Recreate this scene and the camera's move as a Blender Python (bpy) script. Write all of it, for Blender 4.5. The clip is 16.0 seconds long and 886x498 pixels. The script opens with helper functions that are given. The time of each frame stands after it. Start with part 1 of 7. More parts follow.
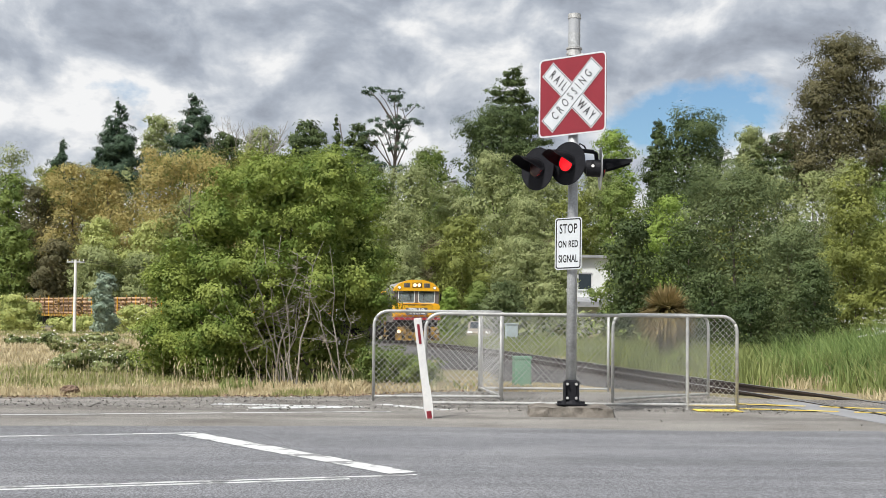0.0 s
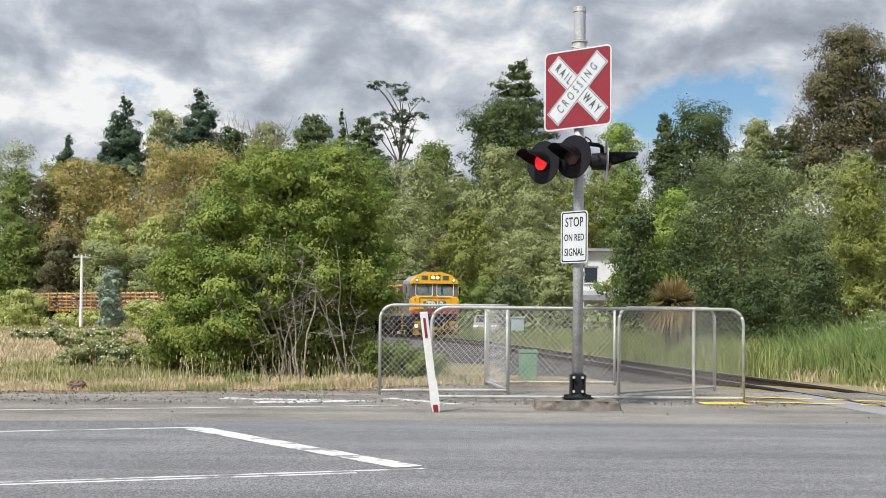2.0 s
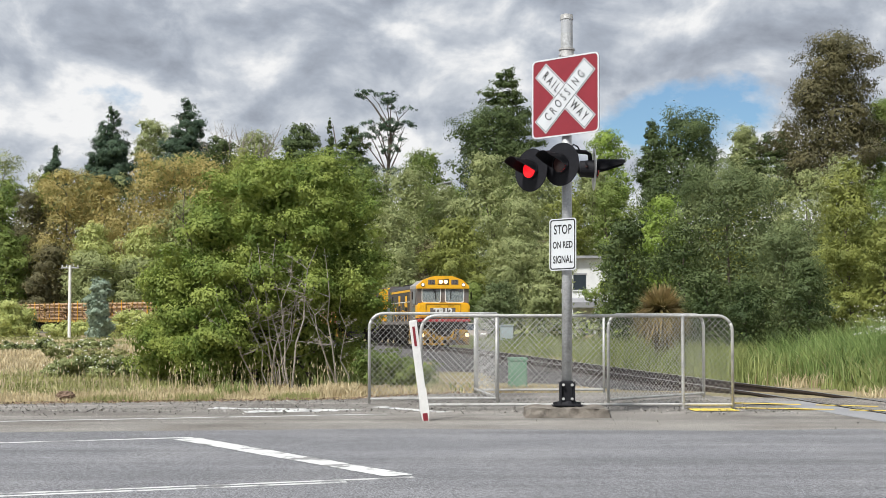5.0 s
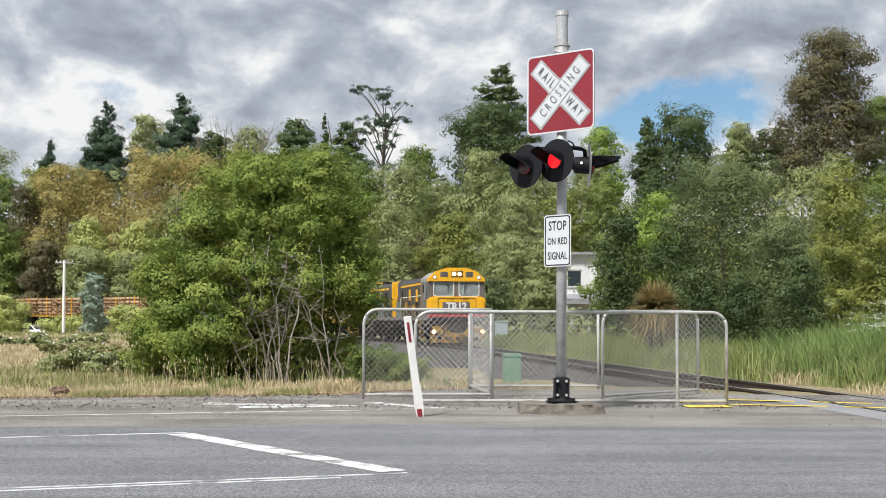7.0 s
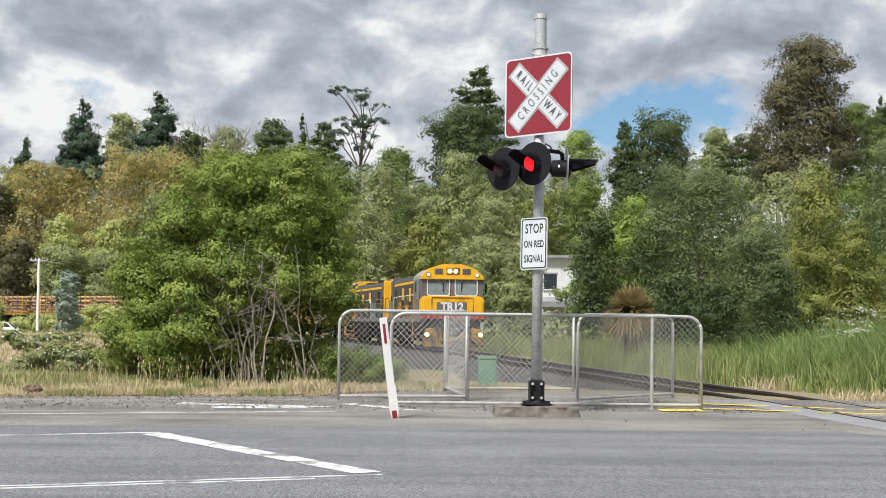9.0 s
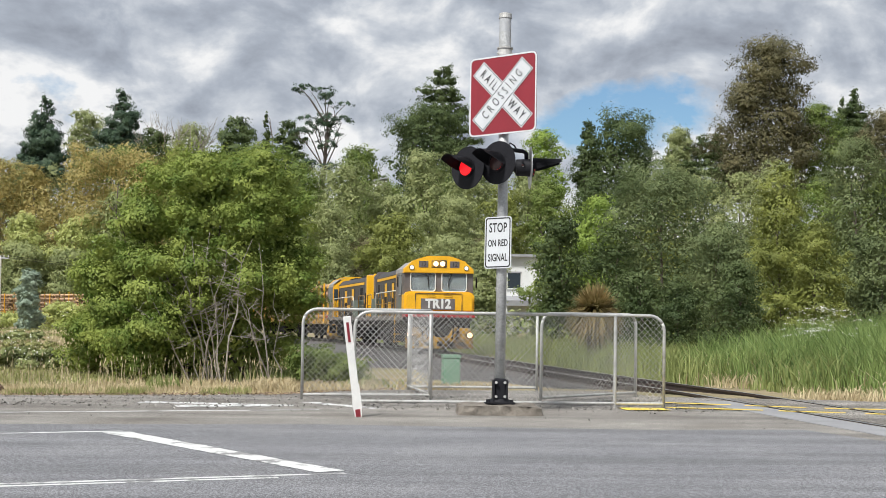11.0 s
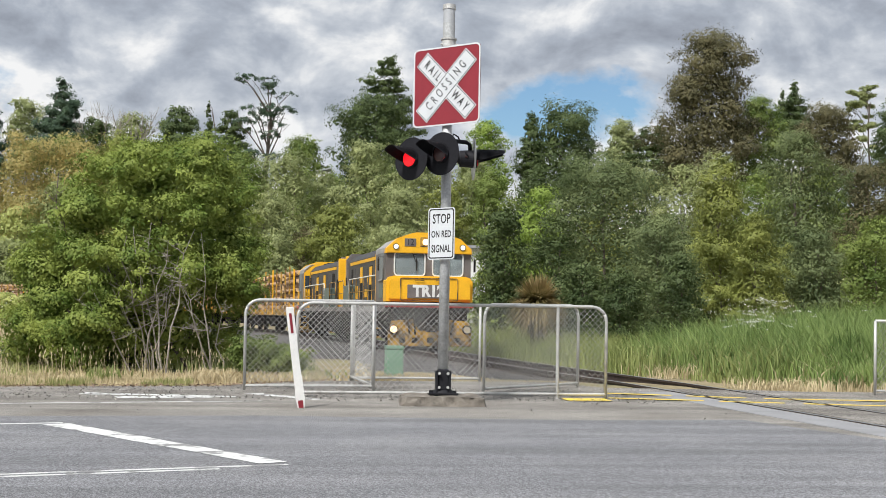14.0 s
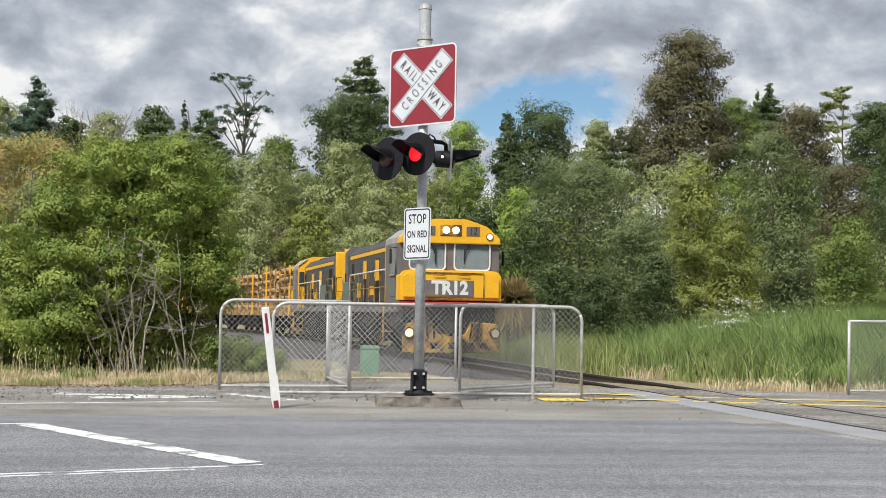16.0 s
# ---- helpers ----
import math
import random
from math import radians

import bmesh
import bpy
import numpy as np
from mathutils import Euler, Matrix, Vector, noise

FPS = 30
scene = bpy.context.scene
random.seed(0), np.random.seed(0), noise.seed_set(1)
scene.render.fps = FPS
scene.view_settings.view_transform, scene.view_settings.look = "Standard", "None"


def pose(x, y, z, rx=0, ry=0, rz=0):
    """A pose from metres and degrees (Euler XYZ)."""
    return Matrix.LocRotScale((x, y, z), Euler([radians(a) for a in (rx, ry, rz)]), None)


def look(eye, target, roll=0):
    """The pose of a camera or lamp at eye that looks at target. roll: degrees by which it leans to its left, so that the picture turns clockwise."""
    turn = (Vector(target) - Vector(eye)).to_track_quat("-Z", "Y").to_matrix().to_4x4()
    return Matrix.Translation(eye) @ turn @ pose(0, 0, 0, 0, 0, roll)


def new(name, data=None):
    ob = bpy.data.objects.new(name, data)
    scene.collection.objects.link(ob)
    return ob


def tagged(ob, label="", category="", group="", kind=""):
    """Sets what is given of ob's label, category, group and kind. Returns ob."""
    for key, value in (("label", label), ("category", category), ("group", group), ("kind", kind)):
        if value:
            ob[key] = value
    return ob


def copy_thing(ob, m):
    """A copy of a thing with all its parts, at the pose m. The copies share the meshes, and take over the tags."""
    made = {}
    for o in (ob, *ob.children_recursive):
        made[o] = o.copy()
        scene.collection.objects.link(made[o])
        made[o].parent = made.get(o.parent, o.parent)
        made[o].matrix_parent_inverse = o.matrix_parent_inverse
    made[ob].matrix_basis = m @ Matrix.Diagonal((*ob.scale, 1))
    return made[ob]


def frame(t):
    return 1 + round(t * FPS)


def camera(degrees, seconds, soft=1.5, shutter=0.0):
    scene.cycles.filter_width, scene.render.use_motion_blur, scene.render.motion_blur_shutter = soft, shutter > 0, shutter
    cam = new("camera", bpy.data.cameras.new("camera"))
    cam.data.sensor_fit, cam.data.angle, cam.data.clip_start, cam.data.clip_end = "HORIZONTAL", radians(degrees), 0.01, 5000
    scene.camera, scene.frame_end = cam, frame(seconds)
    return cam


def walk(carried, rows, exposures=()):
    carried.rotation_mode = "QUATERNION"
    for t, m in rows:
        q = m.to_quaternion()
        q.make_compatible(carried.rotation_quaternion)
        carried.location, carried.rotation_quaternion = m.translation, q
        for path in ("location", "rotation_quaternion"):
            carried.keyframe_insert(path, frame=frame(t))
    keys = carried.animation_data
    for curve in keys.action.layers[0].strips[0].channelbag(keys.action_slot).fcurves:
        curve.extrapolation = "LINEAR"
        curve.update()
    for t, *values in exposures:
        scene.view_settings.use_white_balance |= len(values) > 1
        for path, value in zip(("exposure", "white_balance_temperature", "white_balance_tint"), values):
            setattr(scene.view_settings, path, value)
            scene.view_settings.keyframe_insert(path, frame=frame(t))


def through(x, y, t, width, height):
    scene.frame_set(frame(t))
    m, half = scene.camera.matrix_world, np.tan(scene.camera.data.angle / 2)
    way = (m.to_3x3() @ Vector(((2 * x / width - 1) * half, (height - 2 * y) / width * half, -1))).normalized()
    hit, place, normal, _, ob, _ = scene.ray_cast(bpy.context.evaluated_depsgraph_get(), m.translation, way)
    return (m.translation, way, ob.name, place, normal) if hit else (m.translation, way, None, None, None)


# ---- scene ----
cam = camera(33.56, 16.0, soft=0.8)
EYE = Vector((0.0, 0.0, 1.41))


def aim(pan, tilt, roll):
    a, b = radians(pan), radians(tilt)
    way = Vector((math.sin(a) * math.cos(b), math.cos(a) * math.cos(b), math.sin(b)))
    return look(EYE, EYE + way, roll)


# seconds, pan to the right, tilt up, roll: a hand-held camera on one spot
PATH = [
    (0, -0, 2.401, 0.6),
    (0.5, -0.176, 2.347, 0.608),
    (1, -0.271, 2.253, 0.584),
    (1.5, -0.269, 2.185, 0.524),
    (2, -0.228, 2.16, 0.425),
    (2.5, -0.131, 2.214, 0.33),
    (3, -0.039, 2.347, 0.183),
    (3.5, 0.039, 2.454, 0.092),
    (4, 0.122, 2.527, 0.027),
    (6.5, 0.347, 2.347, 0.132),
    (7, 0.418, 2.324, 0.183),
    (7.5, 0.556, 2.343, 0.265),
    (8, 0.748, 2.39, 0.407),
    (8.5, 0.999, 2.403, 0.539),
    (9, 1.334, 2.403, 0.728),
    (11.5, 3.065, 2.336, 0.81),
    (12, 3.386, 2.238, 0.819),
    (12.5, 3.762, 2.154, 0.873),
    (13, 4.215, 2.11, 0.871),
    (13.5, 4.634, 2.088, 0.871),
    (14, 4.953, 2.055, 0.889),
    (14.5, 5.122, 2.056, 0.879),
    (15, 5.256, 2.062, 0.883),
    (15.5, 5.507, 2.066, 0.926),
    (16, 5.894, 2.075, 0.926),
]
walk(cam, [(t, aim(p, q, r)) for t, p, q, r in PATH])

# ---- sky, sun ----
world = bpy.data.worlds.new("sky")
scene.world = world
world.use_nodes = True


def sky_nodes():
    nt = world.node_tree
    N, L = nt.nodes, nt.links
    N.clear()
    out = N.new("ShaderNodeOutputWorld")
    sky = N.new("ShaderNodeTexSky")
    sky.sky_type, sky.sun_disc = "NISHITA", False
    sky.sun_elevation, sky.sun_rotation = radians(52), radians(217)
    sky.air_density, sky.dust_density = 1.0, 0.2
    bg = N.new("ShaderNodeBackground")
    bg.inputs[1].default_value = 0.082
    deep = N.new("ShaderNodeVectorMath")
    deep.operation = "MULTIPLY"
    deep.inputs[1].default_value = (0.76, 0.94, 1.10)
    L.new(sky.outputs[0], deep.inputs[0])
    L.new(deep.outputs[0], bg.inputs[0])
    # clouds: broken grey and white cumulus
    tc = N.new("ShaderNodeTexCoord")
    sep = N.new("ShaderNodeSeparateXYZ")
    L.new(tc.outputs["Generated"], sep.inputs[0])
    mp = N.new("ShaderNodeMapping")
    mp.inputs["Location"].default_value = (0.85, 0.2, 0.4)
    mp.inputs["Scale"].default_value = (1.0, 1.0, 1.55)
    L.new(tc.outputs["Generated"], mp.inputs[0])

    def noise_tex(scale, detail, rough, dist=0.0):
        n = N.new("ShaderNodeTexNoise")
        n.inputs["Scale"].default_value, n.inputs["Detail"].default_value = scale, detail
        n.inputs["Roughness"].default_value, n.inputs["Distortion"].default_value = rough, dist
        L.new(mp.outputs[0], n.inputs[0])
        return n

    def ramp(src, stops):
        r = N.new("ShaderNodeValToRGB")
        L.new(src, r.inputs[0])
        e = r.color_ramp.elements
        while len(e) < len(stops):
            e.new(0.5)
        for el, (p, c) in zip(e, stops):
            el.position, el.color = p, (*c, 1)
        return r

    # a gap of blue low in the north-north-east
    dist = N.new("ShaderNodeVectorMath")
    dist.operation = "DISTANCE"
    dist.inputs[1].default_value = (0.165, 0.98, 0.40)
    wide = N.new("ShaderNodeVectorMath")
    wide.operation = "MULTIPLY"
    wide.inputs[1].default_value = (1.0, 1.0, 3.2)
    L.new(tc.outputs["Generated"], wide.inputs[0])
    L.new(wide.outputs[0], dist.inputs[0])
    gap = N.new("ShaderNodeMapRange")
    gap.inputs[1].default_value, gap.inputs[2].default_value = 0.02, 0.13
    gap.inputs[3].default_value, gap.inputs[4].default_value = -0.04, 0.19
    L.new(dist.outputs["Value"], gap.inputs[0])
    add = N.new("ShaderNodeMath")
    L.new(noise_tex(7.5, 9, 0.58).outputs[0], add.inputs[0])
    L.new(gap.outputs[0], add.inputs[1])
    cover = ramp(add.outputs[0], [(0.44, (0, 0, 0)), (0.54, (1, 1, 1))])
    big, lump = noise_tex(6.0, 3, 0.5), noise_tex(14.0, 9, 0.55, 0.25)
    both = N.new("ShaderNodeMath")
    both.operation = "MULTIPLY_ADD"
    both.inputs[1].default_value = 0.6
    L.new(lump.outputs[0], both.inputs[0])
    half = N.new("ShaderNodeMath")
    half.operation = "MULTIPLY"
    half.inputs[1].default_value = 0.62
    L.new(big.outputs[0], half.inputs[0])
    L.new(half.outputs[0], both.inputs[2])
    # paler towards the horizon
    low = N.new("ShaderNodeMapRange")
    low.inputs[1].default_value, low.inputs[2].default_value = 0.10, 0.21
    low.inputs[3].default_value, low.inputs[4].default_value = 0.06, -0.045
    L.new(sep.outputs[2], low.inputs[0])
    # lit tops and grey undersides of the billows
    mp2 = N.new("ShaderNodeMapping")
    mp2.inputs["Location"].default_value = (0.85, 0.2, 0.4 + 0.03)
    mp2.inputs["Scale"].default_value = (1.0, 1.0, 1.55)
    L.new(tc.outputs["Generated"], mp2.inputs[0])
    above = noise_tex(14.0, 9, 0.55, 0.25)
    L.new(mp2.outputs[0], above.inputs[0])
    fall = N.new("ShaderNodeMath")
    fall.operation = "SUBTRACT"
    L.new(lump.outputs[0], fall.inputs[0])
    L.new(above.outputs[0], fall.inputs[1])
    relief = N.new("ShaderNodeMath")
    relief.operation = "MULTIPLY_ADD"
    relief.inputs[1].default_value = 0.55
    L.new(fall.outputs[0], relief.inputs[0])
    L.new(both.outputs[0], relief.inputs[2])
    tone = N.new("ShaderNodeMath")
    L.new(relief.outputs[0], tone.inputs[0])
    L.new(low.outputs[0], tone.inputs[1])
    shade = ramp(tone.outputs[0],
                 [(0.38, (0.30, 0.33, 0.39)), (0.55, (0.44, 0.485, 0.56)), (0.67, (0.62, 0.66, 0.72)), (0.80, (0.95, 0.955, 0.96))])
    cl = N.new("ShaderNodeBackground")
    cl.inputs[1].default_value = 0.85
    L.new(shade.outputs[0], cl.inputs[0])
    mix = N.new("ShaderNodeMixShader")
    L.new(cover.outputs[0], mix.inputs[0])
    L.new(bg.outputs[0], mix.inputs[1])
    L.new(cl.outputs[0], mix.inputs[2])
    L.new(mix.outputs[0], out.inputs[0])


sky_nodes()
sun = new("sun", bpy.data.lights.new("sun", "SUN"))
sun.data.energy, sun.data.angle, sun.data.color = 4.6, radians(9), (1.0, 0.985, 0.96)
sun.matrix_basis = look((-24, -32, 52), (0, 0, 0))
scene.view_settings.exposure = 0.17

# ---- materials ----
def mat(name, base, rough=0.7, metal=0.0, spread=0.15, scale=6.0, fine=60.0, bump=0.15, island=0.0, second=None, second_at=(0.5, 0.65), bump_dist=0.01, emit=0.0, per_object=0.0):
    """A surface with variation at a coarse and a fine scale; second is a stain or wear colour in patches."""
    m = bpy.data.materials.new(name)
    m.use_nodes = True
    nt = m.node_tree
    N, L = nt.nodes, nt.links
    b = N["Principled BSDF"]
    b.inputs["Roughness"].default_value, b.inputs["Metallic"].default_value = rough, metal
    tc = N.new("ShaderNodeTexCoord")
    n1, n2 = N.new("ShaderNodeTexNoise"), N.new("ShaderNodeTexNoise")
    for n, s in ((n1, scale), (n2, fine)):
        n.inputs["Scale"].default_value, n.inputs["Detail"].default_value = s, 6
        L.new(tc.outputs["Object"], n.inputs[0])
    add = N.new("ShaderNodeMath")
    add.operation = "ADD"
    L.new(n1.outputs[0], add.inputs[0])
    L.new(n2.outputs[0], add.inputs[1])
    mr = N.new("ShaderNodeMapRange")
    mr.inputs[1].default_value, mr.inputs[2].default_value = 0.65, 1.35
    mr.inputs[3].default_value, mr.inputs[4].default_value = 1 - spread * 1.6, 1 + spread * 1.6
    L.new(add.outputs[0], mr.inputs[0])
    val = mr.outputs[0]
    if island or per_object:
        src = N.new("ShaderNodeNewGeometry").outputs["Random Per Island"] if island else N.new("ShaderNodeObjectInfo").outputs["Random"]
        k = island or per_object
        r = N.new("ShaderNodeMapRange")
        r.inputs[3].default_value, r.inputs[4].default_value = 1 - k, 1 + k
        L.new(src, r.inputs[0])
        mu = N.new("ShaderNodeMath")
        mu.operation = "MULTIPLY"
        L.new(val, mu.inputs[0])
        L.new(r.outputs[0], mu.inputs[1])
        val = mu.outputs[0]
    col = N.new("ShaderNodeMix")
    col.data_type = "RGBA"
    col.inputs[6].default_value = (*base, 1)
    if second:
        n3 = N.new("ShaderNodeTexNoise")
        n3.inputs["Scale"].default_value, n3.inputs["Detail"].default_value = scale * 0.6, 9
        n3.inputs["Roughness"].default_value = 0.65
        L.new(tc.outputs["Object"], n3.inputs[0])
        r3 = N.new("ShaderNodeMapRange")
        r3.inputs[1].default_value, r3.inputs[2].default_value = second_at
        L.new(n3.outputs[0], r3.inputs[0])
        L.new(r3.outputs[0], col.inputs[0])
        col.inputs[7].default_value = (*second, 1)
    else:
        col.inputs[0].default_value = 0
    vm = N.new("ShaderNodeVectorMath")
    vm.operation = "SCALE"
    L.new(col.outputs[2], vm.inputs[0])
    L.new(val, vm.inputs["Scale"])
    L.new(vm.outputs[0], b.inputs["Base Color"])
    if bump:
        bp = N.new("ShaderNodeBump")
        bp.inputs["Strength"].default_value, bp.inputs["Distance"].default_value = bump, bump_dist
        L.new(n2.outputs[0], bp.inputs["Height"])
        L.new(bp.outputs[0], b.inputs["Normal"])
    if emit:
        b.inputs["Emission Color"].default_value = (*base, 1)
        b.inputs["Emission Strength"].default_value = emit
    return m


def leaf_mat(name, base, tip, through=0.35, rough=0.6, scale=0.5):
    """Foliage: each leaf between two tones, with broad patches that put clumps' light and dark into the colour; light
    passes through.
    """
    m = bpy.data.materials.new(name)
    m.use_nodes = True
    nt = m.node_tree
    N, L = nt.nodes, nt.links
    b = N["Principled BSDF"]
    b.inputs["Roughness"].default_value = rough
    b.inputs["Specular IOR Level"].default_value = 0.25
    isl = N.new("ShaderNodeNewGeometry").outputs["Random Per Island"]
    tc = N.new("ShaderNodeTexCoord")
    n = N.new("ShaderNodeTexNoise")
    n.inputs["Scale"].default_value, n.inputs["Detail"].default_value = scale * 2.2, 3
    L.new(tc.outputs["Object"], n.inputs[0])
    a = N.new("ShaderNodeMath")
    a.operation = "MULTIPLY_ADD"
    a.inputs[1].default_value = 0.26
    L.new(isl, a.inputs[0])
    # clump-sized patches of tone, light and shade of the puffs as colour
    s = N.new("ShaderNodeMapRange")
    s.inputs[1].default_value, s.inputs[2].default_value = 0.35, 0.65
    s.inputs[3].default_value, s.inputs[4].default_value = -0.02, 0.76
    L.new(n.outputs[0], s.inputs[0])
    L.new(s.outputs[0], a.inputs[2])
    mix = N.new("ShaderNodeMix")
    mix.data_type = "RGBA"
    mix.inputs[6].default_value, mix.inputs[7].default_value = (*base, 1), (*tip, 1)
    L.new(a.outputs[0], mix.inputs[0])
    L.new(mix.outputs[2], b.inputs["Base Color"])
    t = N.new("ShaderNodeBsdfTranslucent")
    L.new(mix.outputs[2], t.inputs[0])
    ms = N.new("ShaderNodeMixShader")
    ms.inputs[0].default_value = through
    L.new(b.outputs[0], ms.inputs[1])
    L.new(t.outputs[0], ms.inputs[2])
    L.new(ms.outputs[0], N["Material Output"].inputs[0])
    return m



def asphalt(name, base, patch, speck, stretch):
    """Chip-seal: pale and dark stone specks, broad stains, faint streaks along the traffic."""
    m = bpy.data.materials.new(name)
    m.use_nodes = True
    N, L = m.node_tree.nodes, m.node_tree.links
    b = N["Principled BSDF"]
    b.inputs["Roughness"].default_value = 0.85
    tc = N.new("ShaderNodeTexCoord")

    def tex(scale, detail, lo, hi, a, c, vec=None):
        n = N.new("ShaderNodeTexNoise")
        n.inputs["Scale"].default_value, n.inputs["Detail"].default_value = scale, detail
        L.new(vec or tc.outputs["Object"], n.inputs[0])
        r = N.new("ShaderNodeMapRange")
        r.inputs[1].default_value, r.inputs[2].default_value, r.inputs[3].default_value, r.inputs[4].default_value = lo, hi, a, c
        L.new(n.outputs[0], r.inputs[0])
        return r.outputs[0]

    mp = N.new("ShaderNodeMapping")
    mp.inputs["Rotation"].default_value = (0, 0, radians(-14))
    mp.inputs["Scale"].default_value = (0.12, 1.4, 1)
    L.new(tc.outputs["Object"], mp.inputs[0])
    parts = [tex(75, 2, 0.40, 0.62, 1 - speck * 0.8, 1 + speck * 1.3), tex(28, 4, 0.35, 0.65, 0.90, 1.10), tex(1.3, 6, 0.35, 0.65, 1 - stretch, 1 + stretch, mp.outputs[0])]
    val = parts[0]
    for q in parts[1:]:
        mu = N.new("ShaderNodeMath")
        mu.operation = "MULTIPLY"
        L.new(val, mu.inputs[0])
        L.new(q, mu.inputs[1])
        val = mu.outputs[0]
    mix = N.new("ShaderNodeMix")
    mix.data_type = "RGBA"
    mix.inputs[6].default_value, mix.inputs[7].default_value = (*base, 1), (*patch, 1)
    L.new(tex(0.55, 8, 0.45, 0.7, 0, 1), mix.inputs[0])
    vm = N.new("ShaderNodeVectorMath")
    vm.operation = "SCALE"
    L.new(mix.outputs[2], vm.inputs[0])
    L.new(val, vm.inputs["Scale"])
    L.new(vm.outputs[0], b.inputs["Base Color"])
    bp = N.new("ShaderNodeBump")
    bp.inputs["Strength"].default_value, bp.inputs["Distance"].default_value = 0.6, 0.008
    L.new(parts[0], bp.inputs["Height"])
    L.new(bp.outputs[0], b.inputs["Normal"])
    return m


M_ASPHALT = asphalt("asphalt", (0.170, 0.170, 0.178), (0.205, 0.204, 0.210), 0.62, 0.16)
M_ASPHALT_OLD = asphalt("worn_asphalt", (0.235, 0.218, 0.195), (0.145, 0.130, 0.112), 0.85, 0.24)
M_PAINT = mat("road_paint", (0.66, 0.66, 0.64), 0.6, spread=0.1, scale=5, fine=60, second=(0.24, 0.235, 0.23), second_at=(0.52, 0.58), bump=0.3)
M_YELLOW_LINE = mat("yellow_line", (0.75, 0.56, 0.07), 0.6, spread=0.15, scale=5, second=(0.3, 0.26, 0.15), second_at=(0.55, 0.7))
M_GALV = mat("galvanised_steel", (0.49, 0.485, 0.465), 0.5, 0.3, spread=0.14, scale=8, fine=45, bump=0.08, second=(0.32, 0.31, 0.29), second_at=(0.5, 0.7))
M_POLE = mat("pole_zinc", (0.46, 0.47, 0.47), 0.55, 0.2, spread=0.16, scale=5, fine=40, bump=0.06, second=(0.30, 0.30, 0.29), second_at=(0.48, 0.7))
M_CONCRETE = mat("concrete", (0.19, 0.168, 0.14), 0.9, spread=0.25, scale=6, fine=50, bump=0.6, second=(0.10, 0.085, 0.07), second_at=(0.48, 0.66))
M_PANEL = mat("concrete_panel", (0.26, 0.26, 0.265), 0.85, spread=0.12, scale=2, fine=60, bump=0.3)
M_BLACK = mat("black_paint", (0.014, 0.014, 0.017), 0.6, spread=0.2, scale=10, bump=0.05)
M_BLACK.node_tree.nodes["Principled BSDF"].inputs["Specular IOR Level"].default_value = 0.2
M_RED = mat("sign_red", (0.235, 0.022, 0.032), 0.4, spread=0.07, scale=4, bump=0.0)
M_WHITE = mat("sign_white", (0.58, 0.60, 0.61), 0.4, spread=0.05, scale=5, bump=0.0)
M_INK = mat("sign_black", (0.02, 0.02, 0.02), 0.5, spread=0.1, bump=0.0)
M_POST = mat("white_post", (0.78, 0.77, 0.74), 0.55, spread=0.05, scale=9, fine=40, second=(0.60, 0.57, 0.52), second_at=(0.6, 0.8))
M_GREENBOX = mat("green_plastic", (0.16, 0.30, 0.20), 0.55, spread=0.12, scale=4, second=(0.22, 0.33, 0.24), second_at=(0.5, 0.7))
M_RAIL = mat("rusty_rail", (0.055, 0.04, 0.034), 0.7, 0.4, spread=0.25, scale=9)
M_RAILTOP = mat("bright_rail_head", (0.45, 0.45, 0.46), 0.3, 0.9, spread=0.1)
M_SLEEPER = mat("sleeper_wood", (0.10, 0.085, 0.075), 0.9, spread=0.3, scale=8, bump=0.6)
M_BALLAST = mat("ballast", (0.105, 0.10, 0.097), 0.95, spread=0.5, scale=3, fine=14, bump=1.0, bump_dist=0.06, island=0.45)
M_SOIL = mat("ground", (0.26, 0.21, 0.12), 0.95, spread=0.35, scale=0.35, fine=9, bump=0.6, bump_dist=0.05, second=(0.17, 0.165, 0.07), second_at=(0.48, 0.7))
M_BARK = mat("bark", (0.13, 0.105, 0.085), 0.95, spread=0.3, scale=4, fine=20, bump=0.8, bump_dist=0.03)
M_BARK_PALE = mat("pale_bark", (0.30, 0.27, 0.23), 0.9, spread=0.25, scale=4, fine=20, bump=0.6, bump_dist=0.02)

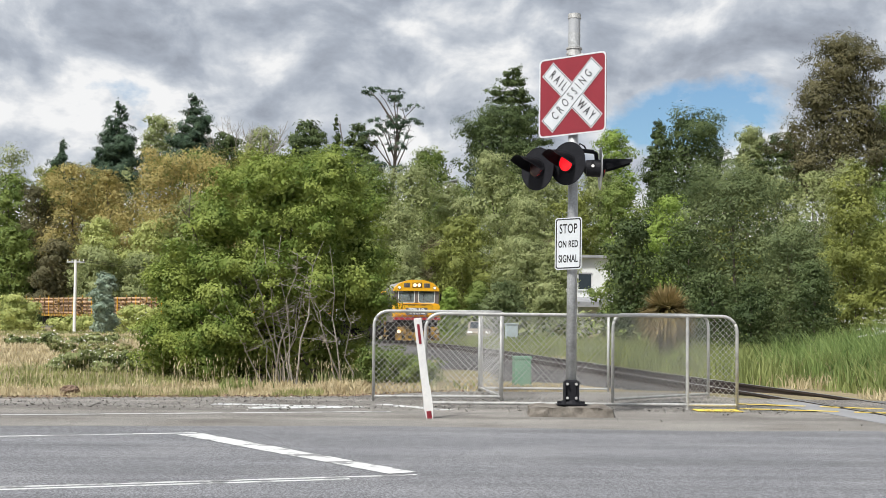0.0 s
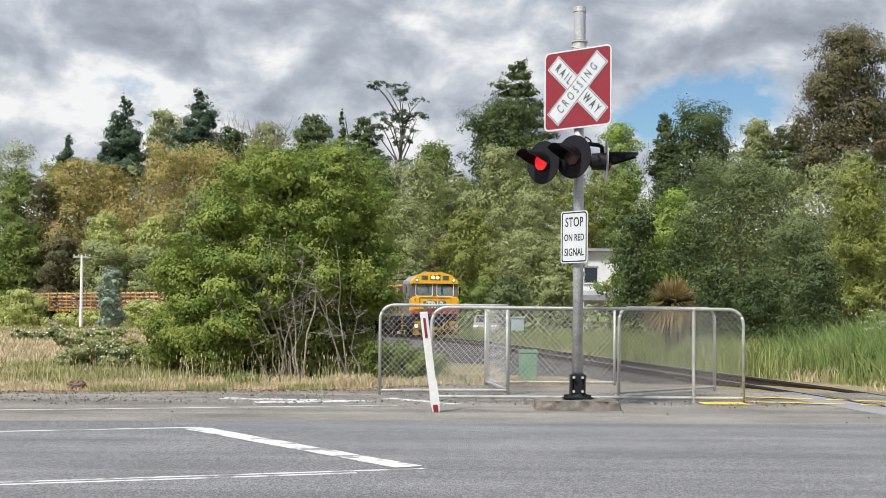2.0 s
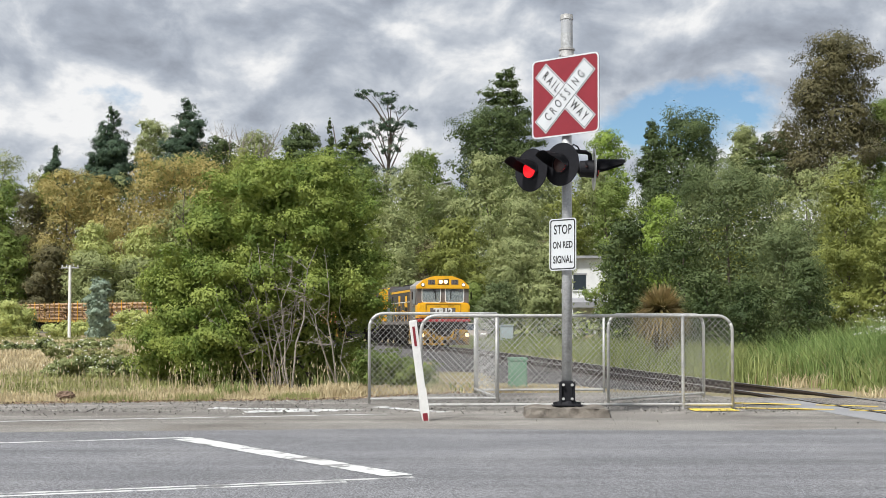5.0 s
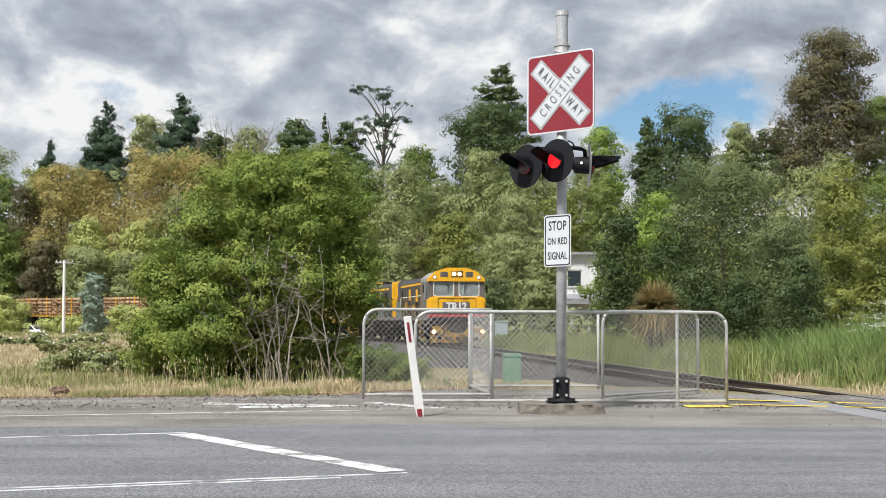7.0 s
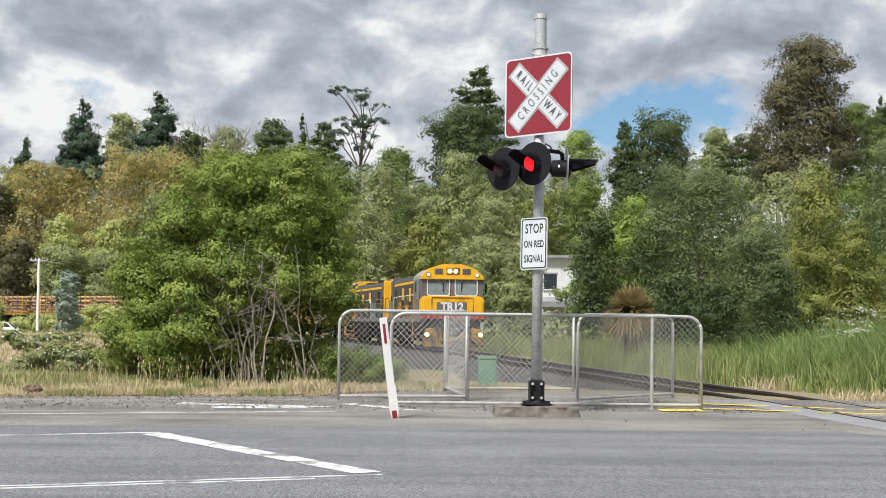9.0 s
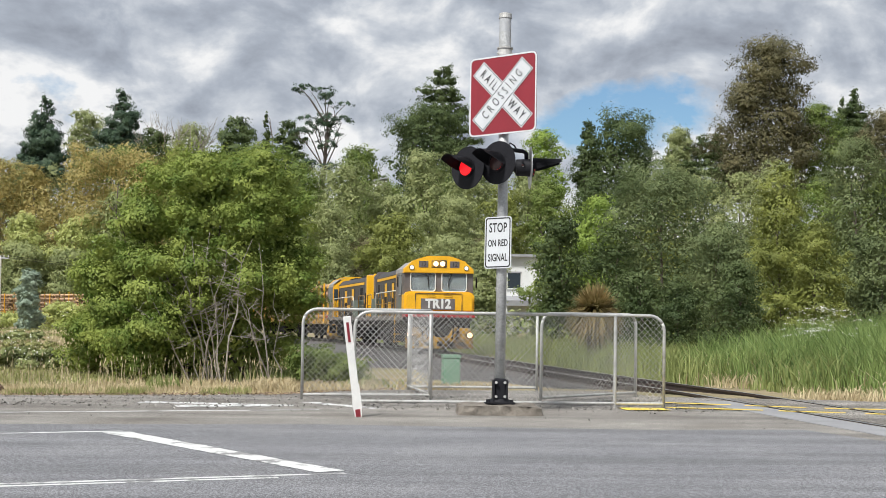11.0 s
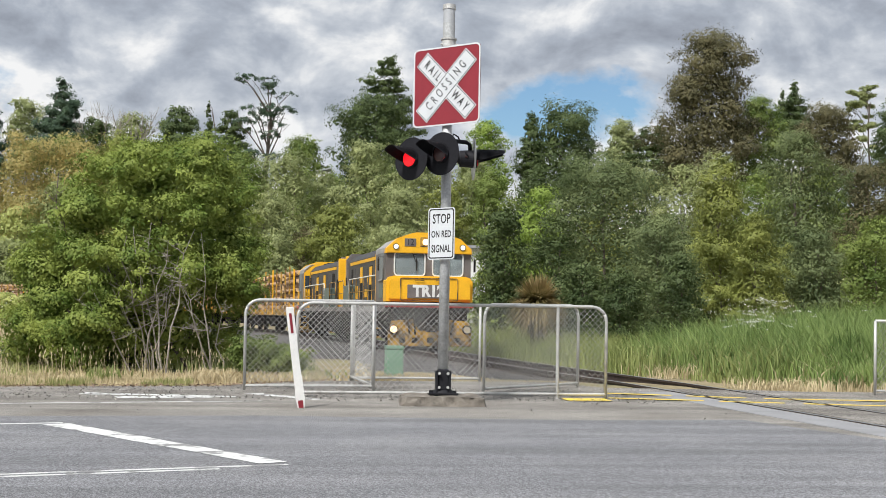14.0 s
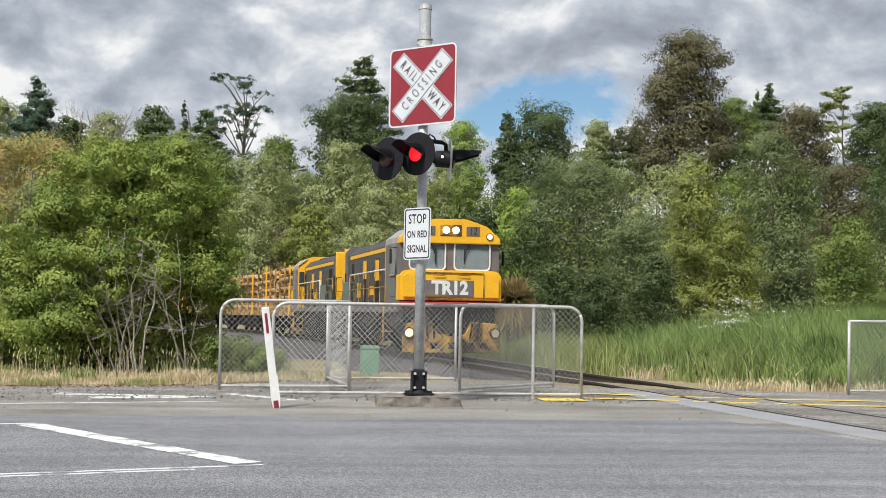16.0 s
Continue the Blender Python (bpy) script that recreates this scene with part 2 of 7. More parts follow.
LEAF = {
    "bush": leaf_mat("hawthorn_leaf", (0.104, 0.171, 0.029), (0.354, 0.409, 0.098), 0.30, scale=0.8),
    "mid": leaf_mat("green_leaf", (0.104, 0.163, 0.040), (0.277, 0.336, 0.089), 0.32, scale=0.25),
    "gum": leaf_mat("gum_leaf", (0.182, 0.220, 0.088), (0.428, 0.461, 0.209), 0.30, scale=0.25),
    "grey": leaf_mat("wattle_leaf", (0.086, 0.121, 0.049), (0.230, 0.275, 0.117), 0.29, scale=0.3),
    "dark": leaf_mat("dark_leaf", (0.046, 0.075, 0.026), (0.132, 0.172, 0.062), 0.25, scale=0.3),
    "pine": leaf_mat("pine_needle", (0.032, 0.061, 0.038), (0.090, 0.139, 0.076), 0.11, scale=0.4),
    "olive": leaf_mat("olive_leaf", (0.135, 0.161, 0.041), (0.343, 0.373, 0.099), 0.32, scale=0.4),
    "orange": leaf_mat("rusty_leaf", (0.27, 0.25, 0.085), (0.56, 0.45, 0.18), 0.36, scale=0.3),
    "brown": leaf_mat("brown_gum_leaf", (0.085, 0.085, 0.043), (0.196, 0.174, 0.085), 0.28, scale=0.2),
    "yellow": leaf_mat("yellow_green_leaf", (0.293, 0.342, 0.110), (0.610, 0.634, 0.244), 0.36, scale=0.35),
    "bright": leaf_mat("bright_leaf", (0.153, 0.235, 0.041), (0.347, 0.449, 0.102), 0.29, scale=0.4),
    "blue": leaf_mat("blue_green_leaf", (0.22, 0.29, 0.22), (0.42, 0.50, 0.38), 0.29, scale=0.5),
    "reed": leaf_mat("reed_blade", (0.085, 0.150, 0.040), (0.33, 0.42, 0.14), 0.32, scale=0.6),
    "grass": leaf_mat("green_grass", (0.19, 0.21, 0.075), (0.42, 0.42, 0.18), 0.3, scale=0.5),
    "verge": leaf_mat("trackside_blade", (0.13, 0.17, 0.05), (0.36, 0.40, 0.15), 0.3, scale=0.5),
    "straw": leaf_mat("dry_grass", (0.42, 0.34, 0.20), (0.70, 0.60, 0.39), 0.25, scale=0.6),
    "palm": leaf_mat("palm_blade", (0.16, 0.145, 0.05), (0.44, 0.33, 0.16), 0.29, scale=0.6),
}
M_LITTER = mat("leaf_litter", (0.22, 0.145, 0.10), 0.9, spread=0.25, bump=0, island=0.5)
M_GRIT = mat("grit", (0.27, 0.255, 0.235), 0.95, spread=0.3, bump=0, island=0.5)
M_FLOWER = mat("white_flower", (0.7, 0.69, 0.62), 0.7, spread=0.1, bump=0)

# ---- helpers for meshes ----
def mesh_from(name, verts, faces, materials, smooth=False, midx=None):
    me = bpy.data.meshes.new(name)
    me.from_pydata([tuple(v) for v in verts], [], faces)
    for m in (materials if isinstance(materials, (list, tuple)) else [materials]):
        me.materials.append(m)
    if midx is not None:
        me.polygons.foreach_set("material_index", midx)
    if smooth:
        me.polygons.foreach_set("use_smooth", [True] * len(faces))
    me.update()
    return me


def part(name, bm, material, parent=None, label="", smooth=False):
    """One mesh object made of a bmesh, under a thing or a part."""
    me = bpy.data.meshes.new(name)
    bm.to_mesh(me)
    bm.free()
    for m in (material if isinstance(material, (list, tuple)) else [material]):
        me.materials.append(m)
    if smooth:
        me.polygons.foreach_set("use_smooth", [True] * len(me.polygons))
    ob = new(name, me)
    ob.parent = parent
    if label:
        tagged(ob, label)
    return ob


def thing(name, label, category, m=None, group="", kind=""):
    ob = new(name)
    if m is not None:
        ob.matrix_basis = m
    return tagged(ob, label, category, group, kind)


def box(bm, x0, x1, y0, y1, z0, z1, bevel=0.0, m=None, mi=0):
    r = bmesh.ops.create_cube(bm, size=1)
    vs = r["verts"]
    bmesh.ops.scale(bm, vec=(x1 - x0, y1 - y0, z1 - z0), verts=vs)
    bmesh.ops.translate(bm, vec=((x0 + x1) / 2, (y0 + y1) / 2, (z0 + z1) / 2), verts=vs)
    faces = {f for v in vs for f in v.link_faces}
    if bevel:
        es = list({e for v in vs for e in v.link_edges})
        rb = bmesh.ops.bevel(bm, geom=es, offset=bevel, segments=2, affect="EDGES", profile=0.6)
        faces = set(rb["faces"]) | {f for f in faces if f.is_valid}
        vs = list({v for f in faces for v in f.verts})
    for f in faces:
        f.material_index = mi
    if m is not None:
        bmesh.ops.transform(bm, matrix=m, verts=vs)
    return vs


def rod(bm, a, b, r0, r1=None, n=10, caps=True, mi=0):
    """A tapered round bar from a to b."""
    a, b = Vector(a), Vector(b)
    r1 = r0 if r1 is None else r1
    d = b - a
    if d.length < 1e-6:
        return
    mt = Matrix.Translation((a + b) / 2) @ d.to_track_quat("Z", "Y").to_matrix().to_4x4()
    r = bmesh.ops.create_cone(bm, cap_ends=caps, segments=n, radius1=r0, radius2=max(r1, 1e-4), depth=d.length, matrix=mt)
    for f in {f for v in r["verts"] for f in v.link_faces}:
        f.material_index = mi


def tube(bm, pts, r, n=10, mi=0, closed=False):
    """A round bar bent along points."""
    pts = [Vector(p) for p in pts]
    k = len(pts)
    rings = []
    up = Vector((0.123, 0.32, 0.94)).normalized()
    prev = None
    for i, p in enumerate(pts):
        a = pts[(i - 1) % k] if (closed or i) else p
        b = pts[(i + 1) % k] if (closed or i < k - 1) else p
        d = (b - a).normalized()
        x = (prev - d * prev.dot(d)).normalized() if prev else d.cross(up).normalized()
        prev = x
        y = d.cross(x)
        rings.append([bm.verts.new(p + x * (r * math.cos(6.28318 * j / n)) + y * (r * math.sin(6.28318 * j / n))) for j in range(n)])
    for i in range(k if closed else k - 1):
        A, B = rings[i], rings[(i + 1) % k]
        for j in range(n):
            f = bm.faces.new((A[j], A[(j + 1) % n], B[(j + 1) % n], B[j]))
            f.smooth, f.material_index = True, mi
    if not closed:
        for ring, flip in ((rings[0], 1), (rings[-1], 0)):
            f = bm.faces.new(ring[::-1] if flip else ring)
            f.material_index = mi


def prism(bm, outline, y0, y1, mi=0, m=None):
    """An outline in x, z pushed along y."""
    A = [bm.verts.new((x, y0, z)) for x, z in outline]
    B = [bm.verts.new((x, y1, z)) for x, z in outline]
    k = len(outline)
    fs = [bm.faces.new(A), bm.faces.new(B[::-1])]
    fs += [bm.faces.new((A[i], B[i], B[(i + 1) % k], A[(i + 1) % k])) for i in range(k)]
    for f in fs:
        f.material_index = mi
    bmesh.ops.recalc_face_normals(bm, faces=fs)
    if m is not None:
        bmesh.ops.transform(bm, matrix=m, verts=A + B)
    return fs


def words(name, text, size, material, parent, m, depth=0.002, spacing=1.0, stretch=1.0, bold=0.0):
    cu = bpy.data.curves.new(name, "FONT")
    cu.body, cu.size, cu.extrude, cu.align_x, cu.align_y = text, size, depth, "CENTER", "CENTER"
    cu.space_character, cu.offset, cu.resolution_u = spacing, bold, 3
    tmp = new("lettering", cu)
    me = bpy.data.meshes.new_from_object(tmp.evaluated_get(bpy.context.evaluated_depsgraph_get()))
    bpy.data.objects.remove(tmp)
    me.materials.clear()
    me.materials.append(material)
    me.transform(m @ Matrix.Diagonal((stretch, 1, 1, 1)))
    ob = new(name, me)
    ob.parent = parent
    return ob


# ---- lie of the land ----
TRACK = [(10.6, -4.0), (8.6, 9.0), (6.85, 20.7), (4.75, 37.0), (3.55, 49.0), (2.5, 60.0), (1.2, 72.0), (-0.3, 82.0), (-2.1, 92.0), (-6.6, 109.0), (-14.2, 130.0),
         (-26.0, 154.0), (-42.0, 180.0), (-66.0, 212.0), (-98.0, 248.0), (-140.0, 286.0), (-190, 325)]


def spline(points, step=0.5):
    out = []
    P = [Vector((*p, 0)) for p in points]
    for i in range(len(P) - 1):
        p0, p1, p2, p3 = P[max(i - 1, 0)], P[i], P[i + 1], P[min(i + 2, len(P) - 1)]
        n = max(2, int((p2 - p1).length / step))
        for j in range(n):
            t = j / n
            out.append(0.5 * ((2 * p1) + (p2 - p0) * t + (2 * p0 - 5 * p1 + 4 * p2 - p3) * t * t + (3 * p1 - p0 - 3 * p2 + p3) * t ** 3))
    out.append(P[-1])
    return out


def rail_z(y):
    return float(np.interp(y, [0, 26, 40, 63, 90, 130, 400], [0.0, 0.0, -0.10, -0.30, -0.55, -0.80, -0.95]))


LINE = spline(TRACK)
for p in LINE:
    p.z = rail_z(p.y)
SUM = [0.0]
for a, b in zip(LINE, LINE[1:]):
    SUM.append(SUM[-1] + (b - a).length)
LX = np.array([p.x for p in LINE])
LY = np.array([p.y for p in LINE])
LZ = np.array([p.z for p in LINE])


def along(s):
    """The point s metres up the line from its near end."""
    return Vector((np.interp(s, SUM, LX), np.interp(s, SUM, LY), np.interp(s, SUM, LZ)))


def s_at(y):
    return float(np.interp(y, LY, SUM))


def off_track(x, y):
    """How far to the right of the track (x, y) lies, in metres."""
    xt = np.interp(y, LY, LX)
    slope = np.interp(y, LY, np.gradient(LX, LY))
    return (x - xt) / np.sqrt(1 + slope ** 2)


def land(x, y):
    """Height of the ground."""
    x, y = np.asarray(x, float), np.asarray(y, float)
    d = off_track(x, y)
    bed = np.interp(y, [0, 26, 40, 63, 90, 130, 400], [-0.05, -0.05, -0.45, -0.7, -0.95, -1.2, -1.35])
    left = np.interp(-d, [0, 4, 9, 14, 400], [0, 0, 0.45, 0.7, 0.9])
    right = np.interp(d, [0, 3, 10, 16, 25, 60, 120, 170, 400], [0, 0, 0.35, 0.6, 1.6, 6.2, 14.5, 20.0, 26.0])
    h = bed + np.where(d < 0, left * np.clip((y - 26) / 14, 0, 1), right * np.clip((y - 26) / 14, 0, 1))
    h = h + 0.06 * np.sin(x * 0.7 + 1.3) * np.sin(y * 0.45) * np.clip((y - 27) / 8, 0, 1)
    h = h - np.where(d < -6, 1.4 * np.clip((y - 88) / 40, 0, 1) * np.clip((-d - 6) / 5, 0, 1), 0)
    return np.where(y < 26, -0.05, h)

# ---- ground, road ----
def build_ground():
    xs = np.concatenate([np.linspace(-900, -120, 14)[:-1], np.linspace(-120, 120, 121), np.linspace(120, 900, 14)[1:]])
    ys = np.concatenate([np.linspace(-600, 20, 12)[:-1], np.linspace(20, 120, 101), np.linspace(120, 300, 61)[1:], np.linspace(300, 1500, 12)[1:]])
    X, Y = np.meshgrid(xs, ys)
    Z = land(X, Y)
    nx = len(xs)
    faces = [(j * nx + i, j * nx + i + 1, (j + 1) * nx + i + 1, (j + 1) * nx + i) for j in range(len(ys) - 1) for i in range(nx - 1)]
    me = mesh_from("ground", np.stack([X.ravel(), Y.ravel(), Z.ravel()], -1), faces, M_SOIL, True)
    tagged(new("ground", me), "dry grassy soil of field, verge and hillside", "ground", kind="structure")


def sheet(name, outline, z, material, label, category, thick=0.03, parent=None):
    bm = bmesh.new()
    top = [bm.verts.new((x, y, z)) for x, y in outline]
    low = [bm.verts.new((x, y, z - thick)) for x, y in outline]
    bm.faces.new(top)
    k = len(outline)
    for i in range(k):
        bm.faces.new((top[i], low[i], low[(i + 1) % k], top[(i + 1) % k]))
    bmesh.ops.recalc_face_normals(bm, faces=bm.faces[:])
    ob = part(name, bm, material, parent)
    if parent is None:
        tagged(ob, label, category, kind="structure")
    return ob


def ragged(a, b, n, amp, seed):
    rnd = random.Random(seed)
    return [(a[0] + (b[0] - a[0]) * i / n + rnd.uniform(-amp, amp), a[1] + (b[1] - a[1]) * i / n + rnd.uniform(-amp, amp)) for i in range(n)]


build_ground()
road_edge = ragged((-60, 8.0), (-7, 22.7), 40, 0.05, 1) + ragged((-7, 22.7), (-1.6, 24.0), 40, 0.07, 2) + ragged((-1.6, 24.0), (0.3, 26.0), 12, 0.06, 7)
road_edge += [(4.2, 26.2), (4.9, 24.6), (8.0, 24.2)] + ragged((8.0, 24.0), (14, 24.1), 30, 0.06, 3) + [(60, 25.5), (60, -30), (-60, -30)]
sheet("road", road_edge[::-1], 0.0, M_ASPHALT_OLD, "worn grey asphalt road shoulder and crossing", "road", 0.06)
lane = [(-60, -2.0), (-30, 8.6), (-12, 14.6), (-5.3, 17.3), (-0.6, 17.9), (3.4, 17.6), (5.3, 17.9), (6.35, 14.6), (8.2, 2.0), (9.2, -6), (9.2, -29), (-60, -29)]
sheet("driving_lane", lane[::-1], 0.005, M_ASPHALT, "dark grey asphalt driving lane", "road", 0.01)
lane_b = [(11.6, -29), (11.2, -6), (10.2, 2.0), (8.6, 14.6), (7.9, 18.4), (14, 19), (59, 20), (59, -29)]
sheet("driving_lane_beyond", lane_b, 0.005, M_ASPHALT, "dark grey asphalt driving lane past the rails", "road", 0.01)


def stripe(name, a, b, w0, w1, material, label, z=0.010, jag=0.0, seed=0):
    a, b = Vector((*a, 0)), Vector((*b, 0))
    d = (b - a).normalized()
    nrm = Vector((-d.y, d.x, 0))
    rnd = random.Random(seed)
    n = max(2, int((b - a).length / 0.12))
    L = [a.lerp(b, i / n) + nrm * ((w0 + (w1 - w0) * i / n) / 2 + rnd.uniform(-jag, jag)) for i in range(n + 1)]
    R = [a.lerp(b, i / n) - nrm * ((w0 + (w1 - w0) * i / n) / 2 + rnd.uniform(-jag, jag)) for i in range(n + 1)]
    verts = [(p.x, p.y, z) for p in L + R]
    faces = [(i, n + 1 + i, n + 2 + i, i + 1) for i in range(n)]
    tagged(new(name, mesh_from(name, verts, faces, material)), label, "road marking", kind="structure")


stripe("road_marking", (-14, 12.6), (-2.75, 16.62), 0.11, 0.11, M_PAINT, "thin white line on the asphalt", 0.0075, jag=0.006, seed=1)
stripe("road_marking", (-2.80, 16.45), (-0.33, 12.73), 0.30, 0.27, M_PAINT, "broad worn white diagonal stripe on the asphalt", 0.0095, 0.012, 2)
stripe("road_marking", (-14, 7.62), (-0.2, 12.62), 0.085, 0.085, M_PAINT, "white line of a double pair on the asphalt", 0.0075, 0.006, 3)
stripe("road_marking", (-14, 7.46), (-0.75, 12.26), 0.085, 0.085, M_PAINT, "white line of a double pair on the asphalt", 0.0075, 0.006, 4)
stripe("road_marking", (-16, 16.2), (-0.7, 20.5), 0.11, 0.11, M_PAINT, "worn white edge line on the asphalt", 0.003, 0.012, 5)
stripe("road_marking", (-3.35, 21.75), (-1.1, 21.35), 0.42, 0.15, M_PAINT, "worn white patch of an old arrow", 0.003, 0.05, 6)
stripe("road_marking", (-2.75, 20.95), (-1.45, 21.3), 0.4, 0.5, M_PAINT, "worn white patch of an old arrow", 0.005, 0.05, 7)
stripe("road_marking", (-0.95, 22.1), (0.1, 20.9), 0.28, 0.2, M_PAINT, "worn white patch of an old arrow", 0.003, 0.05, 8)
for a, b in (((4.4, 21.75), (5.75, 21.35)), ((5.95, 21.25), (6.85, 20.95)), ((7.1, 20.85), (9.6, 20.2))):
    stripe("road_marking", a, b, 0.2, 0.2, M_YELLOW_LINE, "yellow line across the rails", 0.012, 0.006, 9)
stripe("road_marking", (3.66, 21.3), (4.32, 21.34), 0.5, 0.5, M_YELLOW_LINE, "yellow strip below the barrier", 0.012, 0.006, 11)
for a, b in (((4.6, 22.9), (5.55, 22.5)), ((5.75, 22.4), (6.6, 22.05)), ((6.85, 21.95), (9.0, 21.6))):
    stripe("road_marking", a, b, 0.2, 0.2, M_YELLOW_LINE, "yellow line across the rails", 0.012, 0.006, 10)


# ---- railway track ----
def side_points(s, d):
    a, b = along(s - 0.5), along(s + 0.5)
    t = (b - a).normalized()
    n = Vector((t.y, -t.x, 0)).normalized()
    return along(s) + n * d


def sweep(profile, s0, s1, step, offset, dz=0.0):
    n = int((s1 - s0) / step)
    verts, faces, k = [], [], len(profile)
    for i in range(n + 1):
        s = s0 + (s1 - s0) * i / n
        for d, z in profile:
            p = side_points(s, offset + d)
            verts.append((p.x, p.y, p.z + z + dz))
    for i in range(n):
        for j in range(k):
            faces.append((i * k + j, i * k + (j + 1) % k, (i + 1) * k + (j + 1) % k, (i + 1) * k + j))
    faces += [tuple(range(k))[::-1], tuple(n * k + j for j in range(k))]
    return verts, faces


def build_track():
    track = tagged(new("railway_track"), "narrow-gauge railway track on grey ballast", "railway", kind="structure")
    head = [(-0.035, 0.0), (0.035, 0.0), (0.035, -0.035), (0.009, -0.05), (0.009, -0.13), (0.06, -0.15), (0.06, -0.16), (-0.06, -0.16), (-0.06, -0.15), (-0.009, -0.13), (-0.009, -0.05), (-0.035, -0.035)]
    s1 = s_at(300)
    for side in (-0.57, 0.57):
        v, f = sweep(head, 1.0, s1, 1.0, side, 0.012)
        mi = [1 if i % 12 == 0 else 0 for i in range(len(f))]
        ob = new("rail", mesh_from("rail", v, f, [M_RAIL, M_RAILTOP], midx=mi))
        ob.parent = track
    # ballast bed
    bed = [(-6.2, -0.5), (-2.6, -0.36), (-1.35, -0.17), (1.35, -0.17), (1.9, -0.4), (2.6, -0.6)]
    v, f = sweep(bed, s_at(26.4), s1, 1.0, 0.0)
    ob = new("ballast_bed", mesh_from("ballast_bed", v, f, M_BALLAST))
    ob.parent = track
    # loose stones over the bed
    rng = np.random.default_rng(5)
    V, F = [], []
    base = np.array([(1, 0, 0), (-1, 0, 0), (0, 1, 0), (0, -1, 0), (0, 0, 1), (0, 0, -1)], float)
    fc = [(0, 2, 4), (2, 1, 4), (1, 3, 4), (3, 0, 4), (2, 0, 5), (1, 2, 5), (3, 1, 5), (0, 3, 5)]
    for _ in range(15000):
        s = s_at(26.5) + (s_at(75) - s_at(26.5)) * rng.random() ** 1.3
        d = rng.uniform(-5.6, 2.2)
        z = np.interp(d, [-6.2, -2.6, -1.35, 1.35, 1.9, 2.6], [-0.5, -0.36, -0.17, -0.17, -0.4, -0.6])
        p = side_points(s, d)
        r = rng.uniform(0.025, 0.055)
        o = len(V)
        pts = base * (r * rng.uniform(0.6, 1.3, (6, 1)))
        a = rng.uniform(0, 6.28)
        c, sn = math.cos(a), math.sin(a)
        V += [(p.x + q[0] * c - q[1] * sn, p.y + q[0] * sn + q[1] * c, p.z + z + 0.01 + q[2] * 0.8) for q in pts]
        F += [tuple(o + i for i in t) for t in fc]
    ob = tagged(new("ballast_stones", mesh_from("ballast_stones", V, F, M_BALLAST)), "loose grey ballast stones", kind="stuff")
    ob.parent = track
    bm = bmesh.new()
    box(bm, -1.0, 1.0, -0.11, 0.11, -0.28, -0.145, 0.01)
    me = bpy.data.meshes.new("sleeper")
    bm.to_mesh(me)
    bm.free()
    me.materials.append(M_SLEEPER)
    s = s_at(26.8)
    while s < s_at(110):
        p, q = along(s), along(s + 0.3)
        ob = new("sleeper", me)
        ob.matrix_basis = Matrix.Translation(p) @ pose(0, 0, 0, 0, 0, math.degrees(math.atan2(q.y - p.y, q.x - p.x)) - 90)
        ob.parent = track
        s += 0.68
    # fishplates with bolts near the road
    for s, d in ((s_at(25.6), 0.57), (s_at(31), 0.57), (s_at(31), -0.57)):
        bm = bmesh.new()
        for k in range(6):
            rod(bm, (-0.055, -0.45 + k * 0.17, -0.09), (0.055, -0.45 + k * 0.17, -0.09), 0.024, n=6)
        box(bm, -0.025, 0.025, -0.55, 0.55, -0.125, -0.055, 0.004)
        p, q = side_points(s, d), side_points(s + 0.3, d)
        ob = part("fishplate", bm, M_RAIL, track)
        ob.matrix_basis = Matrix.Translation(p) @ pose(0, 0, 0, 0, 0, math.degrees(math.atan2(q.y - p.y, q.x - p.x)) - 90)
    # concrete strips beside the rails where the road crosses
    for off, w, nm in ((-1.0, 0.62, "crossing_panel"), (0.0, 0.9, "crossing_panel"), (1.05, 0.75, "crossing_panel")):
        prof = [(-w / 2, 0.008), (w / 2, 0.008), (w / 2, -0.05), (-w / 2, -0.05)]
        v, f = sweep(prof, 1.0, s_at(23.6), 1.0, off)
        ob = new(nm, mesh_from(nm, v, f, M_PANEL if off < 0 else M_ASPHALT_OLD))
        ob.parent = track


build_track()


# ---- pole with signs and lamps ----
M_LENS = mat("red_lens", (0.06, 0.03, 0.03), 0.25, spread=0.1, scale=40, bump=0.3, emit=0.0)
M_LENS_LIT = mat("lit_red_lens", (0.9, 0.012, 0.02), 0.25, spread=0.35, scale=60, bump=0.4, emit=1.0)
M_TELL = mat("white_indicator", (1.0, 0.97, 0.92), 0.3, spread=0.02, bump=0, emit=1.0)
M_PLASTIC = mat("frosted_grey_plastic", (0.40, 0.41, 0.42), 0.35, spread=0.08, scale=10)
M_GREY_BACK = mat("sign_back_aluminium", (0.5, 0.5, 0.5), 0.4, 0.7, spread=0.08)


def rounded(w, h, r, n=6):
    pts = []
    for cx, cz, a0 in ((w / 2 - r, h / 2 - r, 0), (-w / 2 + r, h / 2 - r, 90), (-w / 2 + r, -h / 2 + r, 180), (w / 2 - r, -h / 2 + r, 270)):
        for i in range(n + 1):
            a = radians(a0 + 90 * i / n)
            pts.append((cx + r * math.cos(a), cz + r * math.sin(a)))
    return pts


